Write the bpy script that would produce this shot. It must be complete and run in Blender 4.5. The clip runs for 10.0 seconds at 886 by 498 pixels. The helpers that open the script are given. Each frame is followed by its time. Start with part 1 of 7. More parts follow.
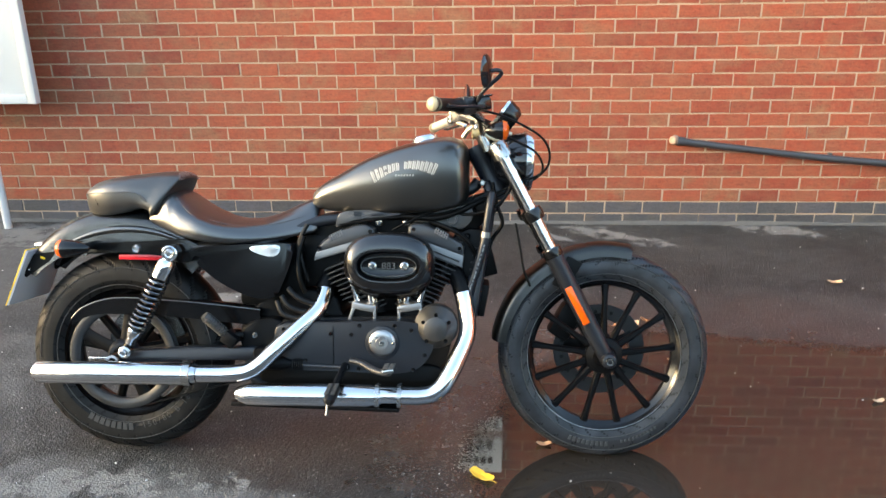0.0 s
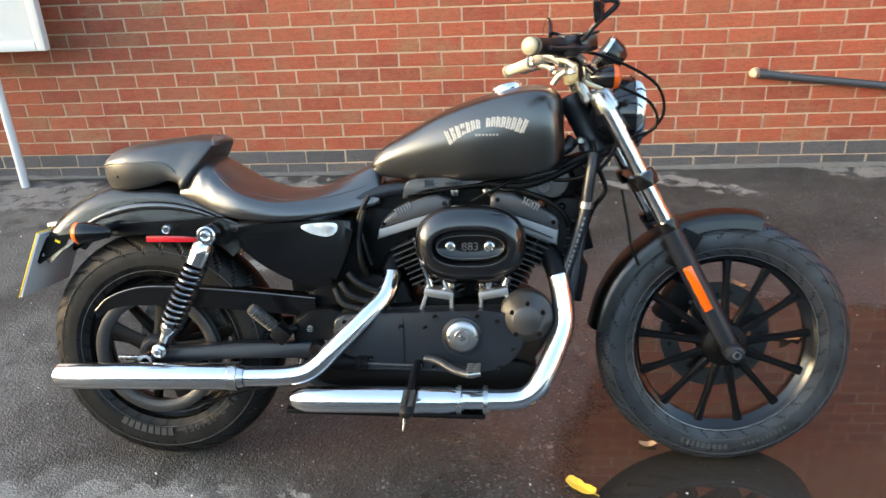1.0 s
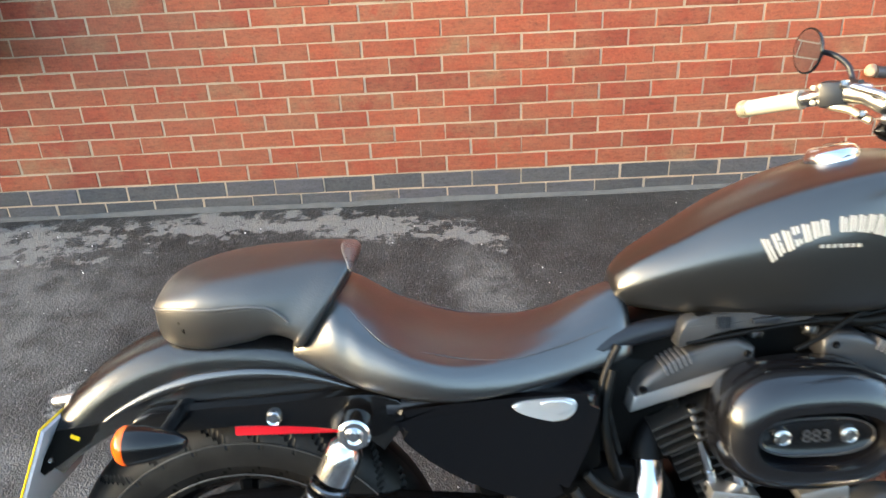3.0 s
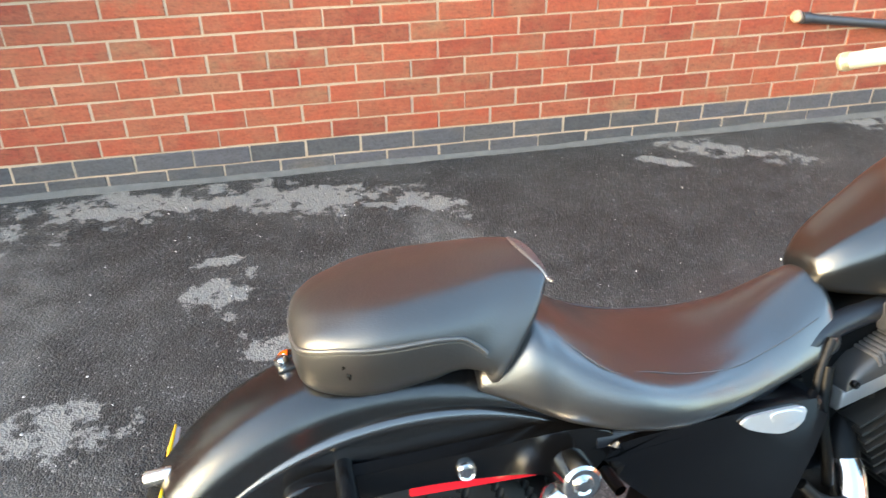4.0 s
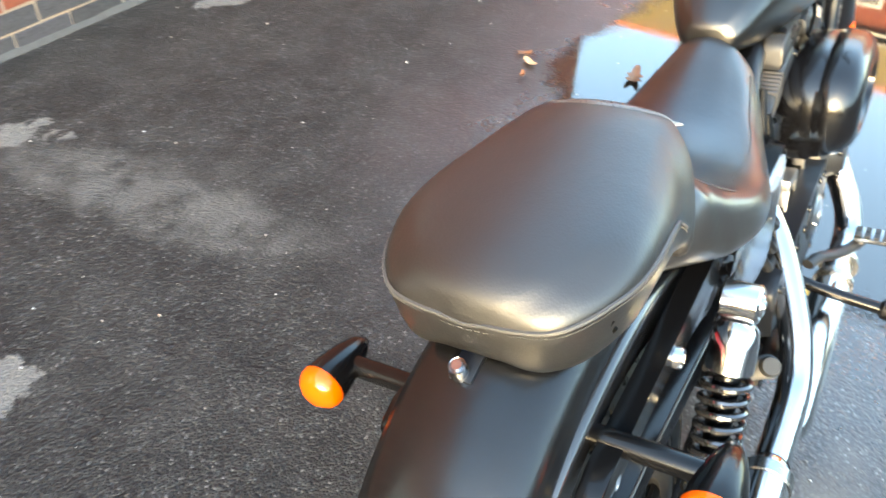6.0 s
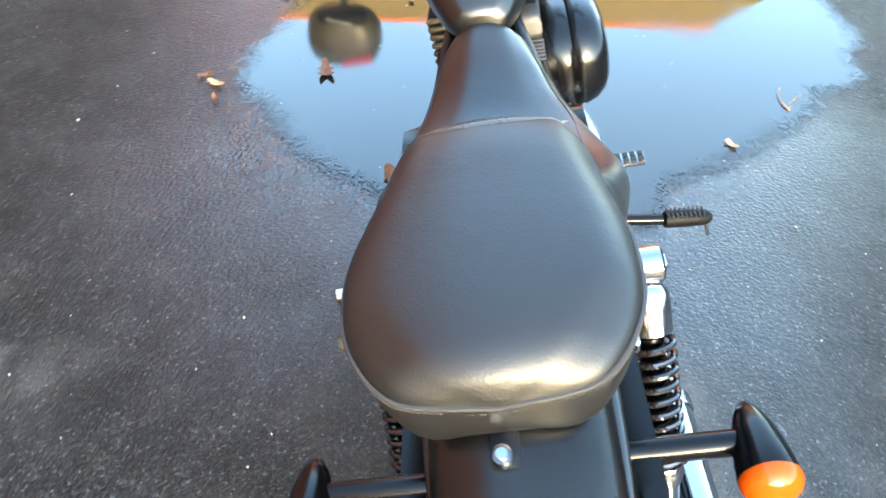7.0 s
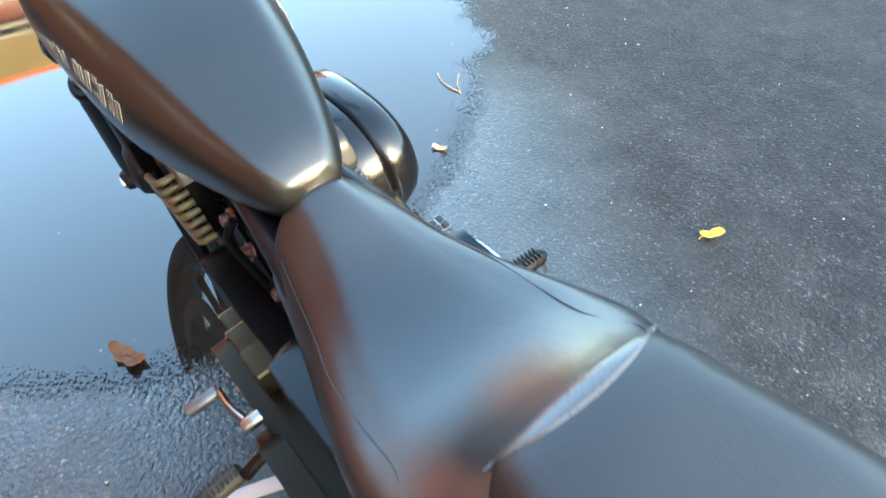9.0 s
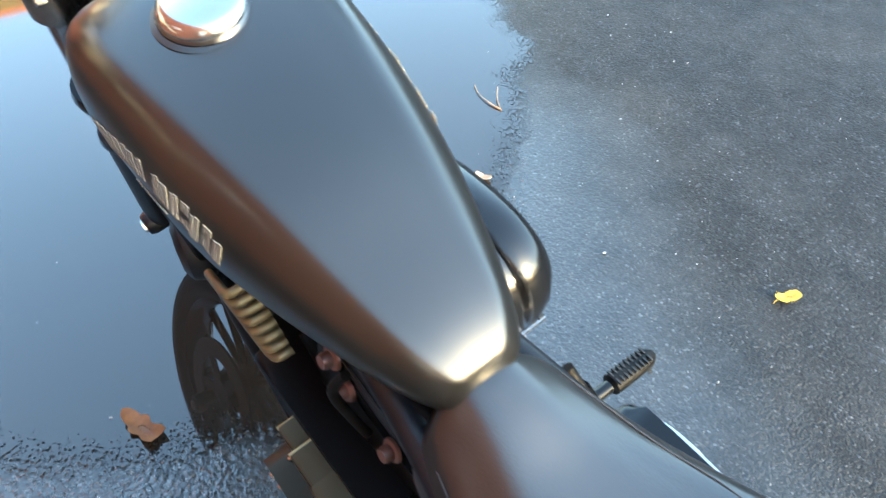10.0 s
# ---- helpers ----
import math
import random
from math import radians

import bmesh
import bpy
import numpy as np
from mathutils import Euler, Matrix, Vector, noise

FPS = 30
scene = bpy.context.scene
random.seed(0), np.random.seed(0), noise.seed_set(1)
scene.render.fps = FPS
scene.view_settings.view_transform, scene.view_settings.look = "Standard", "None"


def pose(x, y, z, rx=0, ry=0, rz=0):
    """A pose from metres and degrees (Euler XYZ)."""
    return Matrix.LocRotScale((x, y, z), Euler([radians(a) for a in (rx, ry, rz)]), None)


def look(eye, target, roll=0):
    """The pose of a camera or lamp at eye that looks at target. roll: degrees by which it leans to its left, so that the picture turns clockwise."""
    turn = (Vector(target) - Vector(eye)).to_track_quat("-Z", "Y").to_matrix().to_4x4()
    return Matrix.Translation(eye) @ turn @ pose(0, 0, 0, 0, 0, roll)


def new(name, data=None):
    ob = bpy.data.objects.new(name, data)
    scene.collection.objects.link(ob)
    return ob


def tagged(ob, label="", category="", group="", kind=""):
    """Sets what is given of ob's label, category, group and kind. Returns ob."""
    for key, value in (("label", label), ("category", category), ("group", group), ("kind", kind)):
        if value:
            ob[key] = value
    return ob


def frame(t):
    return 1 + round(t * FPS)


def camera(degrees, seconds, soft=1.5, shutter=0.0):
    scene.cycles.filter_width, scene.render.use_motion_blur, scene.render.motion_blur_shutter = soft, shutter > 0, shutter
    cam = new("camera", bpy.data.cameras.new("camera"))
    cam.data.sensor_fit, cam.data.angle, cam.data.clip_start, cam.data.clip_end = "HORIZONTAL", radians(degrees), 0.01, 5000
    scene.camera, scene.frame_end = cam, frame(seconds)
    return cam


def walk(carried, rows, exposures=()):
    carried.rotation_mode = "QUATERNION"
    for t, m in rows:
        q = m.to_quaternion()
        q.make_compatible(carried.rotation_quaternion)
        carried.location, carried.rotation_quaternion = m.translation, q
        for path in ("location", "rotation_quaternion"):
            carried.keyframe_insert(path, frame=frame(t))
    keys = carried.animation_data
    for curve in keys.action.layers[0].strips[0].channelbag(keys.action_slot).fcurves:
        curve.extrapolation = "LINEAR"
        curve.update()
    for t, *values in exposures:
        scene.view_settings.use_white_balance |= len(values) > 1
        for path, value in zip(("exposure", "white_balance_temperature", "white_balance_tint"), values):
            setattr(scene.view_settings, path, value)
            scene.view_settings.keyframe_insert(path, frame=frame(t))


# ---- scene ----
cam = camera(60.6, 10.0, 1.4, 0.3)

PATH = [
    (0, (1.045, -2.169, 1.384), (0.939, -0.284, 0.723), -0.7),
    (0.5, (0.926, -2.005, 1.368), (0.87, -0.159, 0.601), -1.0),
    (1, (0.861, -1.785, 1.355), (0.696, 0.031, 0.534), -2.6),
    (1.5, (0.775, -1.575, 1.342), (0.558, 0.226, 0.5), -2.2),
    (2, (0.569, -1.415, 1.365), (0.444, 0.394, 0.521), -0.9),
    (2.5, (0.417, -1.254, 1.35), (0.36, 0.553, 0.495), -1.9),
    (3, (0.283, -0.985, 1.342), (0.275, 0.811, 0.461), -2.8),
    (3.2, (0.201, -0.919, 1.33), (0.237, 0.876, 0.449), -2.4),
    (4.3, (-0.235, -0.601, 1.302), (0.265, 1.018, 0.24), -0.7),
    (4.5, (-0.286, -0.51, 1.291), (0.275, 1.068, 0.198), -1.2),
    (5, (-0.414, -0.382, 1.279), (0.418, 1.027, 0.129), 1.3),
    (5.5, (-0.56, -0.286, 1.279), (0.597, 0.776, 0.04), 3.7),
    (6, (-0.548, -0.153, 1.245), (0.762, 0.586, -0.073), 2.9),
    (6.2, (-0.54, -0.112, 1.237), (0.836, 0.451, -0.101), 4.2),
    (7.3, (-0.453, 0.173, 1.236), (1.035, -0.02, -0.086), 1.0),
    (7.5, (-0.4, 0.207, 1.228), (1.052, -0.065, -0.121), 0.0),
    (8, (-0.322, 0.328, 1.239), (1.001, -0.267, -0.138), 1.4),
    (8.5, (-0.252, 0.406, 1.267), (0.98, -0.415, -0.078), 1.3),
    (9, (-0.058, 0.313, 1.238), (1.148, -0.599, -0.073), -0.2),
    (9.5, (0.097, 0.274, 1.239), (1.276, -0.645, -0.09), 1.4),
    (10, (0.287, 0.302, 1.242), (1.388, -0.646, -0.131), 5.0),
]
walk(cam, [(t, look(eye, target, roll)) for t, eye, target, roll in PATH], [(0.0, 3.4, 7200, 7), (3.0, 3.66, 7100, 6), (4.5, 4.0, 6900, 3), (5.5, 4.08, 7200, 2), (6.2, 3.94, 7100, 3), (7.3, 3.68, 6350, 1), (8.5, 3.82, 6550, 1), (10.0, 3.84, 6650, 1)])

# ---- world, sun ----
SUN_AZ, SUN_EL = 257.0, 12.0
world = bpy.data.worlds.new("sky_world")
scene.world = world
world.use_nodes = True
wn = world.node_tree
sky = wn.nodes.new("ShaderNodeTexSky")
sky.sky_type, sky.sun_disc = "NISHITA", False
sky.sun_elevation, sky.sun_rotation = radians(SUN_EL), radians(SUN_AZ)
sky.air_density, sky.dust_density, sky.ozone_density = 1.0, 1.4, 1.3
wn.links.new(sky.outputs[0], wn.nodes["Background"].inputs[0])
wn.nodes["Background"].inputs[1].default_value = 0.15
sun = new("sun", bpy.data.lights.new("sun", "SUN"))
sun.data.energy, sun.data.angle, sun.data.color = 0.6, radians(14), (1.0, 0.74, 0.44)
sd = Vector((math.sin(radians(SUN_AZ)) * math.cos(radians(SUN_EL)), math.cos(radians(SUN_AZ)) * math.cos(radians(SUN_EL)), math.sin(radians(SUN_EL))))
sun.matrix_world = look(sd * 30, (0, 0, 0))


# ---- materials ----
class Nodes:
    """A small builder of node materials."""

    def __init__(self, name):
        self.mat = bpy.data.materials.new(name)
        self.mat.use_nodes = True
        self.t = self.mat.node_tree
        self.bsdf = self.t.nodes["Principled BSDF"]
        self.out = self.t.nodes["Material Output"]
        self.coord = self.add("TexCoord").outputs["Object"]

    def add(self, kind, **vals):
        n = self.t.nodes.new("ShaderNode" + kind)
        for k, v in vals.items():
            n.inputs[k.replace("_", " ")].default_value = v
        return n

    def link(self, a, b):
        self.t.links.new(a, b)

    def set(self, **vals):
        for k, v in vals.items():
            key = k.replace("_", " ")
            if isinstance(v, bpy.types.NodeSocket):
                self.link(v, self.bsdf.inputs[key])
            else:
                self.bsdf.inputs[key].default_value = (*v, 1) if isinstance(v, tuple) else v
        return self

    def noise(self, scale, detail=4.0, rough=0.55, at=None):
        n = self.add("TexNoise", Scale=scale, Detail=detail, Roughness=rough)
        self.link(at or self.coord, n.inputs["Vector"])
        return n.outputs["Fac"]

    def ramp(self, fac, *stops):
        n = self.t.nodes.new("ShaderNodeValToRGB")
        e = n.color_ramp.elements
        while len(e) < len(stops):
            e.new(0.5)
        for el, (p, c) in zip(e, stops):
            el.position = p
            el.color = (c, c, c, 1) if isinstance(c, (int, float)) else (*c, 1)
        self.link(fac, n.inputs[0])
        return n.outputs[0]

    def mix(self, fac, a, b, how="MIX"):
        n = self.t.nodes.new("ShaderNodeMix")
        n.data_type, n.blend_type = "RGBA", how
        for v, i in ((fac, 0), (a, 6), (b, 7)):
            if isinstance(v, bpy.types.NodeSocket):
                self.link(v, n.inputs[i])
            else:
                n.inputs[i].default_value = v if i == 0 else (*v, 1)
        return n.outputs[2]

    def math(self, op, a, b=0.5, c=0.5):
        n = self.t.nodes.new("ShaderNodeMath")
        n.operation = op
        for i, v in enumerate((a, b, c)):
            if isinstance(v, bpy.types.NodeSocket):
                self.link(v, n.inputs[i])
            else:
                n.inputs[i].default_value = v
        return n.outputs[0]

    def bump(self, height, strength=0.3, distance=0.002, normal=None):
        n = self.add("Bump", Distance=distance)
        if isinstance(strength, bpy.types.NodeSocket):
            self.link(strength, n.inputs["Strength"])
        else:
            n.inputs["Strength"].default_value = strength
        self.link(height, n.inputs["Height"])
        if normal:
            self.link(normal, n.inputs["Normal"])
        self.link(n.outputs[0], self.bsdf.inputs["Normal"])
        return n.outputs[0]


def plain(name, colour, rough, metal=0.0, vary=0.25, bump=0.0, scale=30.0, coat=0.0, spec=0.5, ior=1.5, tint=(1.0, 1.0, 1.0)):
    """Paint, plastic or metal with grime at two scales."""
    m = Nodes(name)
    big, fine = m.noise(scale * 0.2), m.noise(scale * 4, 3)
    tone = m.math("MULTIPLY_ADD", big, vary * 1.2, 1 - vary * 0.6)
    n = m.add("RGB")
    n.outputs[0].default_value = (*colour, 1)
    m.set(Base_Color=m.mix(1.0, n.outputs[0], tone, "MULTIPLY"), Metallic=metal)
    m.set(Roughness=m.math("MULTIPLY_ADD", m.math("ADD", big, fine), rough * vary * 0.8, rough * (1 - vary * 0.8)))
    m.set(Specular_IOR_Level=spec, IOR=ior, Specular_Tint=tint)
    if coat:
        m.set(Coat_Weight=coat, Coat_Roughness=0.08)
    if bump:
        m.bump(fine, bump, 0.0006)
    return m.mat


BLACK_PAINT = plain("satin_black_paint", (0.0035, 0.0034, 0.0032), 0.29, 0.0, 0.12, 0.02, 60, 0.0, 0.88, 1.57, (1.0, 0.985, 0.965))
GUARD_PAINT = plain("dusty_black_paint", (0.009, 0.0095, 0.0108), 0.25, 0.0, 0.25, 0.03, 60, 0.0, 0.95, 1.58)
BLACK_GLOSS = plain("gloss_black_paint", (0.003, 0.003, 0.0034), 0.2, 0.0, 0.2, 0.0, 30, 0.0, 0.36)
BLACK_CAST = plain("wrinkle_black_casting", (0.0028, 0.0028, 0.0031), 0.45, 0.0, 0.3, 0.35, 90, 0.0, 0.10)
GREY_CAST = plain("grey_cast_alloy", (0.0720, 0.0720, 0.0756), 0.42, 0.7, 0.3, 0.25, 70)
DARK_PLASTIC = plain("black_plastic", (0.002, 0.002, 0.002), 0.45, 0.0, 0.3, 0.1, 30, 0.0, 0.10)
CHROME = plain("chrome", (0.58, 0.58, 0.59), 0.16, 1.0, 0.25, 0.0)
STEEL = plain("worn_steel", (0.42, 0.415, 0.4), 0.26, 1.0, 0.35, 0.1)
ALLOY = plain("dull_alloy", (0.33, 0.33, 0.33), 0.36, 1.0, 0.4, 0.2)
ORANGE = plain("orange_lens", (0.62, 0.082, 0.002), 0.18, 0.0, 0.1)
RED_LENS = plain("red_reflector", (0.55, 0.01, 0.02), 0.2, 0.0, 0.1)
WHITE_LOGO = plain("pale_lettering", (0.25, 0.25, 0.235), 0.55, 0.0, 0.3, 0.0, 30, 0.0, 0.2)
PLATE_WHITE = plain("plate_acrylic", (0.36, 0.36, 0.38), 0.25, 0.0, 0.1)
PLATE_YELLOW = plain("plate_yellow", (0.8, 0.5, 0.01), 0.3, 0.0, 0.1)
SILVER_BADGE = plain("silver_badge", (0.62, 0.66, 0.7), 0.3, 0.8, 0.2)
WHITE_PAINT = plain("white_panel_paint", (0.5, 0.5, 0.49), 0.4, 0.0, 0.08)
SIGN_WHITE = plain("white_sign_enamel", (0.82, 0.82, 0.81), 0.35, 0.0, 0.06)
PIPE_BLACK = plain("black_pipe", (0.03, 0.03, 0.035), 0.4, 0.0, 0.3, 0.1)
BROWN_CAP = plain("brown_cap", (0.3, 0.2, 0.14), 0.5, 0.0, 0.3)

m = Nodes("mirror_glass")
m.set(Base_Color=(0.85, 0.86, 0.87), Metallic=1.0, Roughness=0.02)
MIRROR = m.mat
m = Nodes("headlamp_glass")
m.set(Base_Color=(0.9, 0.9, 0.9), Roughness=0.03, Transmission_Weight=0.85, IOR=1.45)
GLASS = m.mat

m = Nodes("black_leather")
vor = m.add("TexVoronoi", Scale=420.0)
m.link(m.coord, vor.inputs["Vector"])
soft_n, fold = m.noise(9), m.noise(38, 6)
m.set(Base_Color=m.mix(soft_n, (0.006, 0.006, 0.0065), (0.016, 0.0155, 0.016)), Specular_IOR_Level=0.9, IOR=1.6)
m.set(Roughness=m.math("MULTIPLY_ADD", soft_n, 0.12, 0.25))
b0 = m.bump(fold, 0.12, 0.004)
m.bump(vor.outputs["Distance"], 0.10, 0.0008, b0)
LEATHER = m.mat
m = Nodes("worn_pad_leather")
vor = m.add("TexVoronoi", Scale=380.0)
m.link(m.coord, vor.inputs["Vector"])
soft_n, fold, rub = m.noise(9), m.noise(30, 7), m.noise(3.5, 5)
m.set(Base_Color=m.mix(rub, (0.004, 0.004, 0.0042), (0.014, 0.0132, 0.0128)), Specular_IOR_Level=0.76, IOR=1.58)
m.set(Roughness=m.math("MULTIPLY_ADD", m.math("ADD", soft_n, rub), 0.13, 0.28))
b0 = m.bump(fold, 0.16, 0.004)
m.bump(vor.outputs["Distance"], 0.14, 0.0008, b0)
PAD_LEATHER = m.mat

m = Nodes("tyre_rubber")
dust = m.ramp(m.noise(14, 5), (0.4, 0.0), (0.75, 1.0))
m.set(Base_Color=m.mix(dust, (0.0024, 0.0024, 0.0026), (0.0125, 0.012, 0.0115)), Specular_IOR_Level=0.2, Roughness=m.math("MULTIPLY_ADD", m.noise(50), 0.2, 0.42))
m.bump(m.noise(260, 2), 0.2, 0.0008)
RUBBER = m.mat
m = Nodes("worn_tyre_rubber")
dust = m.ramp(m.noise(14, 5), (0.35, 0.0), (0.7, 1.0))
m.set(Base_Color=m.mix(dust, (0.004, 0.0044, 0.0052), (0.024, 0.0262, 0.031)), Specular_IOR_Level=0.4, Roughness=m.math("MULTIPLY_ADD", m.noise(50), 0.2, 0.36))
m.bump(m.noise(260, 2), 0.2, 0.0008)
WORN_RUBBER = m.mat
# Darker rubber whose colour carries the shade on the tyres' far half.
SHADED_RUBBER = plain("shaded_side_rubber", (0.0018, 0.0018, 0.0021), 0.45, 0.0, 0.3, 0.2, 60, 0.0, 0.10)
# Near-black for the cut grooves; deepens their shade by colour.
GROOVE_SHADE = plain("tread_groove_shade", (0.003, 0.003, 0.003), 0.7, 0.0, 0.3, 0.0, 30, 0.0, 0.1)


def brick_material(name, tones, worn, wear):
    m = Nodes(name)
    info = m.add("ObjectInfo").outputs["Random"]
    isle = m.add("NewGeometry").outputs["Random Per Island"]
    r = m.math("FRACT", m.math("ADD", info, isle))
    geo = m.add("NewGeometry").outputs["Position"]
    base = m.ramp(r, *tones)
    smear = m.ramp(m.noise(7, 5, 0.65, geo), (0.42, 0.0), (0.66, 1.0))
    speck = m.noise(120, 4, 0.6, geo)
    stretch = m.add("Mapping")
    stretch.inputs["Scale"].default_value = (14, 14, 90)
    m.link(geo, stretch.inputs["Vector"])
    drag = m.noise(1.0, 3, 0.5, stretch.outputs[0])
    odd = m.ramp(m.math("FRACT", m.math("MULTIPLY", r, 7.13)), (0.72, 0.0), (0.95, 1.0))
    c = m.mix(m.math("MULTIPLY", smear, m.math("MULTIPLY_ADD", odd, 0.65, wear)), base, worn)
    c = m.mix(1.0, c, m.ramp(speck, (0.2, 0.72), (0.7, 1.1)), "MULTIPLY")
    c = m.mix(1.0, c, m.ramp(drag, (0.3, 0.86), (0.7, 1.06)), "MULTIPLY")
    crease = m.add("Mapping")
    crease.inputs["Scale"].default_value = (1, 1, 2.6)
    crease.inputs["Rotation"].default_value = (0, 0.16, 0)
    m.link(geo, crease.inputs["Vector"])
    fold = m.ramp(m.noise(26, 3, 0.6, crease.outputs[0]), (0.36, 0.0), (0.44, 1.0), (0.56, 1.0), (0.64, 0.35))
    c = m.mix(1.0, c, m.ramp(fold, (0.0, 0.8), (1.0, 1.03)), "MULTIPLY")
    m.set(Base_Color=c, Roughness=0.82)
    b0 = m.bump(fold, 0.35, 0.003)
    m.bump(m.math("ADD", drag, speck), 0.5, 0.004, b0)
    return m.mat


BRICK_RED = brick_material("red_brick", ((0.0, (0.190, 0.0340, 0.0155)), (0.35, (0.245, 0.0455, 0.0200)), (0.7, (0.272, 0.0570, 0.0240)), (1.0, (0.232, 0.0600, 0.0285))), (0.225, 0.100, 0.050), 0.42)
BRICK_BLUE = brick_material("blue_brick", ((0.0, (0.039, 0.0400, 0.0453)), (0.5, (0.056, 0.0560, 0.0614)), (1.0, (0.067, 0.0640, 0.0746))), (0.086, 0.0752, 0.0684), 0.35)
m = Nodes("mortar")
m.set(Base_Color=m.mix(m.noise(40, 6), (0.27, 0.195, 0.135), (0.39, 0.295, 0.21)), Roughness=0.95)
m.bump(m.noise(300), 0.6, 0.003)
MORTAR = m.mat


m = Nodes("grey_cement")
m.set(Base_Color=m.mix(m.noise(16, 8, 0.65), (0.045, 0.045, 0.045), (0.11, 0.108, 0.104)), Roughness=0.9)
m.bump(m.noise(120, 5), 0.7, 0.004)
CEMENT = m.mat


def leaf_material(name, a, b):
    m = Nodes(name)
    m.set(Base_Color=m.mix(m.noise(60, 5), a, b), Roughness=0.45)
    m.bump(m.noise(200), 0.4, 0.001)
    return m.mat


LEAF_YELLOW = leaf_material("yellow_leaf", (0.75, 0.36, 0.02), (0.8, 0.55, 0.08))
LEAF_BROWN = leaf_material("brown_leaf", (0.10, 0.034, 0.012), (0.33, 0.15, 0.06))
LEAF_PALE = leaf_material("pale_leaf", (0.6, 0.42, 0.25), (0.65, 0.36, 0.2))
STONE_PALE = leaf_material("pale_stone", (0.36, 0.36, 0.35), (0.66, 0.66, 0.64))


# ---- mesh helpers ----
def mesh_object(name, bm, material, smooth=40):
    me = bpy.data.meshes.new(name)
    bmesh.ops.recalc_face_normals(bm, faces=bm.faces)
    bm.to_mesh(me)
    bm.free()
    for mat in material if isinstance(material, (list, tuple)) else (material,):
        me.materials.append(mat)
    if smooth:
        me.shade_smooth()
        me.set_sharp_from_angle(angle=radians(smooth))
    return new(name, me)


def part(name, bm, material, parent, label="", smooth=40):
    ob = mesh_object(name, bm, material, smooth)
    ob.parent = parent
    return tagged(ob, label)


def spline(points, steps=8, closed=False):
    """Points on a smooth curve through the given ones."""
    p = [Vector(q) for q in points]
    n = len(p)
    out = []
    for i in range(n if closed else n - 1):
        if closed:
            a, b, c, d = p[i - 1], p[i], p[(i + 1) % n], p[(i + 2) % n]
        else:
            a, b, c, d = p[max(i - 1, 0)], p[i], p[i + 1], p[min(i + 2, n - 1)]
        for k in range(steps):
            t = k / steps
            out.append(0.5 * (2 * b + (c - a) * t + (2 * a - 5 * b + 4 * c - d) * t * t + (3 * b - a - 3 * c + d) * t ** 3))
    if not closed:
        out.append(p[-1])
    return out


def skin(bm, rings, closed_ring=True, caps=True, loop=False):
    """Faces between successive rings of equal count."""
    rows = [[bm.verts.new(q) for q in ring] for ring in rings]
    n = len(rows[0])
    pairs = list(zip(rows, rows[1:])) + ([(rows[-1], rows[0])] if loop else [])
    for a, b in pairs:
        for i in range(n if closed_ring else n - 1):
            j = (i + 1) % n
            bm.faces.new((a[i], a[j], b[j], b[i]))
    if caps and closed_ring and not loop:
        bm.faces.new(rows[0][::-1])
        bm.faces.new(rows[-1])
    return rows


def tube(bm, points, radius, seg=12, caps=True, flat=1.0):
    """A round bar along points. radius: one, or one per point. flat squashes it along its own up."""
    p = [Vector(q) for q in points]
    r = radius if isinstance(radius, (list, tuple)) else [radius] * len(p)
    tang = [(p[min(i + 1, len(p) - 1)] - p[max(i - 1, 0)]).normalized() for i in range(len(p))]
    side = tang[0].orthogonal().normalized()
    if abs(tang[0].z) < 0.9:
        side = tang[0].cross(Vector((0, 0, 1))).normalized()
    rings = []
    for q, t, rad in zip(p, tang, r):
        side = (side - t * side.dot(t)).normalized()
        up = t.cross(side)
        rings.append([q + (side * math.cos(a) + up * (math.sin(a) * flat)) * rad for a in (2 * math.pi * k / seg for k in range(seg))])
    skin(bm, rings, True, caps)
    return bm


def lathe(bm, profile, centre, axis=(0, 1, 0), seg=32, closed=False):
    """Turns (radius, height) pairs round an axis."""
    axis = Vector(axis).normalized()
    a = Vector((1, 0, 0)) if abs(axis.x) < 0.9 else Vector((0, 0, 1))
    a = (a - axis * a.dot(axis)).normalized()
    b = axis.cross(a)
    c = Vector(centre)
    rings = []
    for k in range(seg):
        d = a * math.cos(2 * math.pi * k / seg) + b * math.sin(2 * math.pi * k / seg)
        rings.append([c + d * max(r, 1e-5) + axis * h for r, h in profile])
    skin(bm, rings, closed, False, True)
    bmesh.ops.remove_doubles(bm, verts=bm.verts, dist=1e-4)
    return bm


def box(bm, centre, size, rot=(0, 0, 0), bevel=0.0):
    made = bmesh.ops.create_cube(bm, size=1)["verts"]
    m4 = pose(*centre, *rot) @ Matrix.Diagonal((*size, 1))
    bmesh.ops.transform(bm, matrix=m4, verts=made)
    if bevel:
        edges = list({e for v in made for e in v.link_edges})
        bmesh.ops.bevel(bm, geom=edges, offset=bevel, segments=2, affect="EDGES", profile=0.6)
    return bm


def prism(bm, outline, y0, y1, bevel=0.0):
    """A plate whose outline is given in x and z, from y0 to y1."""
    skin(bm, [[(x, y0, z) for x, z in outline], [(x, y1, z) for x, z in outline]])
    if bevel:
        keep = [e for e in bm.edges if abs(e.verts[0].co.y - e.verts[1].co.y) < 1e-6]
        bmesh.ops.bevel(bm, geom=keep, offset=bevel, segments=3, affect="EDGES", profile=0.5)
    return bm


def bolt(bm, centre, axis=(0, -1, 0), r=0.008, h=0.006):
    lathe(bm, [(0, h), (r * 0.5, h), (r * 0.55, h * 0.6), (r * 0.85, h * 0.85), (r, h * 0.5), (r, -0.004), (0, -0.004)], centre, axis, 12)
    return bm


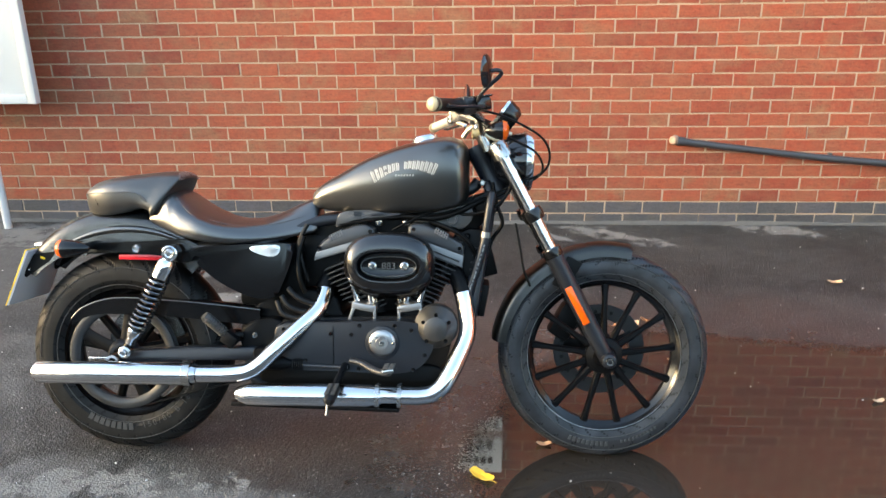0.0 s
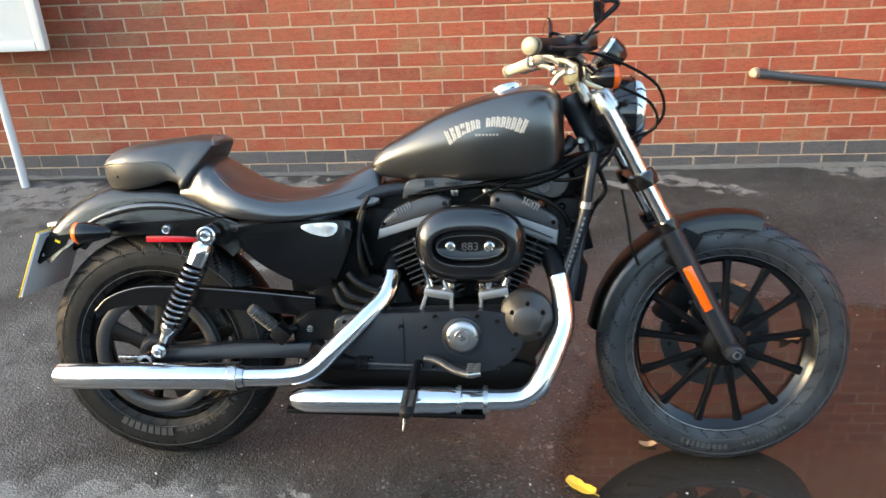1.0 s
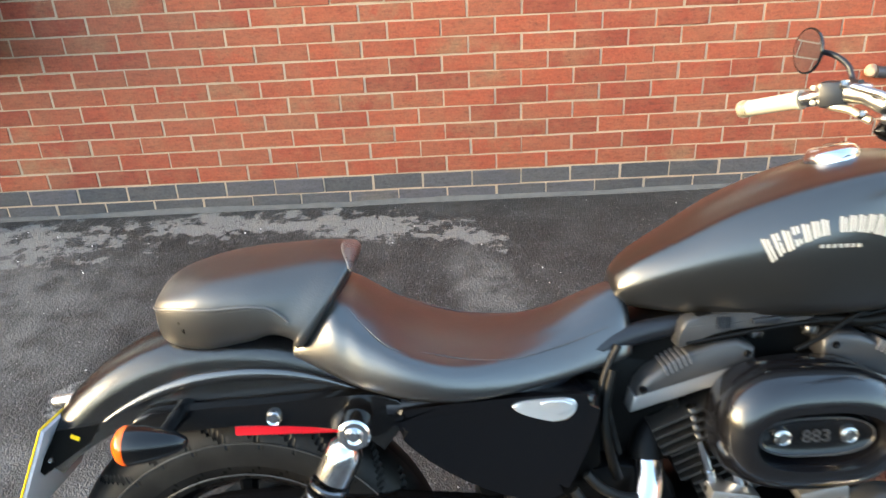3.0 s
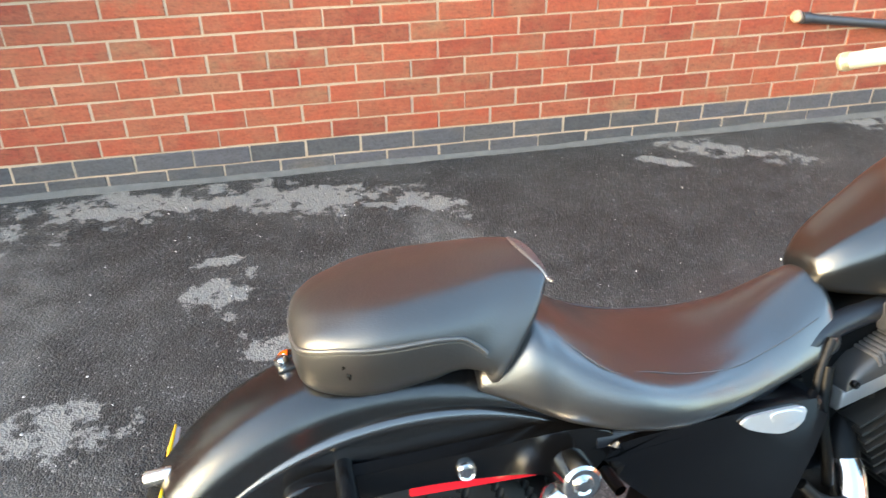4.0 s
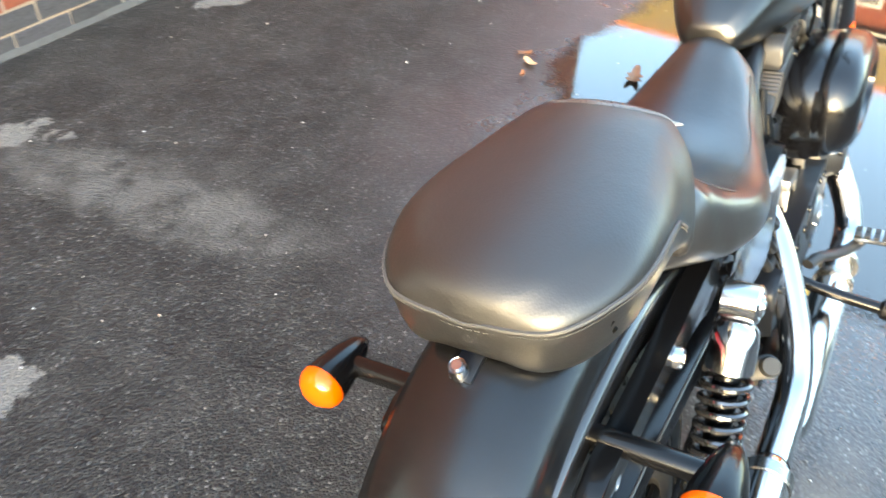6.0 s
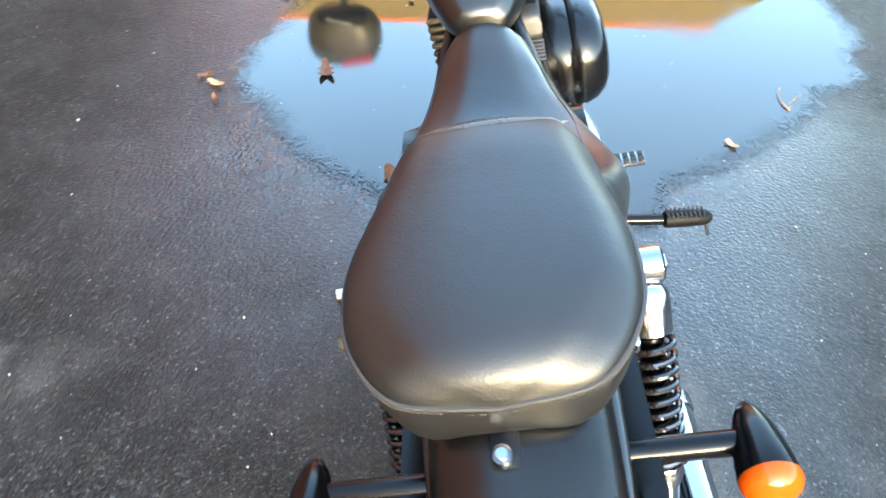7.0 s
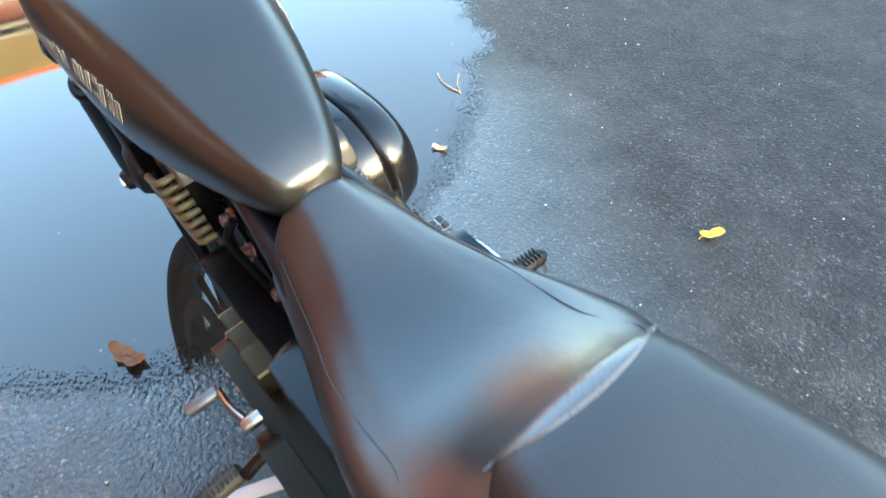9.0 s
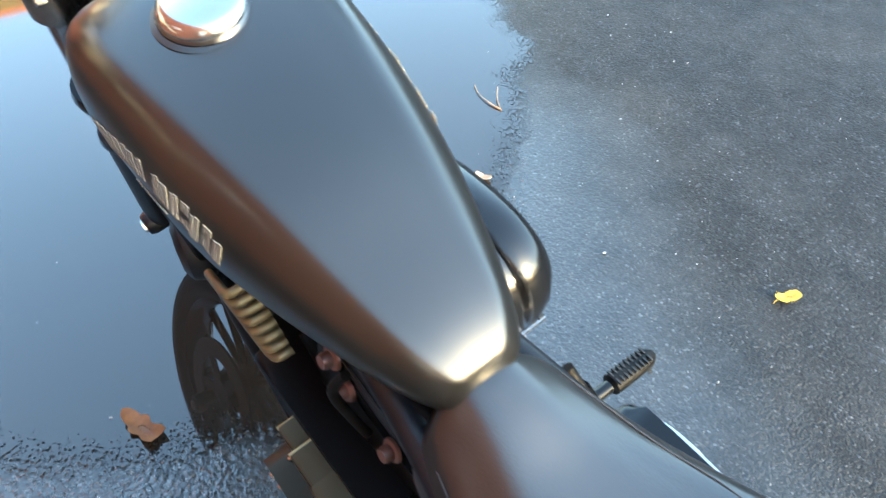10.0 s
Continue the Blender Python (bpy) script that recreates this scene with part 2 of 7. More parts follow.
def B():
    return bmesh.new()


def rounded(points, steps=6):
    return [(p.x, p.y) for p in (Vector((q.x, q.y, 0)) for q in spline([(a, b, 0) for a, b in points], steps, True))]


# ---- ground ----
def ground_material():
    m = Nodes("damp_asphalt")
    geo = m.add("NewGeometry").outputs["Position"]
    sep = m.add("SeparateXYZ")
    m.link(geo, sep.inputs[0])
    x, y = sep.outputs[0], sep.outputs[1]
    grain = m.add("TexVoronoi", Scale=190.0, Randomness=1.0)
    m.link(geo, grain.inputs["Vector"])
    grain2 = m.add("TexVoronoi", Scale=75.0, Randomness=1.0)
    m.link(geo, grain2.inputs["Vector"])
    chip = m.ramp(grain.outputs["Distance"], (0.0, 1.0), (0.75, 0.0))
    chip2 = m.ramp(grain2.outputs["Distance"], (0.0, 1.0), (0.7, 0.0))
    ripple = m.noise(95, 2, 0.45, geo)
    fine = m.noise(420, 3, 0.6, geo)
    mid = m.noise(7, 6, 0.6, geo)
    big = m.noise(0.9, 4, 0.55, geo)
    rag = m.noise(11.0, 9, 0.68, geo)

    def blob(cx, cy, rx, ry, turn=0.0):
        c, s = math.cos(radians(turn)), math.sin(radians(turn))
        dx, dy = m.math("SUBTRACT", x, cx), m.math("SUBTRACT", y, cy)
        p = m.math("DIVIDE", m.math("ADD", m.math("MULTIPLY", dx, c), m.math("MULTIPLY", dy, s)), rx)
        q = m.math("DIVIDE", m.math("SUBTRACT", m.math("MULTIPLY", dy, c), m.math("MULTIPLY", dx, s)), ry)
        return m.math("SUBTRACT", 1.0, m.math("ADD", m.math("MULTIPLY", p, p), m.math("MULTIPLY", q, q)))

    dry = None
    for b in DRY_PATCHES:
        v = blob(*b)
        dry = v if dry is None else m.math("MAXIMUM", dry, v)
    dry = m.math("ADD", m.math("MAXIMUM", dry, -1.5), m.math("MULTIPLY_ADD", rag, 6.6, -3.35))
    dry = m.ramp(dry, (0.42, 0.0), (0.56, 1.0))
    # half-dry ground, plus one long blob that paints a sun glint
    half = None
    for b in HALF_DRY_AND_GLINT:
        v = m.math("MAXIMUM", blob(*b), 0.0)
        half = v if half is None else m.math("MAXIMUM", half, v)
    half = m.math("MULTIPLY", half, m.math("MULTIPLY_ADD", m.math("ADD", mid, m.math("MULTIPLY", rag, 0.6)), 3.0, -1.85))
    dry = m.math("MAXIMUM", dry, m.math("MINIMUM", m.math("MULTIPLY", half, 0.9), 0.52))
    wet = m.ramp(m.math("ADD", m.math("MAXIMUM", blob(2.0, -0.05, 1.95, 1.35, 0), -1.0), m.math("MULTIPLY_ADD", big, 1.2, -0.6)), (0.0, 0.0), (0.7, 1.0))
    film = m.ramp(m.math("ADD", m.math("MULTIPLY", m.noise(2.6, 9, 0.72, geo), 0.75), m.math("MULTIPLY", big, 0.35)), (0.52, 0.0), (0.72, 1.0))
    dry = m.math("MAXIMUM", dry, m.math("MULTIPLY", film, m.math("MULTIPLY_ADD", wet, -0.2, 0.2)))
    stone = m.ramp(m.math("FRACT", m.math("MULTIPLY", grain.outputs["Color"], 3.7)), (0.0, 0.006), (0.5, 0.016), (0.86, 0.04), (0.97, 0.09), (1.0, 0.22))
    damp_c = m.mix(mid, (0.017, 0.017, 0.0172), (0.050, 0.050, 0.049))
    c = m.mix(0.55, damp_c, stone)
    blotch = m.ramp(m.noise(9.0, 7, 0.7, geo), (0.34, 0.78), (0.5, 1.0), (0.68, 1.5))
    c = m.mix(1.0, c, blotch, "MULTIPLY")
    dry_c = m.mix(m.math("ADD", m.math("MULTIPLY", chip, 0.5), m.math("MULTIPLY", fine, 0.5)), (0.105, 0.104, 0.10), (0.205, 0.20, 0.194))
    c = m.mix(dry, c, dry_c)
    m.set(Base_Color=c, IOR=1.6, Specular_IOR_Level=m.math("MULTIPLY_ADD", wet, 0.75, 0.16))
    rough = m.math("MULTIPLY_ADD", mid, 0.25, 0.36)
    rough = m.math("MULTIPLY_ADD", wet, -0.24, rough)
    m.set(Roughness=m.math("MAXIMUM", m.math("MULTIPLY_ADD", dry, 0.45, rough), 0.12))
    h = m.math("ADD", chip, m.math("MULTIPLY", chip2, 0.8))
    h = m.math("ADD", m.math("MULTIPLY", h, m.math("MULTIPLY_ADD", wet, -0.8, 1.0)), m.math("MULTIPLY", ripple, m.math("MULTIPLY", wet, 2.6)))
    b0 = m.bump(h, m.math("MULTIPLY_ADD", wet, -0.35, 0.85), 0.003)
    m.bump(mid, 0.25, 0.01, b0)
    return m.mat


DRY_PATCHES = (
    (-0.12, 2.03, 0.56, 0.17, -12), (0.40, 1.86, 0.2, 0.1, -40), (-0.75, 2.10, 0.42, 0.17, -5), (-1.75, 1.98, 0.8, 0.28, 0), (-0.38, 1.40, 0.12, 0.18, -15), (-0.2, 1.07, 0.17, 0.075, -14), (-0.36, 1.59, 0.11, 0.035, 5),
    (-0.76, 0.84, 0.2, 0.13, -10), (-0.22, -0.345, 0.55, 0.085, 3), (1.76, 2.07, 0.44, 0.1, -33), (1.45, 2.0, 0.13, 0.05, -38), (2.75, 2.15, 0.3, 0.12, -20),
)
# The blob at (0.44, 1.3) is a sun glint painted as paler asphalt.
HALF_DRY_AND_GLINT = ((-1.6, 1.3, 0.9, 0.9, 0), (0.44, 1.3, 0.16, 0.62, 8), (-0.9, 0.3, 0.5, 0.5, 0), (-1.2, -0.4, 1.0, 0.9, 0), (-0.45, -0.65, 0.9, 0.4, 0), (-0.35, -0.33, 0.75, 0.16, 2), (0.2, -0.42, 0.5, 0.1, 0), (-0.8, -0.9, 1.2, 0.5, 0))
bm = B()
bmesh.ops.create_grid(bm, x_segments=40, y_segments=40, size=200)
ground = tagged(mesh_object("ground", bm, ground_material(), 0), "damp dark grey asphalt yard with paler dry patches and a painted sun glint", "ground", kind="structure")

# water lying on the asphalt
m = Nodes("puddle_water")
geo = m.add("NewGeometry").outputs["Position"]
edge = m.add("Attribute")
edge.attribute_name = "shore"
grit = m.add("TexVoronoi", Scale=130.0)
m.link(geo, grit.inputs["Vector"])
lvl = m.math("SUBTRACT", m.math("MULTIPLY", edge.outputs["Fac"], 2.0), m.math("ADD", m.math("MULTIPLY", m.ramp(grit.outputs["Distance"], (0.0, 1.0), (0.7, 0.0)), 0.75), m.math("MULTIPLY", m.noise(14, 5, 0.6, geo), 0.6)))
cover = m.ramp(lvl, (0.0, 0.0), (0.25, 1.0))
m.set(Base_Color=m.mix(m.noise(160, 4, 0.6, geo), (0.010, 0.0085, 0.007), (0.031, 0.026, 0.022)), Roughness=m.ramp(m.noise(1.7, 4, 0.6, geo), (0.42, 0.02), (0.62, 0.075)), IOR=1.78)
m.bump(m.noise(5, 2, 0.5, geo), 0.02, 0.003)
clear = m.add("BsdfTransparent")
mixer = m.add("MixShader")
m.link(cover, mixer.inputs[0])
m.link(clear.outputs[0], mixer.inputs[1])
m.link(m.bsdf.outputs[0], mixer.inputs[2])
m.link(mixer.outputs[0], m.out.inputs["Surface"])
WATER = m.mat


def puddle():
    shore = spline([(x, y, 0) for x, y in ((0.92, -0.32), (0.95, 0.02), (1.04, 0.22), (1.20, 0.48), (1.46, 0.68), (1.74, 0.80), (2.1, 0.78), (2.7, 0.72), (3.5, 0.78), (4.5, 0.7), (5.2, 0.3), (5.4, -0.4), (4.6, -1.25), (3.4, -1.55), (2.5, -1.66), (1.95, -1.5), (1.5, -1.12), (1.18, -0.70), (0.99, -0.50))], 14, True)
    shore = [p + Vector((noise.noise(p * 5.1) * 0.06, noise.noise(p * 5.1 + Vector((7, 3, 1))) * 0.06, 0)) for p in shore]
    mid = Vector((2.6, -0.15, 0))
    bm = B()
    lay = bm.verts.layers.float.new("shore")
    rows = []
    for k in (0.0, 0.05, 0.11, 0.2, 0.45, 0.8):
        row = []
        for p in shore:
            v = bm.verts.new((p.lerp(mid, k) + Vector((0, 0, 0.004))))
            v[lay] = min((p - p.lerp(mid, k)).length / 0.34, 1.0)
            row.append(v)
        rows.append(row)
    n = len(shore)
    for a, b in zip(rows, rows[1:]):
        for i in range(n):
            bm.faces.new((a[i], a[(i + 1) % n], b[(i + 1) % n], b[i]))
    bm.faces.new(rows[-1])
    return tagged(mesh_object("puddle", bm, WATER, 60), "shallow still rain puddle reflecting sky and brick wall", "puddle", kind="structure")


puddle()

# ---- brick wall ----
WALL_Y, WALL_X0, WALL_X1, WALL_TOP = 2.272, -9.0, 6.4, 3.9
RED_Z = 0.137
wall = mesh_object("wall_north", box(B(), ((WALL_X0 + WALL_X1) / 2, WALL_Y + 0.002 + 0.15, WALL_TOP / 2 - 0.15), (WALL_X1 - WALL_X0, 0.3, WALL_TOP + 0.3)), MORTAR, 0)
tagged(wall, "long red brick wall on a blue brick plinth", "wall", kind="structure")
bm = B()
box(bm, ((WALL_X0 + WALL_X1) / 2, WALL_Y + 0.16, WALL_TOP + 0.04), (WALL_X1 - WALL_X0 + 0.1, 0.44, 0.08), (0, 0, 0), 0.01)
part("coping", bm, ALLOY, wall, "grey coping along the wall top")
bm = B()
rings = []
for k in range(int((WALL_X1 - WALL_X0) / 0.05) + 1):
    x = WALL_X0 + k * 0.05
    h = 0.014 + 0.010 * noise.noise(Vector((x * 1.7, 3.0, 0))) + 0.006 * noise.noise(Vector((x * 9.0, 1.0, 0)))
    d = 0.024 + 0.010 * noise.noise(Vector((x * 2.3, 8.0, 0))) + 0.005 * noise.noise(Vector((x * 11.0, 5.0, 0)))
    rings.append([(x, WALL_Y + 0.03, h), (x, WALL_Y - 0.004, h), (x, WALL_Y - 0.3 * d - 0.004, h * 0.55), (x, WALL_Y - d - 0.004, 0.001), (x, WALL_Y - d - 0.004, -0.02), (x, WALL_Y + 0.03, -0.02)])
skin(bm, rings)
part("cement_fillet", bm, CEMENT, wall, "rough grey cement fillet along the wall foot")


# ---- the sign board beside the wall and the signs on it ----
def notice_board():
    top = tagged(new("notice_board"), "white framed notice board on slim white posts", "notice board")
    top.location = (-2.17, 2.07, 0.005)
    part("panel", box(B(), (0, 0, 1.43), (1.27, 0.03, 1.27), (0, 0, 0), 0.004), WHITE_PAINT, top)
    for x, z, sx, sz in ((0, 0.785, 1.258, 0.05), (0, 2.075, 1.258, 0.05), (-0.655, 1.43, 0.05, 1.34), (0.655, 1.43, 0.05, 1.34)):
        part("frame_rail", box(B(), (x, -0.012, z), (sx, 0.05, sz), (0, 0, 0), 0.008), WHITE_PAINT, top)
    for x in (0.305, -0.40):
        part("post", tube(B(), ((x, 0.05, -0.02), (x, 0.05, 2.0)), 0.023, 14), WHITE_PAINT, top)
    return top


notice_board()


def wall_sign(x, z, w, h, rows):
    s = tagged(new("wall_sign"), "white rectangular wall sign with dark lettering bars", "sign")
    s.location = (x, WALL_Y - 0.012, z)
    part("plate", box(B(), (0, 0, 0), (w, 0.012, h), (0, 0, 0), 0.002), SIGN_WHITE, s)
    for zz, hh, n in rows:
        for k in range(n):
            part("lettering_bar", box(B(), (-w * 0.42 + w * 0.84 * (k + 0.5) / n, -0.008, zz), (w * 0.84 / n * 0.7, 0.004, hh)), DARK_PLASTIC, s)
    return s


wall_sign(0.84, 1.66, 0.68, 0.28, ((-0.085, 0.075, 9), (0.04, 0.05, 12)))
wall_sign(1.07, 1.42, 0.22, 0.1, ((0.0, 0.03, 4),))


def wall_pipe():
    p = tagged(new("waste_pipe"), "black plastic waste pipe running down along the wall", "pipe")
    p.location = (2.14, WALL_Y - 0.03, 0.512)
    part("pipe", tube(B(), spline([(0.03, 0, -0.004), (0.45, -0.005, -0.055), (1.0, -0.008, -0.115), (1.7, -0.008, -0.165), (2.6, -0.005, -0.215), (3.4, 0.0, -0.25)], 6), 0.02, 14), PIPE_BLACK, p)
    part("collar", tube(B(), ((0.022, 0, -0.003), (0.062, 0, -0.0075)), 0.0255, 16), PIPE_BLACK, p, "black ribbed collar")
    part("end_cap", lathe(B(), [(0, 0.012), (0.017, 0.01), (0.026, 0.0), (0.028, -0.035), (0.02, -0.045), (0, -0.045)], (0, 0.0, 0), (-0.55, -0.83, 0.05), 20), BROWN_CAP, p, "brown end stub")
    for x in (0.9, 2.2):
        part("clip", box(B(), (x, 0.015, -0.103 if x < 1 else -0.193), (0.02, 0.03, 0.052), (0, 6, 0), 0.004), PIPE_BLACK, p)
    return p


wall_pipe()
from mathutils.bvhtree import BVHTree


# ---- the motorcycle ----
bike = tagged(new("motorcycle"), "matt black cruiser motorcycle with chrome exhausts on its side stand", "motorcycle")
bike.matrix_world = pose(-0.017, -0.135, 0.003, -12.5, 0, 0.2) @ Matrix.Scale(0.972, 4)

STEER_DEG = 2.0
REAR, FRONT = Vector((-0.030, 0, 0.322)), Vector((1.468, 0, 0.325))
ARCH = Vector((0.0, 0, 0.318))
STEER = Matrix.Translation((1.10, 0, 0.93)) @ Matrix.Rotation(radians(STEER_DEG), 4, Vector((-0.335, 0, 0.636))) @ Matrix.Translation((-1.10, 0, -0.93))


def steered(bm):
    bmesh.ops.transform(bm, matrix=STEER, verts=bm.verts)
    return bm


def arc(centre, radius, a0, a1, n):
    return [Vector((centre[0] + radius * math.cos(radians(a0 + (a1 - a0) * k / n)), 0, centre[2] + radius * math.sin(radians(a0 + (a1 - a0) * k / n)))) for k in range(n + 1)]


def tyre(centre, outer, rim, half, grooves, lean_dir):
    """A tyre whose tread carries slanted grooves."""
    bm = B()
    prof = []
    n = 40

    def cut(t, s):
        return 0.2 < abs(s) < 0.68 and (t * grooves + lean_dir * abs(s) + (0.5 if s > 0 else 0)) % 1 < 0.17 - 0.10 * abs(abs(s) - 0.44) / 0.24

    for k in range(n + 1):
        s = -1 + 2 * k / n
        ang = s * math.pi / 2 * 1.28
        y = half * math.sin(ang) if abs(ang) < math.pi / 2 else half * math.copysign(1, s) * (1 - 0.22 * (abs(ang) - math.pi / 2) / 0.44)
        drop = (outer - rim) * (1 - max(math.cos(ang), 0) ** 0.62) * 0.72 + (0.28 * (outer - rim) * max(abs(ang) - math.pi / 2, 0) / 0.44)
        prof.append((outer - drop, y, s))
    seg = 720
    rings = []
    for i in range(seg):
        t = i / seg
        ring = []
        for r, y, s in prof:
            if cut(t, s):
                r -= 0.008
            a = 2 * math.pi * t
            ring.append((centre.x + r * math.cos(a), y, centre.z + r * math.sin(a)))
        rings.append(ring)
    skin(bm, rings, False, False, True)
    for f in bm.faces:
        c = f.calc_center_median()
        s = math.asin(max(-1.0, min(1.0, c.y / half))) / (math.pi / 2 * 1.28)
        t = (math.atan2(c.z - centre.z, c.x - centre.x) / (2 * math.pi)) % 1
        # Groove faces get the recess shade as a material.
        if cut(t, s):
            f.material_index = 1
        # Far half: shade painted in with the darker rubber.
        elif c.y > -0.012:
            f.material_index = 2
    return bm


def rim_ring(centre, r_out, r_in, half):
    p = [(r_out + 0.006, -half), (r_out + 0.008, -half + 0.006), (r_out - 0.004, -half + 0.012), (r_in + 0.012, -half * 0.6), (r_in, -half * 0.3), (r_in, half * 0.3), (r_in + 0.012, half * 0.6), (r_out - 0.004, half - 0.012), (r_out + 0.008, half - 0.006), (r_out + 0.006, half)]
    return lathe(B(), p + [(r_out - 0.012, half - 0.02), (r_out - 0.012, -half + 0.02)], centre, (0, 1, 0), 72, True)


def spoke(centre, angle, r0, r1, w0, w1, y, depth):
    """One cast spoke, waisted, with a rounded rib."""
    bm = B()
    d = Vector((math.cos(angle), 0, math.sin(angle)))
    s = Vector((-d.z, 0, d.x))
    rings = []
    for k in range(6):
        t = k / 5
        r = r0 + (r1 - r0) * t
        w = w0 + (w1 - w0) * t + 0.006 * (t ** 6)
        dy = y * (1 - 0.5 * t)
        c = centre + d * r + Vector((0, dy, 0))
        rings.append([c + s * (w * a) + Vector((0, depth * b, 0)) for a, b in ((-1, -0.4), (-0.5, -1), (0.5, -1), (1, -0.4), (1, 0.4), (0.5, 1), (-0.5, 1), (-1, 0.4))])
    skin(bm, rings)
    return bm


def glyph_mesh(text, size, depth=0.0006):
    cu = bpy.data.curves.new("text", "FONT")
    cu.body, cu.size, cu.extrude, cu.align_x, cu.align_y = text, size, depth, "CENTER", "CENTER"
    tmp = bpy.data.objects.new("text", cu)
    scene.collection.objects.link(tmp)
    dg = bpy.context.evaluated_depsgraph_get()
    me = bpy.data.meshes.new_from_object(tmp.evaluated_get(dg))
    bpy.data.objects.remove(tmp)
    bm = B()
    bm.from_mesh(me)
    bpy.data.meshes.remove(me)
    return bm


def rear_wheel():
    c = REAR
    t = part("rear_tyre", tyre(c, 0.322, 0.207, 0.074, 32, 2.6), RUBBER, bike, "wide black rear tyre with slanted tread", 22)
    t.data.materials.append(GROOVE_SHADE)
    t.data.materials.append(SHADED_RUBBER)
    # size marking moulded on the side wall
    for k, ch in enumerate("150/80 B 16"):
        if ch == " ":
            continue
        bm = glyph_mesh(ch, 0.026)
        a = radians(-78 + k * 4.3)
        bmesh.ops.transform(bm, matrix=Matrix.Translation((c.x + 0.236 * math.cos(a), -0.0748, c.z + 0.236 * math.sin(a))) @ Matrix.Rotation(-(a + math.pi / 2), 4, "Y") @ pose(0, 0, 0, 90, 0, 0), verts=bm.verts)
        part("marking", bm, MOULDED, t)
    for k in range(8):
        a = radians(-121 + k * 4.6)
        part("lettering_bar", box(B(), (c.x + 0.236 * math.cos(a), -0.0744, c.z + 0.236 * math.sin(a)), (0.014, 0.002, 0.022), (0, -math.degrees(a) - 90, 0)), MOULDED, t)
    for r in (0.276, 0.222):
        part("sidewall_ridge", tube(B(), [p + Vector((0, -0.0735, 0)) for p in arc((c.x, 0, c.z), r, 0, 360, 96)], 0.0012, 6), MOULDED, t)
    rim = part("rear_rim", rim_ring(c, 0.205, 0.178, 0.056), BLACK_GLOSS, bike)
    for k in range(9):
        part("spoke", spoke(c, 2 * math.pi * (k + 0.3) / 9, 0.03, 0.185, 0.016, 0.010, -0.025, 0.012), BLACK_CAST, rim)
    part("hub", lathe(B(), [(0, -0.1), (0.03, -0.1), (0.045, -0.07), (0.05, 0.07), (0.03, 0.1), (0, 0.1)], c, (0, 1, 0), 28), BLACK_CAST, rim)
    pulley = part("belt_pulley", lathe(B(), [(0.164, -0.096), (0.169, -0.094), (0.169, -0.088), (0.163, -0.087), (0.163, -0.07), (0.169, -0.069), (0.169, -0.064), (0.150, -0.064), (0.140, -0.07), (0.138, -0.088), (0.146, -0.094)], c, (0, 1, 0), 96, True), PULLEY, bike, "dull grey toothed belt pulley")
    for k in range(5):
        part("spoke", spoke(c + Vector((0, -0.08, 0)), 2 * math.pi * (k + 0.1) / 5, 0.03, 0.142, 0.021, 0.016, 0, 0.007), BLACK_CAST, pulley)
    part("boss", lathe(B(), [(0, -0.1), (0.04, -0.1), (0.052, -0.085), (0.052, -0.07), (0, -0.07)], c, (0, 1, 0), 24), BLACK_SATIN, pulley)
    ax = part("rear_axle", lathe(B(), [(0.009, -0.150), (0.012, -0.165), (0.02, -0.165), (0.022, -0.155), (0.022, -0.14), (0.012, -0.14), (0.012, 0.15), (0, 0.15)], c, (0, 1, 0), 20), STEEL, bike)
    part("axle_adjuster", box(B(), (c.x - 0.05, -0.135, c.z + 0.002), (0.07, 0.012, 0.012), (0, 0, 0), 0.002), STEEL, ax)
    # brake disc on the far side
    disc = part("rear_brake_disc", lathe(B(), [(0.13, 0.09), (0.13, 0.096), (0.085, 0.096), (0.085, 0.09)], c, (0, 1, 0), 48, True), STEEL, bike)
    return disc


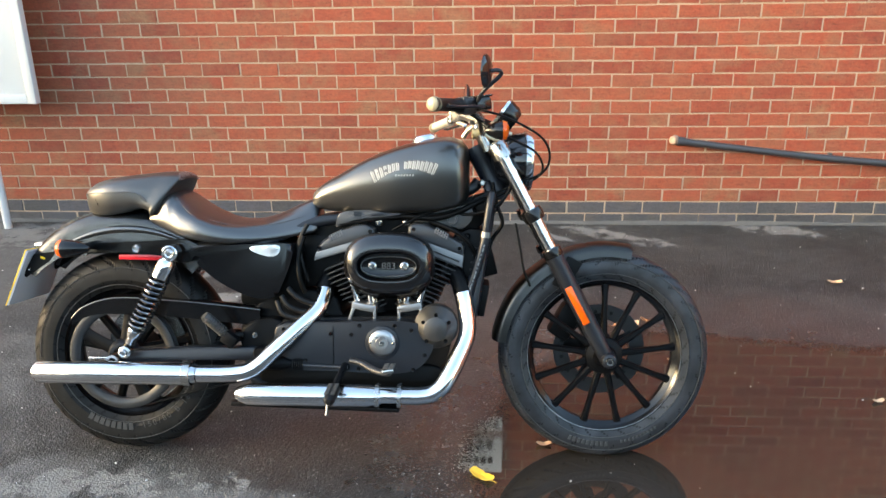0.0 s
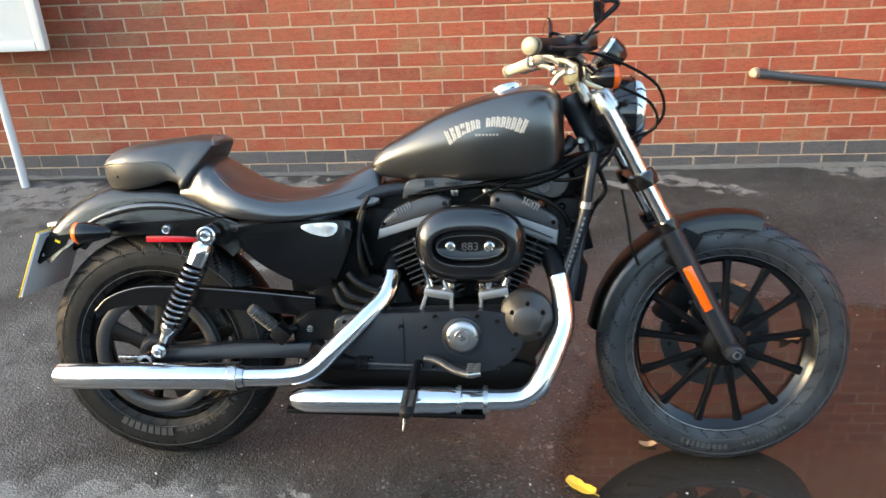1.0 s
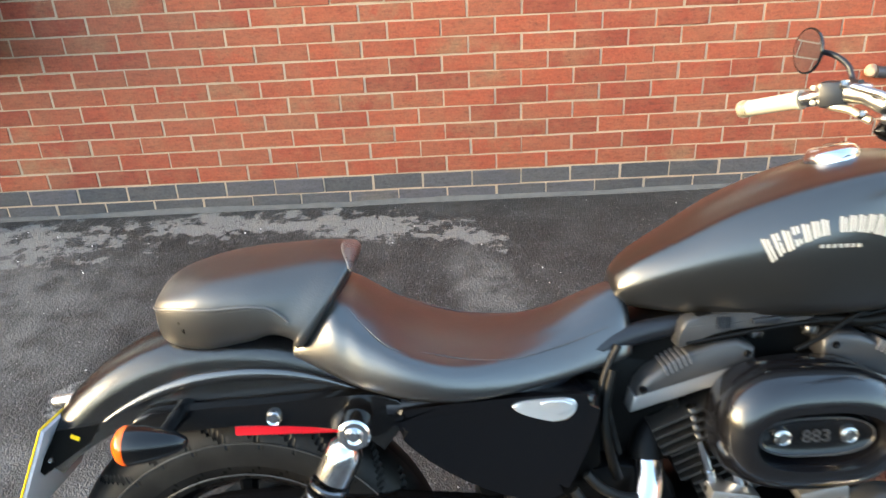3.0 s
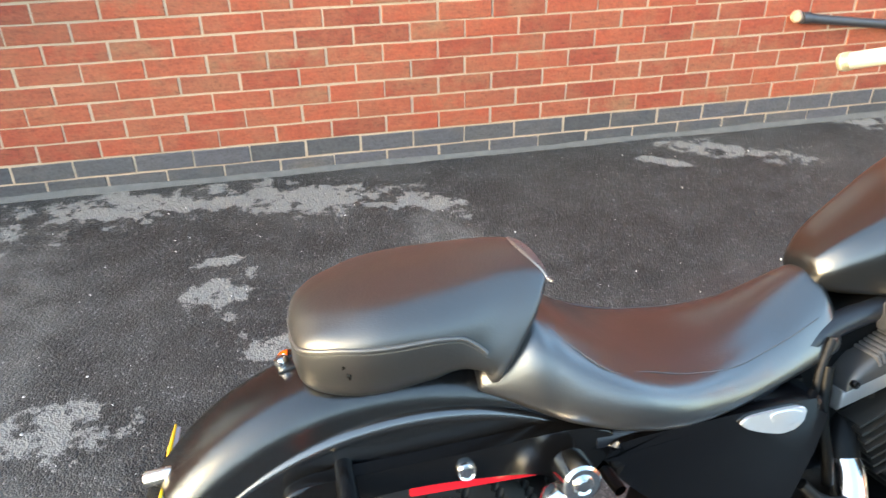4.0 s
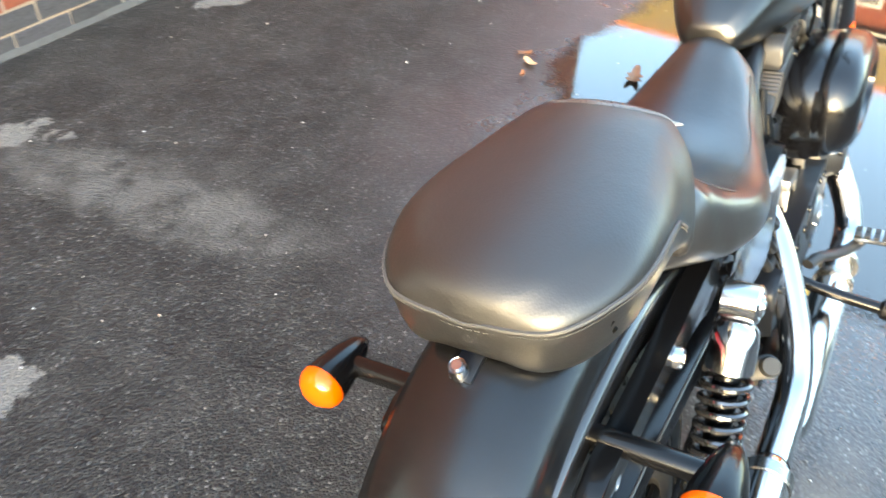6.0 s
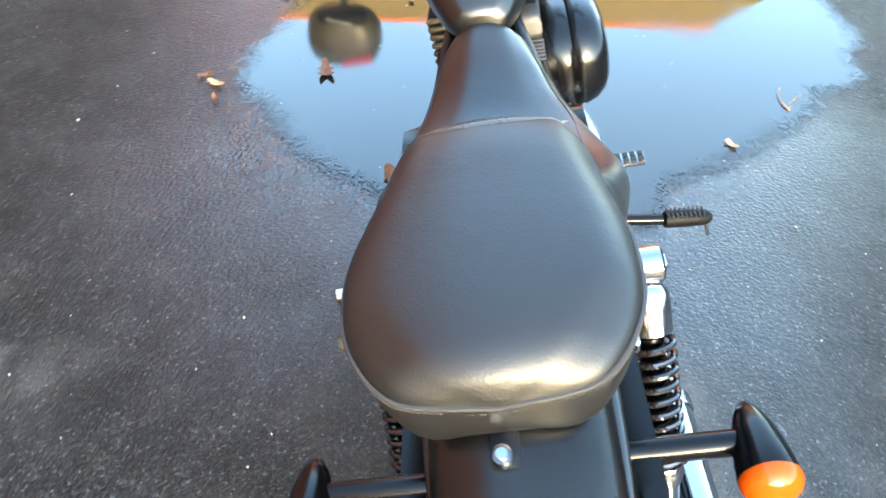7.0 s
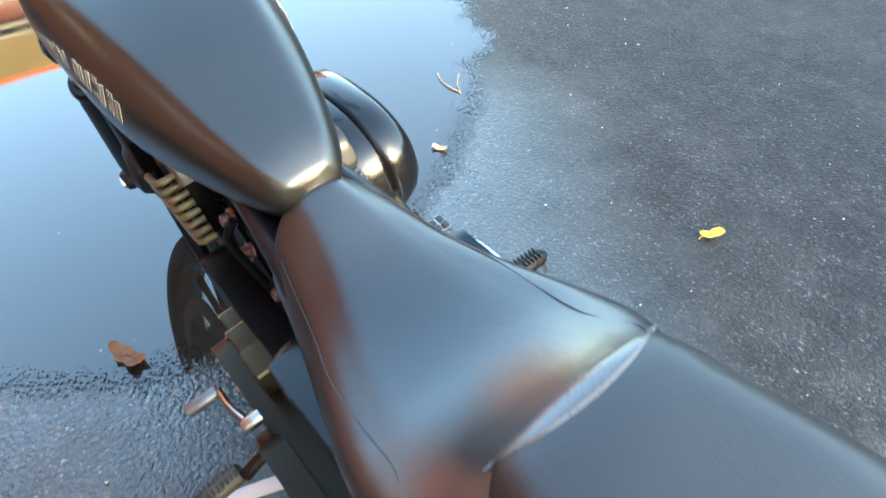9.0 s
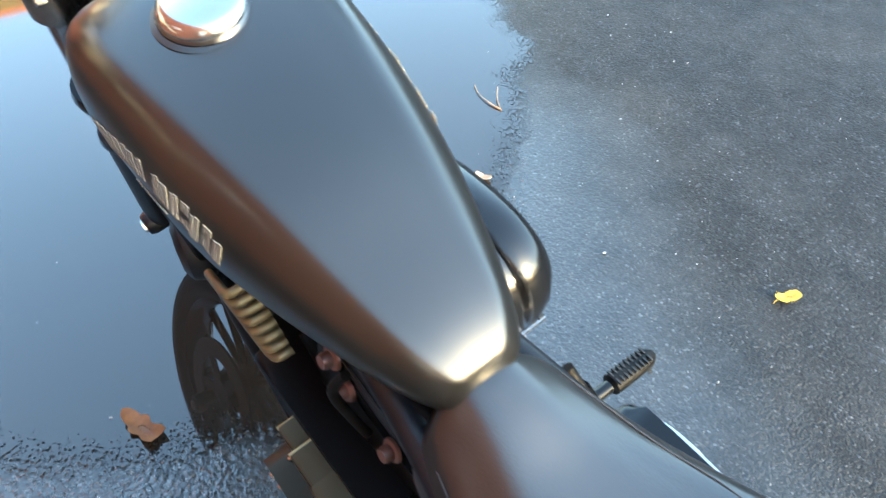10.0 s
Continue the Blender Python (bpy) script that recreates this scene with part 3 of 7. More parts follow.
def front_wheel():
    c = FRONT
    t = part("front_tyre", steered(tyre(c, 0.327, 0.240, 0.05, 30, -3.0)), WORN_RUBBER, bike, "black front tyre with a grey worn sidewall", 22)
    t.data.materials.append(GROOVE_SHADE)
    t.data.materials.append(SHADED_RUBBER)
    for k in range(9):
        a = radians(-112 + k * 3.0)
        part("lettering_bar", steered(box(B(), (c.x + 0.278 * math.cos(a), -0.0508, c.z + 0.278 * math.sin(a)), (0.008, 0.002, 0.014), (0, -math.degrees(a) - 90, 0))), MOULDED, t)
    for k in range(10):
        a = radians(-78 + k * 2.6)
        part("lettering_bar", steered(box(B(), (c.x + 0.276 * math.cos(a), -0.0508, c.z + 0.276 * math.sin(a)), (0.006, 0.002, 0.008), (0, -math.degrees(a) - 90, 0))), MOULDED, t)
    for r in (0.2985, 0.258):
        part("sidewall_ridge", steered(tube(B(), [p + Vector((0, -0.0488 if r > 0.28 else -0.0505, 0)) for p in arc((c.x, 0, c.z), r, 0, 360, 96)], 0.0012, 6)), MOULDED, t)
    rim = part("front_rim", steered(rim_ring(c, 0.236, 0.216, 0.036)), BLACK_GLOSS, bike)
    lip = arc((c.x, 0, c.z), 0.2375, 0, 360, 90)
    part("rim_lip", steered(tube(B(), [p + Vector((0, -0.0365, 0)) for p in lip], 0.0014, 6)), ALLOY, rim, "worn bright rim lip")
    for k in range(13):
        part("spoke", steered(spoke(c, 2 * math.pi * (k + 0.22) / 13, 0.05, 0.222, 0.011, 0.0065, -0.022, 0.009)), BLACK_CAST, rim)
    part("hub", steered(lathe(B(), [(0, -0.065), (0.03, -0.065), (0.036, -0.05), (0.056, -0.04), (0.06, -0.025), (0.045, 0.0), (0.06, 0.03), (0.04, 0.06), (0, 0.06)], c, (0, 1, 0), 30)), BLACK_CAST, rim)
    disc = part("front_brake_disc", steered(lathe(B(), [(0.146, 0.055), (0.146, 0.061), (0.098, 0.061), (0.098, 0.055)], c, (0, 1, 0), 60, True)), DISC, bike, "drilled steel brake disc")
    for k in range(5):
        a = 2 * math.pi * k / 5 + 0.4
        part("carrier", steered(spoke(c + Vector((0, 0.056, 0)), a, 0.04, 0.115, 0.02, 0.012, 0, 0.004)), BLACK_CAST, disc)
    for k in range(15):
        a = 2 * math.pi * k / 15
        part("drilled_hole", steered(lathe(B(), [(0, -0.0005), (0.006, -0.0005), (0.006, 0.0005), (0, 0.0005)], c + Vector((0.122 * math.cos(a), 0.0546, 0.122 * math.sin(a))), (0, 1, 0), 10)), BLACK_CAST, disc)
    bm = B()
    box(bm, (c.x - 0.11, 0.06, c.z + 0.09), (0.07, 0.07, 0.11), (0, 30, 0), 0.012)
    cal = part("brake_caliper", steered(bm), BLACK_CAST, bike)
    part("caliper_bolt", steered(bolt(B(), (c.x - 0.075, 0.03, c.z + 0.10), (0, -1, 0), 0.008, 0.01)), STEEL, cal)


def shell(points, half, drop, crown, thick=0.003, taper=None, lip=0.0):
    """A mudguard: a rounded channel along an arc of points; drop: depth of its sides."""
    bm = B()
    n = len(points)
    outer = []
    for i, p in enumerate(points):
        t = (points[min(i + 1, n - 1)] - points[max(i - 1, 0)]).normalized()
        up = Vector((-t.z, 0, t.x))
        if up.dot(p - SHELL_CENTRE[0]) < 0:
            up = -up
        k = taper(i / (n - 1)) if taper else 1.0
        prof = []
        for j in range(19):
            s = -1 + j / 9
            a = s * math.pi / 2
            y = half * math.copysign(abs(math.sin(a)) ** 0.8, s)
            h = -crown * (1 - math.cos(a) ** 0.9) if abs(s) < 1 else -crown
            prof.append((y, h))
        prof = [(-half - lip, -crown - drop * k)] + [(-half - lip * 0.3, -crown - drop * k * 0.45)] + prof + [(half + lip * 0.3, -crown - drop * k * 0.45), (half + lip, -crown - drop * k)]
        outer.append([p + up * h + Vector((0, y, 0)) for y, h in prof])
    skin(bm, outer, False, False)
    bmesh.ops.solidify(bm, geom=bm.faces, thickness=thick)
    return bm


SHELL_CENTRE = [REAR]


def mudguards():
    SHELL_CENTRE[0] = ARCH
    sweep = spline([(142, 0.447, 0), (135, 0.459, 0), (126, 0.467, 0), (117, 0.471, 0), (106, 0.471, 0), (95, 0.466, 0), (80, 0.457, 0), (66, 0.448, 0), (52, 0.44, 0)], 5)
    pts = [ARCH + Vector((q.y * math.cos(radians(q.x)), 0, q.y * math.sin(radians(q.x)))) for q in sweep]
    f = part("rear_mudguard", shell(pts, 0.083, 0.05, 0.046, 0.0035, lambda t: 0.25 + 1.0 * min(1, t * 2.4), 0.004), GUARD_PAINT, bike, "dusty satin black rear mudguard")
    for sgn in (-1, 1):
        rib = [Vector((p.x, sgn * 0.0825, p.z)) for p in arc(ARCH, 0.401, 124, 60, 20)]
        part("raised_rib", tube(B(), rib, [0.003 + 0.0085 * math.sin(math.pi * k / 20) for k in range(21)], 14), GUARD_PAINT, f)
    SHELL_CENTRE[0] = FRONT
    pts = arc(FRONT, 0.352, 172, 77, 36)
    bm = shell(pts, 0.058, 0.016, 0.026, 0.003, None, 0.002)
    f = part("front_mudguard", steered(bm), BLACK_PAINT, bike, "satin black front mudguard")
    for sgn in (-1, 1):
        part("mudguard_bracket", steered(box(B(), (1.345, sgn * 0.068, 0.585), (0.05, 0.012, 0.1), (0, 28, 0), 0.004)), BLACK_CAST, f)
    # struts under the seat that carry the mudguard
    for sgn in (-1, 1):
        out = rounded([(-0.165, 0.652), (-0.15, 0.674), (-0.06, 0.680), (0.06, 0.685), (0.19, 0.690), (0.235, 0.672), (0.215, 0.636), (0.185, 0.620), (0.12, 0.640), (0.0, 0.650), (-0.10, 0.646)], 5)
        s = part("mudguard_strut", prism(B(), out, sgn * 0.095, sgn * 0.120, 0.004), BLACK_GLOSS, bike)
        part("strut_bolt", bolt(B(), (0.044, sgn * 0.121, 0.663), (0, sgn, 0), 0.0125, 0.009), CHROME, s, "domed chrome bolt")
        part("side_reflector", box(B(), (0.058, sgn * 0.101, 0.634), (0.16, 0.008, 0.017), (0, 1, 0), 0.003), RED_LENS, s, "thin red side reflector")


def signals():
    for sgn, su, sw in ((-1, -0.006, 0.008), (1, -0.02, 0.008)):
        o = Vector((su, 0, sw))
        s = part("rear_indicator", lathe(B(), [(0.0, 0.082), (0.007, 0.078), (0.014, 0.066), (0.0205, 0.046), (0.0255, 0.02), (0.0275, 0.0), (0.0265, -0.004), (0.0, -0.004)], o + Vector((-0.13, sgn * 0.207, 0.664)), (1, 0, 0.02), 28), BLACK_GLOSS, bike, "black bullet indicator with orange lens")
        part("lens", lathe(B(), [(0, -0.019), (0.014, -0.017), (0.0235, -0.01), (0.0272, -0.003), (0.0275, 0.003), (0, 0.003)], o + Vector((-0.132, sgn * 0.207, 0.664)), (1, 0, 0.02), 28), ORANGE, s, "ribbed orange lens")
        part("stalk", tube(B(), (o + Vector((-0.09, sgn * 0.19, 0.664)), o + Vector((-0.09, sgn * 0.07, 0.664))), 0.0125, 14), BLACK_GLOSS, s)
        part("stalk_nut", lathe(B(), [(0, 0.005), (0.008, 0.005), (0.010, 0), (0.009, -0.012), (0, -0.012)], o + Vector((-0.115, sgn * 0.115, 0.64)), (0, sgn, 0), 6), CHROME, s)
        f = part("front_indicator", steered(lathe(B(), [(0.003, -0.05), (0.014, -0.04), (0.024, -0.018), (0.0275, 0.0), (0, 0.0)], (1.138, sgn * 0.20, 1.008), (1, 0, 0), 26)), BLACK_GLOSS, bike)
        part("lens", steered(lathe(B(), [(0, 0.018), (0.014, 0.017), (0.025, 0.011), (0.0285, 0.0), (0, 0.0)], (1.139, sgn * 0.20, 1.008), (1, 0, 0), 26)), ORANGE, f, "orange lens")
        part("stalk", steered(tube(B(), ((1.11, sgn * 0.195, 1.008), (1.09, sgn * 0.165, 1.03)), 0.009, 10)), BLACK_GLOSS, f)


def number_plate():
    d = Vector((-0.064, 0, -0.150)).normalized()
    n = Vector((d.z, 0, -d.x))
    o = Vector((-0.304, 0, 0.655))
    ang = math.degrees(math.atan2(-d.x, -d.z))
    p = part("number_plate", box(B(), tuple(o + d * 0.095), (0.006, 0.225, 0.185), (0, ang, 0), 0.001), PLATE_WHITE, bike, "hanging number plate, yellow outside, pale inside")
    part("plate_face", box(B(), tuple(o + d * 0.095 + n * 0.0045), (0.003, 0.229, 0.189), (0, ang, 0), 0.001), PLATE_YELLOW, p)
    for k in range(4):
        for r in (0.06, 0.135):
            part("character_bar", box(B(), tuple(o + d * r + n * 0.007 + Vector((0, -0.075 + k * 0.05, 0))), (0.002, 0.034, 0.055), (0, ang, 0)), DARK_PLASTIC, p)
    side = [(-0.300, 0.640), (-0.232, 0.648), (-0.250, 0.618), (-0.330, 0.566), (-0.338, 0.576)]
    b = part("plate_bracket", prism(B(), side, -0.086, -0.082), DARK_PLASTIC, bike, "black folded plate bracket")
    part("bracket_side", prism(B(), side, 0.082, 0.086), DARK_PLASTIC, b)
    part("bracket_web", box(B(), (-0.262, 0, 0.636), (0.06, 0.17, 0.006), (0, 0, 0), 0.001), DARK_PLASTIC, b)
    part("bracket_slot", box(B(), (-0.272, -0.0868, 0.628), (0.014, 0.002, 0.006), (0, 25, 0)), PLATE_YELLOW, b)
    part("lamp_stub", lathe(B(), [(0, -0.004), (0.009, -0.003), (0.011, 0.0), (0.011, 0.058), (0, 0.058)], (-0.328, -0.02, 0.659), (1, 0, 0.1), 18), STEEL, b, "short bright lamp stub")
    part("bracket_bolt", bolt(B(), (-0.315, -0.087, 0.592), (0, -1, 0), 0.004, 0.003), STEEL, b)


def section(half_top, z_top, half_mid, z_mid, half_low, z_low, dome=0.4):
    """One side-to-side section of a cushion or tank as a closed ring in y and z."""
    pts = [(0, z_top), (half_top * 0.55, z_top - dome * 0.25 * (z_top - z_mid)), (half_top, z_top - dome * (z_top - z_mid)), (half_mid, z_mid), (half_low, z_low), (half_low * 0.5, z_low - 0.002)]
    ring = pts + [(0, z_low - 0.002)] + [(-y, z) for y, z in pts[:0:-1]]
    return [(p.x, p.y) for p in spline([(y, z, 0) for y, z in ring], 5, True)]


def smooth_rows(rows, n):
    pts = []
    for i in range(len(rows) - 1):
        a, b, c, d = rows[max(i - 1, 0)], rows[i], rows[i + 1], rows[min(i + 2, len(rows) - 1)]
        for k in range(n):
            t = k / n
            pts.append([0.5 * (2 * q + (r - p) * t + (2 * p - 5 * q + 4 * r - s) * t * t + (3 * q - p - 3 * r + s) * t ** 3) for p, q, r, s in zip(a, b, c, d)])
    pts.append(list(rows[-1]))
    return pts


def loft(rows, n, warp=None, dome=0.4):
    bm = B()
    rings = []
    for row in smooth_rows(rows, n):
        ring = [Vector((row[0], y, z)) for y, z in section(*row[1:7], dome)]
        rings.append([warp(p) for p in ring] if warp else ring)
    skin(bm, rings)
    return bm


def seat():
    # u, half_top, z_top, half_mid, z_mid, half_low, z_low
    rider = [(0.075, 0.05, 0.795, 0.085, 0.765, 0.09, 0.745), (0.13, 0.090, 0.838, 0.116, 0.788, 0.118, 0.726), (0.162, 0.095, 0.832, 0.126, 0.780, 0.130, 0.713), (0.192, 0.099, 0.812, 0.137, 0.764, 0.140, 0.704), (0.25, 0.102, 0.772, 0.150, 0.744, 0.150, 0.692),
             (0.32, 0.098, 0.748, 0.142, 0.726, 0.146, 0.684), (0.40, 0.078, 0.748, 0.116, 0.724, 0.128, 0.686), (0.47, 0.058, 0.768, 0.090, 0.735, 0.108, 0.694), (0.53, 0.046, 0.796, 0.073, 0.753, 0.092, 0.704), (0.57, 0.040, 0.810, 0.063, 0.762, 0.082, 0.712), (0.585, 0.030, 0.804, 0.052, 0.762, 0.072, 0.718)]
    s = part("seat", loft(rider, 7), LEATHER, bike, "smooth black leather rider saddle", 60)
    pill = [(-0.139, 0.012, 0.825, 0.038, 0.814, 0.032, 0.790), (-0.131, 0.043, 0.8445, 0.077, 0.823, 0.064, 0.776), (-0.112, 0.068, 0.8595, 0.100, 0.828, 0.084, 0.769), (-0.082, 0.086, 0.8690, 0.118, 0.831, 0.099, 0.766), (-0.042, 0.104, 0.8765, 0.129, 0.834, 0.111, 0.768), (0.01, 0.105, 0.8835, 0.130, 0.836, 0.115, 0.777), (0.065, 0.095, 0.889, 0.122, 0.838, 0.116, 0.787),
            (0.110, 0.085, 0.893, 0.113, 0.839, 0.118, 0.786), (0.150, 0.080, 0.892, 0.110, 0.836, 0.118, 0.779), (0.170, 0.076, 0.883, 0.106, 0.830, 0.117, 0.767), (0.180, 0.052, 0.856, 0.088, 0.812, 0.10, 0.77)]

    def slant(p):
        k = max(0.0, min(1.0, (p.x - 0.02) / 0.14))
        side = 0.011 * (1 - max(0.0, min(1.0, p.x / 0.2)))
        return Vector((p.x - k * 0.75 * max(0.0, 0.875 - p.z), p.y + side, p.z))

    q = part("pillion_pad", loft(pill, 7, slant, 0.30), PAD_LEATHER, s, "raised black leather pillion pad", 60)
    # piping along the lower seam of the pad and the saddle
    seam_w = [(-0.15, 0.815), (-0.128, 0.824), (-0.09, 0.831), (-0.03, 0.832), (0.02, 0.834), (0.06, 0.830), (0.10, 0.812), (0.13, 0.796), (0.2, 0.78)]

    def outside(row, w, dome):
        ring = [q for q in section(*row[1:7], dome) if q[0] >= 0]
        best = 0.0
        for a, b in zip(ring, ring[1:]):
            if min(a[1], b[1]) <= w <= max(a[1], b[1]) and abs(a[1] - b[1]) > 1e-7:
                best = max(best, a[0] + (b[0] - a[0]) * (w - a[1]) / (b[1] - a[1]))
        return best

    whole = [Vector((-0.1385, 0.011, 0.815))]
    for sgn in (-1, 1):
        line = []
        for row in smooth_rows(pill, 5):
            w = next(a[1] + (b[1] - a[1]) * (row[0] - a[0]) / (b[0] - a[0]) for a, b in zip(seam_w, seam_w[1:]) if a[0] <= row[0] <= b[0])
            y = outside(row, w, 0.30)
            if y > 0.02 and row[0] < 0.118:
                line.append(slant(Vector((row[0], sgn * (y + 0.0012), w))))
        whole = whole + line if sgn > 0 else line[::-1] + whole
    part("stitched_seam", tube(B(), whole, 0.0024, 6), SEAM, s, "raised stitched seam")
    # seam round the saddle's own edge
    edge_w = [(0.158, 0.818), (0.175, 0.803), (0.195, 0.782), (0.22, 0.766), (0.27, 0.750), (0.33, 0.735), (0.42, 0.729), (0.50, 0.745), (0.565, 0.764)]
    for sgn in (-1, 1):
        line = []
        for row in smooth_rows(rider, 5):
            if edge_w[0][0] <= row[0] <= edge_w[-1][0]:
                w = next(a[1] + (b[1] - a[1]) * (row[0] - a[0]) / (b[0] - a[0]) for a, b in zip(edge_w, edge_w[1:]) if a[0] <= row[0] <= b[0])
                line.append(Vector((row[0], sgn * (outside(row, w, 0.4) + 0.0009), w)))
        part("saddle_seam", tube(B(), spline([tuple(p) for p in line[::4]], 6), 0.0008, 6), SEAM, s, "fine stitched saddle seam")
    # ribbed crescent binding along the pad's front edge
    tree = BVHTree.FromBMesh(loft(pill, 7, slant, 0.30))
    bm = B()
    grid = []
    for i in range(41):
        y = -0.084 + 0.168 * i / 40
        bow = max(0.0, 1 - (y / 0.084) ** 2)
        line = []
        for j in range(9):
            u = 0.1725 - 0.004 * (1 - bow) - 0.027 * bow * j / 8
            hit = tree.ray_cast(Vector((u, y, 1.0)), Vector((0, 0, -1)))[0]
            z = hit.z if hit else 0.87
            lift = 0.0018 * (0.35 if j in (0, 8) else 1.0) * (1.25 if j == 6 else 1.0) * min(1.0, bow * 5)
            line.append(bm.verts.new((u, y, z + lift - (0.0022 if j in (0, 8) else 0.0))))
        grid.append(line)
    for a, c in zip(grid, grid[1:]):
        for j in range(8):
            bm.faces.new((a[j], c[j], c[j + 1], a[j + 1]))
    part("edge_binding", bm, BINDING, q, "pale worn crescent binding", 60)
    bm = B()
    lower = [p + Vector((0, 0, -0.0055)) for p in whole]
    run = spline([tuple(p) for p in lower[::3]], 3)
    for a, c in zip(run, run[1:]):
        out = Vector((a.x * 0.2, a.y, 0)).normalized() * 0.0006
        for k in (0.1, 0.6):
            tube(bm, (a.lerp(c, k) + out, a.lerp(c, k + 0.3) + out), 0.0007, 5)
    part("stitches", bm, STITCH, s, "grey lockstitches")
    for u, v, w, l, t in ((-0.104, -0.088, 0.826, 0.010, 8), (-0.084, -0.101, 0.810, 0.009, -14), (-0.080, -0.102, 0.798, 0.006, 12)):
        part("worn_tear", tube(B(), ((u, v, w + l), (u + 0.001, v - 0.0012, w), (u + 0.0015 * t / 10, v + 0.0005, w - l)), [0.0014, 0.0034, 0.0012], 6), DARK_PLASTIC, s, "small black tear")
    # tab that bolts the seat to the mudguard
    t = part("seat_tab", box(B(), (-0.142, 0.012, 0.768), (0.034, 0.024, 0.004), (0, -18, 0), 0.0015), BLACK_SATIN, bike, "steel seat tab")
    part("seat_bolt", bolt(B(), (-0.152, 0.014, 0.769), (-0.3, 0, 0.95), 0.010, 0.012), CHROME, t)


def tank():
    rows = [(0.564, 0.016, 0.820, 0.027, 0.806, 0.022, 0.792), (0.571, 0.030, 0.833, 0.042, 0.809, 0.033, 0.787), (0.60, 0.047, 0.857, 0.060, 0.822, 0.048, 0.782), (0.66, 0.0625, 0.891, 0.0825, 0.846, 0.066, 0.778), (0.74, 0.081, 0.935, 0.106, 0.868, 0.086, 0.776), (0.83, 0.099, 0.969, 0.125, 0.884, 0.104, 0.778),
            (0.92, 0.113, 0.992, 0.130, 0.894, 0.108, 0.783), (0.98, 0.116, 0.999, 0.131, 0.896, 0.109, 0.790), (1.02, 0.104, 0.990, 0.122, 0.896, 0.102, 0.800), (1.042, 0.074, 0.972, 0.098, 0.892, 0.082, 0.815), (1.05, 0.033, 0.950, 0.060, 0.888, 0.054, 0.833)]
    t = part("fuel_tank", loft(rows, 7, None, 0.24), BLACK_PAINT, bike, "teardrop fuel tank in satin black with pale arched lettering", 70)
    cap = part("filler_cap", lathe(B(), [(0, 0.018), (0.03, 0.017), (0.037, 0.012), (0.04, 0.004), (0.041, -0.012), (0, -0.012)], (0.911, 0.011, 0.989), (-0.2, 0, 1), 36), CHROME, t, "polished screw filler cap")
    part("cap_ring", lathe(B(), [(0.041, 0.002), (0.046, 0.0), (0.047, -0.008), (0.041, -0.008)], (0.911, 0.011, 0.987), (-0.2, 0, 1), 36, True), BLACK_PAINT, cap)
    # arched lettering on both flanks, as bars
    srow = smooth_rows(rows, 12)

    def flank(u, w):
        row = min(srow, key=lambda r: abs(r[0] - u))
        ring = [p for p in section(*row[1:7], 0.24) if p[0] > 0.02]
        best = 0.0
        for a, b in zip(ring, ring[1:]):
            if min(a[1], b[1]) <= w <= max(a[1], b[1]) and abs(a[1] - b[1]) > 1e-6:
                best = max(best, a[0] + (b[0] - a[0]) * (w - a[1]) / (b[1] - a[1]))
        return best

    n = 16
    for sgn in (-1, 1):
        for k in range(n):
            if k == 7:
                continue
            f = k / (n - 1)
            u = 0.767 + 0.182 * f
            w = 0.879 + 0.113 * f - 0.090 * f * f
            h = 0.022 + 0.014 * abs(2 * f - 1) ** 1.5
            tilt = -(26 - 50 * f)
            y = flank(u, w)
            slope = math.degrees(math.atan2(flank(u, w + 0.012) - flank(u, w - 0.012), 0.024))
            yaw = math.degrees(math.atan2(flank(u + 0.02, w) - flank(u - 0.02, w), 0.04))
            bm = B()
            box(bm, (-0.0024, 0, 0), (0.0046, 0.0008, h))
            box(bm, (0.0031, 0, (0.03 if k % 2 else -0.03) * h), (0.0036, 0.0008, h * 0.9))
            bmesh.ops.transform(bm, matrix=Matrix.Translation((u, sgn * (y + 0.0004), w)) @ pose(0, 0, 0, 0, 0, sgn * yaw) @ pose(0, 0, 0, -sgn * slope, 0, 0) @ pose(0, 0, 0, 0, tilt, 0), verts=bm.verts)
            part("lettering_bar", bm, WHITE_LOGO, t)
        for k in range(7):
            u = 0.835 + k * 0.0085
            part("lettering_bar", box(B(), (u, sgn * (flank(u, 0.884) + 0.0008), 0.884), (0.005, 0.0014, 0.005), (-sgn * 8, 0, 0)), WHITE_LOGO, t)


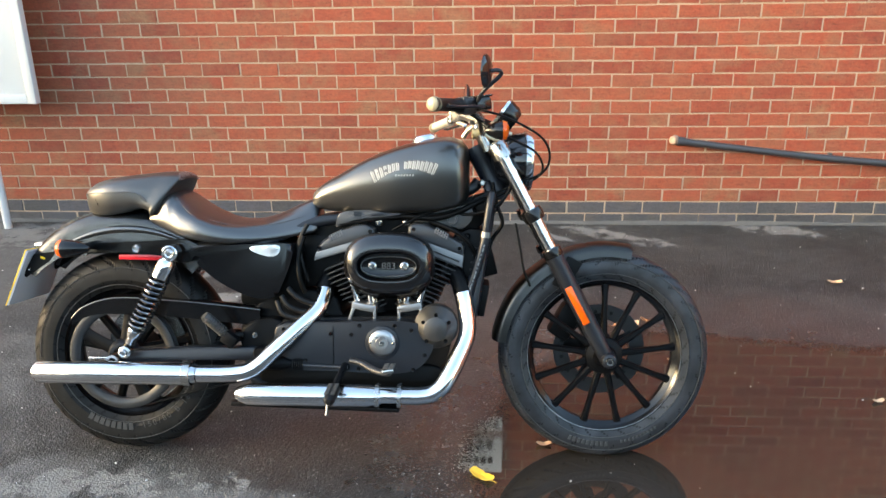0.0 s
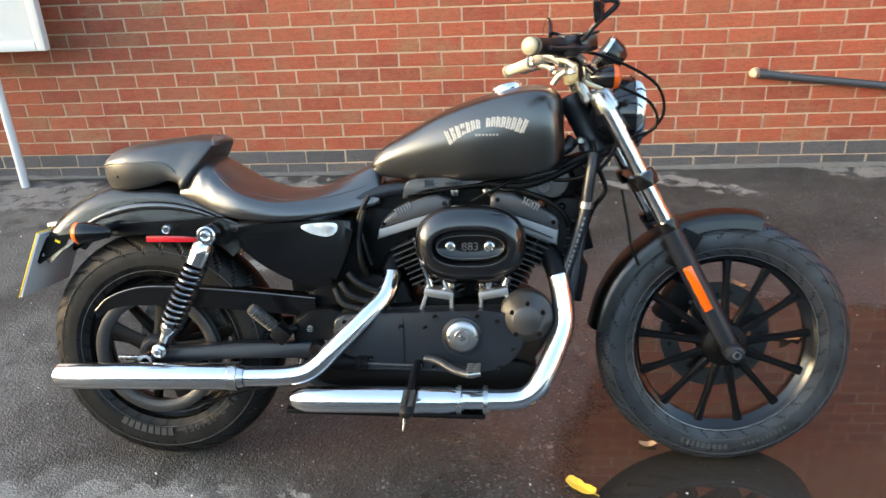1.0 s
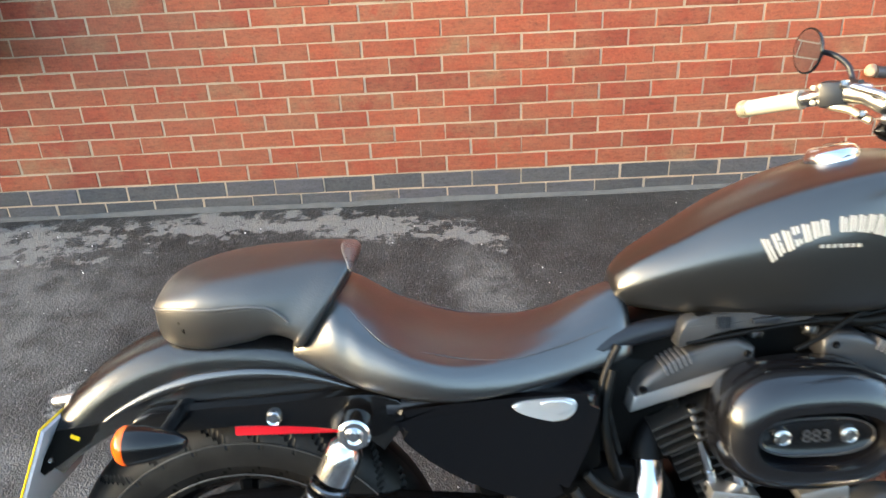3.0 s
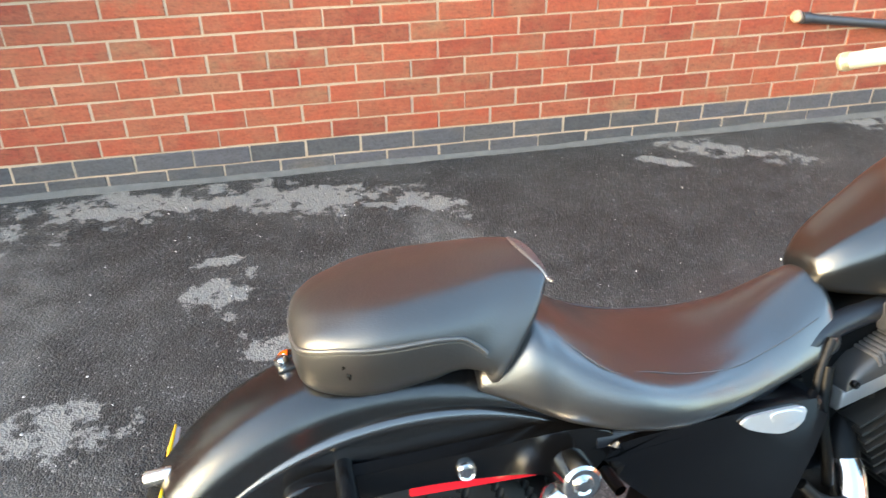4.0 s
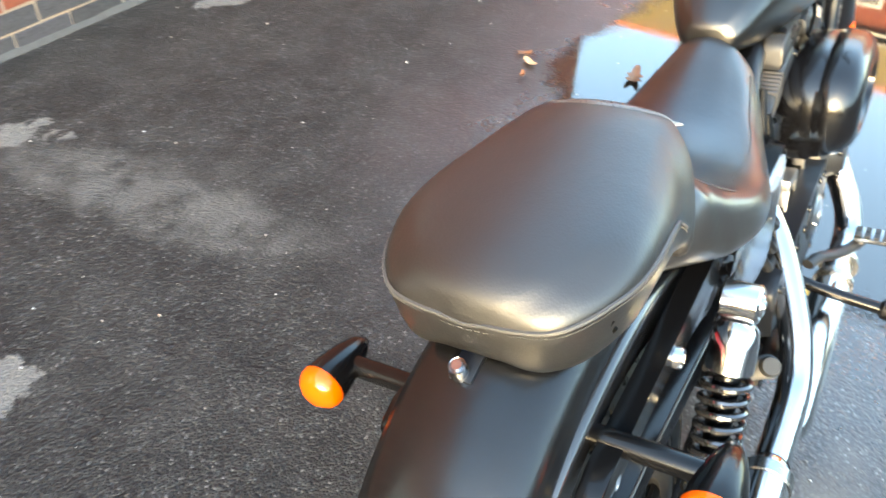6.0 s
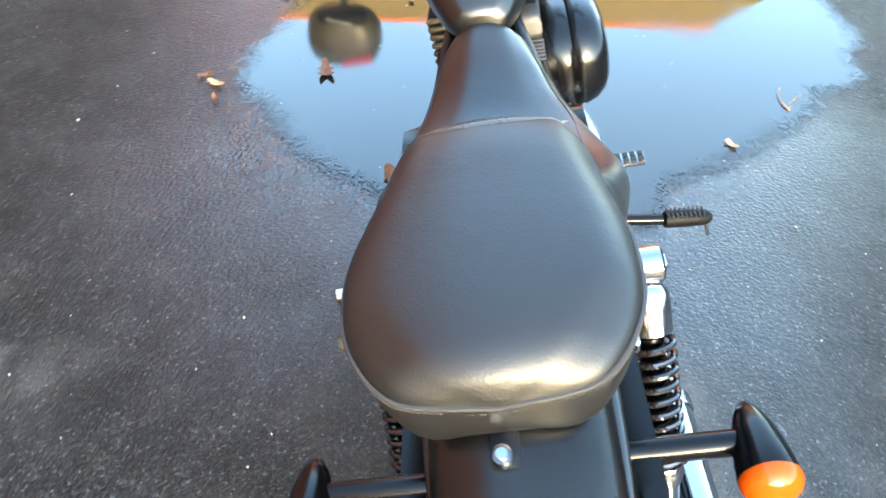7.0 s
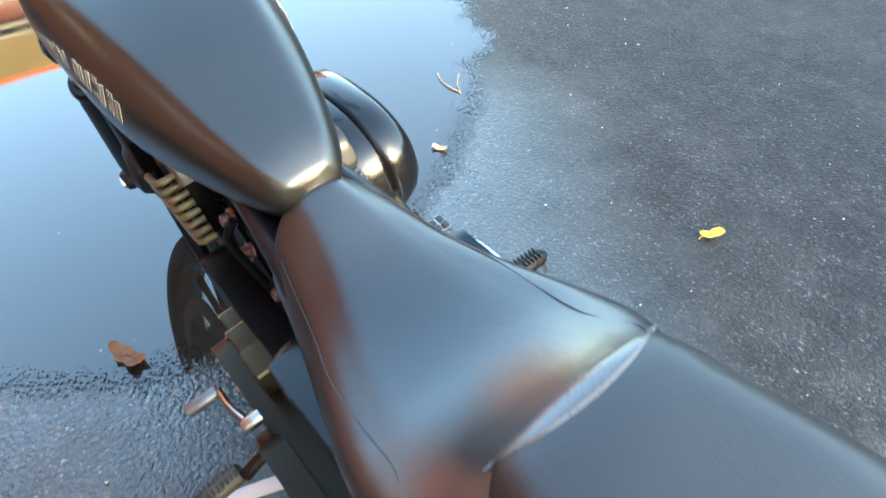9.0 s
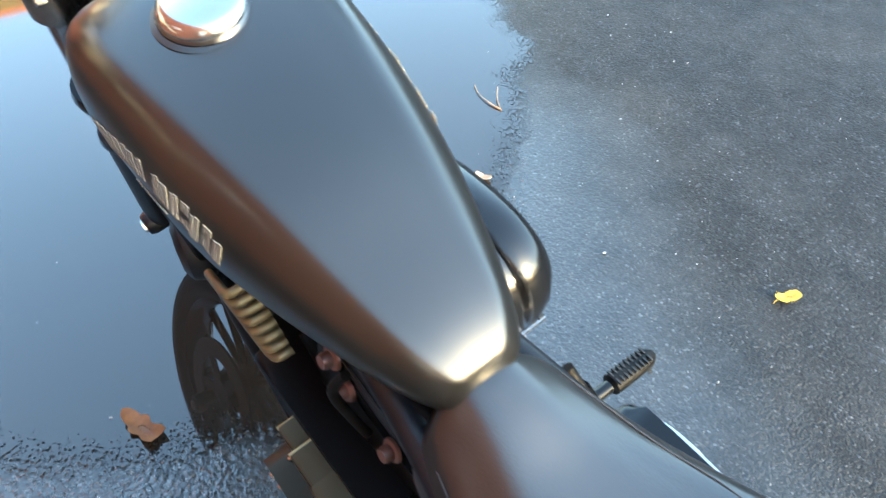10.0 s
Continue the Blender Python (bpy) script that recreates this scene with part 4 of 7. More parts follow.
def shocks():
    for sgn in (-1, 1):
        a, b = Vector((0.167, sgn * 0.158, 0.655)), Vector((0.012, sgn * 0.158, 0.352))
        d = (b - a).normalized()
        L = (b - a).length
        s = part("rear_shock", tube(B(), (a + d * 0.05, a + d * (L - 0.02)), 0.016, 16), BLACK_GLOSS, bike, "coil-over rear shock absorber")
        part("top_cover", lathe(B(), [(0.0, 0.0), (0.018, 0.002), (0.026, 0.012), (0.0275, 0.03), (0.0275, 0.062), (0.024, 0.066), (0, 0.066)], a + d * 0.02, d, 28), CHROME, s, "chrome spring cover")
        pts = []
        n = 10.5
        side = Vector((0, 1, 0))
        other = d.cross(side).normalized()
        for k in range(int(n * 16) + 1):
            f = k / (n * 16)
            ang = 2 * math.pi * f * n
            pts.append(a + d * (0.088 + f * (L - 0.165)) + side * (0.0262 * math.cos(ang)) + other * (0.0262 * math.sin(ang)))
        part("coil_spring", tube(B(), pts, 0.0046, 8), SPRING, s, "glossy black coil spring")
        part("lower_clevis", lathe(B(), [(0, 0.0), (0.024, 0.0), (0.026, 0.012), (0.018, 0.03), (0.015, 0.06), (0, 0.06)], a + d * (L - 0.08), d, 20), CHROME, s)
        part("upper_eye", lathe(B(), [(0, -0.022), (0.020, -0.022), (0.0235, -0.019), (0.0235, 0.019), (0.02, 0.022), (0, 0.022)], a, (0, 1, 0), 28), CHROME, s)
        part("eye_bolt", bolt(B(), a + Vector((0, sgn * 0.018, 0)), (0, sgn, 0), 0.014, 0.008), CHROME, s)
        part("lower_eye", lathe(B(), [(0, -0.016), (0.012, -0.016), (0.019, -0.012), (0.019, 0.012), (0, 0.016)], b, (0, 1, 0), 20), STEEL, s)
        part("eye_bolt", bolt(B(), b + Vector((0, sgn * 0.016, 0)), (0, sgn, 0), 0.012, 0.008), CHROME, s)


def chassis():
    f = part("frame", tube(B(), spline([(0.21, -0.105, 0.665), (0.40, -0.10, 0.672), (0.58, -0.06, 0.74), (0.80, -0.035, 0.765), (1.03, -0.025, 0.83), (1.075, -0.01, 0.86)], 6), 0.017, 12), BLACK_SATIN, bike, "black tubular steel frame")
    part("frame_tube", tube(B(), spline([(0.21, 0.105, 0.665), (0.40, 0.10, 0.672), (0.58, 0.06, 0.74), (0.80, 0.035, 0.765), (1.03, 0.025, 0.83), (1.075, 0.01, 0.86)], 6), 0.017, 12), BLACK_SATIN, f)
    for sgn in (-1, 1):
        part("frame_tube", tube(B(), spline([(1.10, sgn * 0.03, 0.86), (1.115, sgn * 0.055, 0.79), (1.085, sgn * 0.085, 0.60), (1.055, sgn * 0.095, 0.44), (1.0, sgn * 0.10, 0.29), (0.93, sgn * 0.11, 0.235), (0.7, sgn * 0.12, 0.222), (0.45, sgn * 0.12, 0.235), (0.37, sgn * 0.10, 0.30), (0.40, sgn * 0.05, 0.42), (0.42, sgn * 0.05, 0.60)], 6), 0.0145, 12), BLACK_SATIN, f)
    part("steering_head", lathe(B(), [(0, -0.09), (0.033, -0.09), (0.036, -0.07), (0.03, -0.05), (0.03, 0.05), (0.036, 0.07), (0.033, 0.09), (0, 0.09)], (1.105, 0, 0.89), (-0.466, 0, 0.885), 24), BLACK_SATIN, f)
    part("gusset", prism(B(), [(0.90, 0.775), (1.10, 0.83), (1.115, 0.76), (1.06, 0.70), (0.98, 0.71), (0.92, 0.74)], -0.022, 0.022, 0.006), BLACK_CAST, f)
    part("frame_bolt", bolt(B(), (1.015, -0.04, 0.735), (0, -1, 0), 0.016, 0.012), BLACK_CAST, f)
    part("frame_bolt", bolt(B(), (1.09, -0.045, 0.86), (0, -1, 0), 0.011, 0.014), STEEL, f)
    # swing arm
    for sgn in (-1, 1):
        s = part("swing_arm", prism(B(), [(-0.045, 0.332), (-0.02, 0.345), (0.2, 0.362), (0.40, 0.365), (0.43, 0.345), (0.40, 0.322), (0.2, 0.322), (-0.03, 0.302)], sgn * 0.105, sgn * 0.135, 0.006), BLACK_SATIN, bike)
        part("pivot_cap", lathe(B(), [(0, 0.0), (0.018, 0.0), (0.024, -0.008), (0.024, -0.03), (0, -0.03)], (0.42, sgn * 0.145, 0.345), (0, sgn, 0), 20), BLACK_CAST, s)
    # belt guard and belt
    up = spline([(-0.185, 0, 0.442), (-0.15, 0, 0.474), (-0.09, 0, 0.498), (-0.02, 0, 0.507), (0.1, 0, 0.502), (0.25, 0, 0.490), (0.41, 0, 0.473)], 6)
    bm = B()
    rings = []
    for i, p in enumerate(up):
        k = i / (len(up) - 1)
        d = 0.022 + 0.03 * min(1, k * 2.2)
        rings.append([(p.x, -0.096, p.z - d), (p.x, -0.100, p.z - 0.004), (p.x, -0.096, p.z), (p.x, -0.06, p.z + 0.004), (p.x, -0.058, p.z - 0.002), (p.x, -0.09, p.z - 0.008), (p.x, -0.092, p.z - d)])
    skin(bm, rings)
    guard = part("belt_guard", bm, BLACK_GLOSS, bike, "long black belt guard")
    # A thin bright tube draws the light caught by the guard's top edge.
    part("guard_edge", tube(B(), [Vector((p.x, -0.0985, p.z)) for p in up], 0.0016, 6), FIN_EDGE, guard, "painted light line along the guard edge")
    belt = []
    for (r, a0, a1, cx, cz) in ((0.172, 85, 275, REAR.x, REAR.z), (0.075, -85, 85, 0.50, 0.36)):
        for k in range(25):
            a = radians(a0 + (a1 - a0) * k / 24)
            belt.append((cx + r * math.cos(a), cz + r * math.sin(a)))
    bm = B()
    skin(bm, [[(x, -0.09, z), (x, -0.068, z), (x * 0.985 + 0.002, -0.068, z * 0.985 + 0.005), (x * 0.985 + 0.002, -0.09, z * 0.985 + 0.005)] for x, z in belt], True, False, True)
    part("drive_belt", bm, RUBBER, bike)
    # oil tank and its near-twin cover on the far side
    for sgn in (-1, 1):
        out = rounded([(0.226, 0.650), (0.234, 0.668), (0.36, 0.678), (0.49, 0.682), (0.522, 0.672), (0.515, 0.62), (0.486, 0.55), (0.468, 0.522), (0.432, 0.513), (0.366, 0.529), (0.29, 0.570), (0.232, 0.622)], 5)
        c = part("oil_tank" if sgn < 0 else "battery_cover", prism(B(), out, sgn * 0.06, -0.133 if sgn < 0 else 0.142, 0.016 if sgn < 0 else 0.026), SIDE_BLACK, bike, "gloss black side cover")
        if sgn < 0:
            bd = rounded([(0.395, 0.668), (0.415, 0.675), (0.475, 0.677), (0.488, 0.668), (0.482, 0.652), (0.462, 0.642), (0.43, 0.648), (0.405, 0.658)], 5)
            bdg = part("shield_badge", prism(B(), bd, -0.1330, -0.1375, 0.0018), SILVER_BADGE, c, "pale silver shield badge")
            part("badge_inner", prism(B(), rounded([(0.440, 0.674), (0.474, 0.673), (0.481, 0.664), (0.466, 0.653), (0.448, 0.657), (0.437, 0.666)], 5), -0.1374, -0.1395, 0.0012), SILVER_BADGE, bdg, "raised inner shield")
    inner = B()
    box(inner, (0.44, 0, 0.58), (0.20, 0.15, 0.2), (0, 0, 0), 0.02)
    part("battery_tray", inner, DARK_PLASTIC, bike)


def engine():
    e = part("crankcase", prism(B(), rounded([(0.47, 0.44), (0.60, 0.452), (0.80, 0.46), (0.96, 0.455), (1.0, 0.40), (0.97, 0.31), (0.90, 0.265), (0.70, 0.255), (0.52, 0.265), (0.455, 0.33)], 4), -0.115, 0.115, 0.01), BLACK_CAST, bike, "black V-twin crankcase")
    cov = part("cam_cover", prism(B(), rounded([(0.475, 0.435), (0.56, 0.446), (0.72, 0.450), (0.86, 0.452), (0.935, 0.43), (0.945, 0.37), (0.90, 0.31), (0.82, 0.292), (0.66, 0.298), (0.52, 0.302), (0.475, 0.33), (0.468, 0.38)], 5), -0.112, -0.150, 0.008), BLACK_SATIN, e, "flat dark cam cover")
    part("panel_joint", box(B(), (0.645, -0.1506, 0.37), (0.002, 0.002, 0.13), (0, 0, 0)), DARK_PLASTIC, cov)
    for u, w in ((0.495, 0.425), (0.495, 0.318), (0.638, 0.412), (0.725, 0.438), (0.70, 0.41), (0.72, 0.305), (0.815, 0.30), (0.885, 0.305), (0.83, 0.438), (0.88, 0.425), (0.92, 0.35), (0.56, 0.33)):
        part("cover_screw", bolt(B(), (u, -0.1505, w), (0, -1, 0), 0.0065, 0.004), BLACK_GLOSS, cov)
    tm = part("timing_cover", lathe(B(), [(0, 0.008), (0.018, 0.008), (0.02, 0.005), (0.032, 0.005), (0.037, 0.002), (0.041, -0.002), (0.041, -0.012), (0, -0.012)], (0.793, -0.156, 0.387), (0, -1, 0), 40), ALLOY, e, "round brushed alloy timing cover")
    part("timing_rim", lathe(B(), [(0.041, 0.0), (0.05, -0.003), (0.055, -0.012), (0.041, -0.012)], (0.793, -0.156, 0.387), (0, -1, 0), 40, True), BLACK_SATIN, tm)
    for u in (-0.034, 0.034):
        part("timing_screw", bolt(B(), (0.793 + u, -0.159, 0.387), (0, -1, 0), 0.004, 0.004), STEEL, tm)
    part("centre_badge", lathe(B(), [(0, 0.0025), (0.008, 0.002), (0.009, 0), (0, 0)], (0.793, -0.164, 0.387), (0, -1, 0), 16), STEEL, tm)
    fr = part("gear_housing", lathe(B(), [(0, 0.012), (0.033, 0.012), (0.038, 0.008), (0.046, -0.01), (0.062, -0.022), (0.066, -0.03), (0.066, -0.06), (0, -0.06)], (0.953, -0.165, 0.434), (0, -1, 0), 36), CAST_SHADE, e)
    for a in (30, 90, 150, 230, 310):
        part("cover_screw", bolt(B(), (0.955 + 0.044 * math.cos(radians(a)), -0.17, 0.432 + 0.044 * math.sin(radians(a))), (0, -1, 0), 0.006, 0.005), BLACK_GLOSS, fr)
    part("crankcase_foot", prism(B(), rounded([(0.44, 0.31), (0.70, 0.305), (0.93, 0.315), (0.98, 0.27), (0.90, 0.205), (0.60, 0.20), (0.43, 0.225)], 4), -0.125, 0.10, 0.01), DARK_PLASTIC, e)
    part("sump", prism(B(), [(0.50, 0.27), (0.93, 0.27), (0.90, 0.225), (0.55, 0.225)], -0.09, 0.09, 0.01), BLACK_CAST, e)
    # primary cover on the far side
    pc = part("primary_cover", prism(B(), rounded([(0.43, 0.315), (0.54, 0.345), (0.68, 0.356), (0.82, 0.356), (0.885, 0.345), (0.91, 0.31), (0.885, 0.25), (0.78, 0.222), (0.55, 0.222), (0.45, 0.25), (0.42, 0.285)], 5), 0.112, 0.182, 0.03), PRIMARY, e, "black primary drive cover")
    cc = part("clutch_cover", prism(B(), rounded([(0.468, 0.33), (0.52, 0.358), (0.60, 0.364), (0.675, 0.350), (0.70, 0.30), (0.66, 0.245), (0.55, 0.235), (0.48, 0.26)], 5), 0.17, 0.210, 0.014), PRIMARY, e, "rounded clutch cover")
    part("cover_edge", tube(B(), spline([(0.470, 0.203, 0.330), (0.52, 0.2065, 0.353), (0.60, 0.2065, 0.359), (0.672, 0.2045, 0.346), (0.692, 0.203, 0.31)], 6), 0.0015, 6), GOLD_EDGE, cc, "golden casting edge")
    for u, w in ((0.46, 0.31), (0.60, 0.338), (0.78, 0.343), (0.87, 0.33), (0.88, 0.27), (0.78, 0.235), (0.60, 0.235)):
        part("cover_screw", bolt(B(), (u, 0.182, w), (0, 1, 0), 0.007, 0.004), STEEL, pc)
    # cylinders with fins, heads and rocker covers
    for name, sgn, base in (("rear_cylinder", -1, 0.755), ("front_cylinder", 1, 0.865)):
        th = radians(22.5) * sgn
        ax = Vector((math.sin(th), 0, math.cos(th)))
        o = Vector((base, 0, 0.455))
        dv, cut = (Vector((0, -0.02, 0)), 0.035) if sgn < 0 else (Vector((0, -0.022, 0)), 0.04)
        cyl = part(name, tube(B(), (o - ax * 0.02, o + ax * 0.14), 0.058, 24), BLACK_CAST, bike, "finned black cylinder")
        ang = math.degrees(th)
        for k in range(14 if sgn > 0 else 12):
            h = 0.018 + k * 0.0152
            w = (0.104 if k < 4 else 0.136) if k < 8 else 0.158
            part("cooling_fin", box(B(), tuple(o + ax * h + dv), (w, (0.158 if k < 8 else 0.185) - cut, 0.0045), (0, ang, 0), 0.0018), FIN, cyl)
            if sgn > 0 and k > 5:
                y1 = 0.108 - 0.0012 * (11 - k)
                along = Vector((math.cos(th), 0, -math.sin(th))) * 0.05
                mid = o + ax * h
                edge = spline([tuple(mid - along + Vector((0, 0.080, 0))), tuple(mid - along + Vector((0, y1 - 0.012, 0))), tuple(mid - along * 0.8 + Vector((0, y1, 0))), tuple(mid + along * 0.6 + Vector((0, y1, 0)))], 4)
                part("fin_edge", tube(B(), edge, 0.0062, 10), GOLD_FIN, cyl, "rounded cream fin edge")
        if sgn > 0:
            part("fin_core", box(B(), tuple(o + ax * 0.165 + Vector((0, 0.058, 0))), (0.05, 0.064, 0.13), (0, ang, 0), 0.01), DARK_PLASTIC, cyl)
        near, far = (-0.092, 0.045) if sgn < 0 else (-0.092, 0.085)
        lower = [(0.578, 0.624), (0.584, 0.652), (0.752, 0.706), (0.770, 0.680)] if sgn < 0 else [(0.868, 0.672), (0.880, 0.712), (1.035, 0.644), (1.031, 0.604)]
        upper = [(0.585, 0.648), (0.590, 0.668), (0.606, 0.686), (0.655, 0.714), (0.705, 0.735), (0.738, 0.737), (0.766, 0.722), (0.764, 0.700)] if sgn < 0 else [(0.866, 0.700), (0.866, 0.728), (0.882, 0.741), (0.922, 0.738), (0.975, 0.706), (1.030, 0.680), (1.037, 0.664), (1.033, 0.640)]
        part("cylinder_head", prism(B(), lower, near + 0.004, far, 0.005), BAND, cyl, "pale bare-metal head band")
        rc = part("rocker_cover", prism(B(), upper, near, far - 0.005, 0.010), ROCKER, cyl, "charcoal rocker cover")
        d0, d1 = (Vector((0.606, 0, 0.686)), Vector((0.705, 0, 0.735))) if sgn < 0 else (Vector((0.922, 0, 0.738)), Vector((1.030, 0, 0.680)))
        run = (d1 - d0).normalized()
        for k in range(6):
            p = d0.lerp(d1, 0.42) + run * (k - 2.5) * 0.0078 + Vector((0, near + 0.020, -0.004))
            part("cover_rib", box(B(), tuple(p), (0.0042, 0.044, 0.018), (0, ang, 0), 0.0015), FIN_EDGE, rc)
        for q in ((0.597, 0.664), (0.752, 0.715)) if sgn < 0 else ((0.884, 0.722), (1.022, 0.664)):
            part("rocker_bolt", bolt(B(), (q[0], near, q[1]), (0, -1, 0), 0.006, 0.005), BLACK_GLOSS, rc)
        part("head_bolt", bolt(B(), (0.775 if sgn < 0 else 0.858, -0.06, 0.738), (0, -0.4, 1), 0.014, 0.014), STEEL, rc, "bright head bolt")
        # push rod tubes and lifter block
        c0 = 0.734 if sgn < 0 else 0.872
        for dx in (-0.018, 0.022):
            low = Vector((c0 + dx, -0.082, 0.474))
            top = low + Vector((sgn * 0.034 + dx * 0.5, 0.0, 0.155))
            part("push_rod_tube", tube(B(), (low, low.lerp(top, 0.3), low.lerp(top, 0.31), top), [0.011, 0.011, 0.0085, 0.0085], 12), CHROME, cyl, "chrome push rod tube")
            part("rod_seal", lathe(B(), [(0, 0.01), (0.013, 0.01), (0.015, 0.0), (0.013, -0.01), (0, -0.01)], low.lerp(top, 0.06), (top - low), 16), STEEL, cyl)
        lb = part("lifter_block", box(B(), (c0, -0.088, 0.487), (0.076, 0.062, 0.022), (0, -10 * sgn, 0), 0.005), LIFTER, cyl, "bare alloy lifter block")
        part("block_body", box(B(), (c0 + sgn * 0.004, -0.08, 0.463), (0.056, 0.05, 0.04), (0, -10 * sgn, 0), 0.004), BLACK_CAST, lb)
        for dx in (-0.033, 0.033):
            part("lifter_post", box(B(), (c0 + dx * 1.08 + sgn * 0.004, -0.108, 0.464), (0.010, 0.022, 0.05), (0, -10 * sgn - dx * 300, 0), 0.003), LIFTER, lb)
            part("block_bolt", bolt(B(), (c0 + dx, -0.092, 0.496 - dx * sgn * 0.17), (0, -0.2, 1), 0.006, 0.01), STEEL, lb)
    # air cleaner
    def oval(hw, hh, k=40, cx=0.818, cz=0.628):
        pts = []
        for i in range(k):
            a = 2 * math.pi * i / k
            c, s = math.cos(a), math.sin(a)
            pts.append((cx + hw * math.copysign(abs(c) ** 0.72, c), cz + hh * math.copysign(abs(s) ** 0.86, s)))
        return pts
    bm = B()
    prof = [(0.110, 0.072, -0.075, -0.02), (0.126, 0.088, -0.085, -0.012), (0.134, 0.094, -0.10, -0.012), (0.135, 0.094, -0.128, -0.010), (0.134, 0.090, -0.133, -0.008), (0.137, 0.091, -0.136, -0.006), (0.137, 0.089, -0.150, -0.003), (0.131, 0.083, -0.166, 0.0), (0.118, 0.070, -0.177, 0.0), (0.102, 0.052, -0.183, -0.002), (0.093, 0.042, -0.182, -0.004), (0.086, 0.034, -0.157, -0.006), (0.03, 0.012, -0.156, -0.006)]
    skin(bm, [[(x, y if y > -0.1 else -0.1 + (y + 0.1) * 1.28, z + dz) for x, z in oval(hw * 0.985, hh * 1.05)] for hw, hh, y, dz in prof])
    a = part("air_cleaner", bm, COVER_BLACK, bike, "oval gloss black air cleaner with inset plate", 50)
    bm = B()
    skin(bm, [[(x, y, z - 0.006) for x, z in oval(hw, hh)] for hw, hh, y in ((0.083, 0.031, -0.176), (0.082, 0.030, -0.182), (0.079, 0.027, -0.1835), (0.074, 0.022, -0.1805), (0.02, 0.008, -0.1802))])
    ins = part("inset_plate", bm, BLACK_GLOSS, a)
    ring = [(x, -0.1838, z - 0.006) for x, z in oval(0.0805, 0.0285, 60)]
    part("inset_rim", tube(B(), ring + ring[:1], 0.0016, 6), GREY_CAST, ins, "bright rim line")
    for dx in (-0.047, 0.047):
        part("cover_screw", lathe(B(), [(0, 0.006), (0.006, 0.006), (0.0065, 0.003), (0.009, 0.005), (0.0125, 0.003), (0.013, -0.003), (0, -0.003)], (0.817 + dx, -0.181, 0.622), (0, -1, 0), 20), STEEL, ins, "steel cover screw")
    bm = glyph_mesh("883", 0.028, 0.0016)
    bmesh.ops.transform(bm, matrix=pose(0.818, -0.1816, 0.622, 90, 0, 0) @ Matrix.Diagonal((1.0, 0.95, 1, 1)), verts=bm.verts)
    part("engine_marking", bm, GREY_CAST, ins, "raised engine size numerals")
    # intake, coil, horn bracket, hoses and cables
    part("carburettor_body", box(B(), (0.81, -0.02, 0.60), (0.09, 0.12, 0.12), (0, 0, 0), 0.015), GREY_CAST, bike)
    c = part("ignition_coil", box(B(), (0.78, -0.055, 0.765), (0.16, 0.05, 0.03), (0, -3, 0), 0.008), BLACK_SATIN, bike)
    part("coil_clip", box(B(), (0.70, -0.075, 0.76), (0.05, 0.03, 0.036), (0, 0, 0), 0.006), DARK_PLASTIC, c)


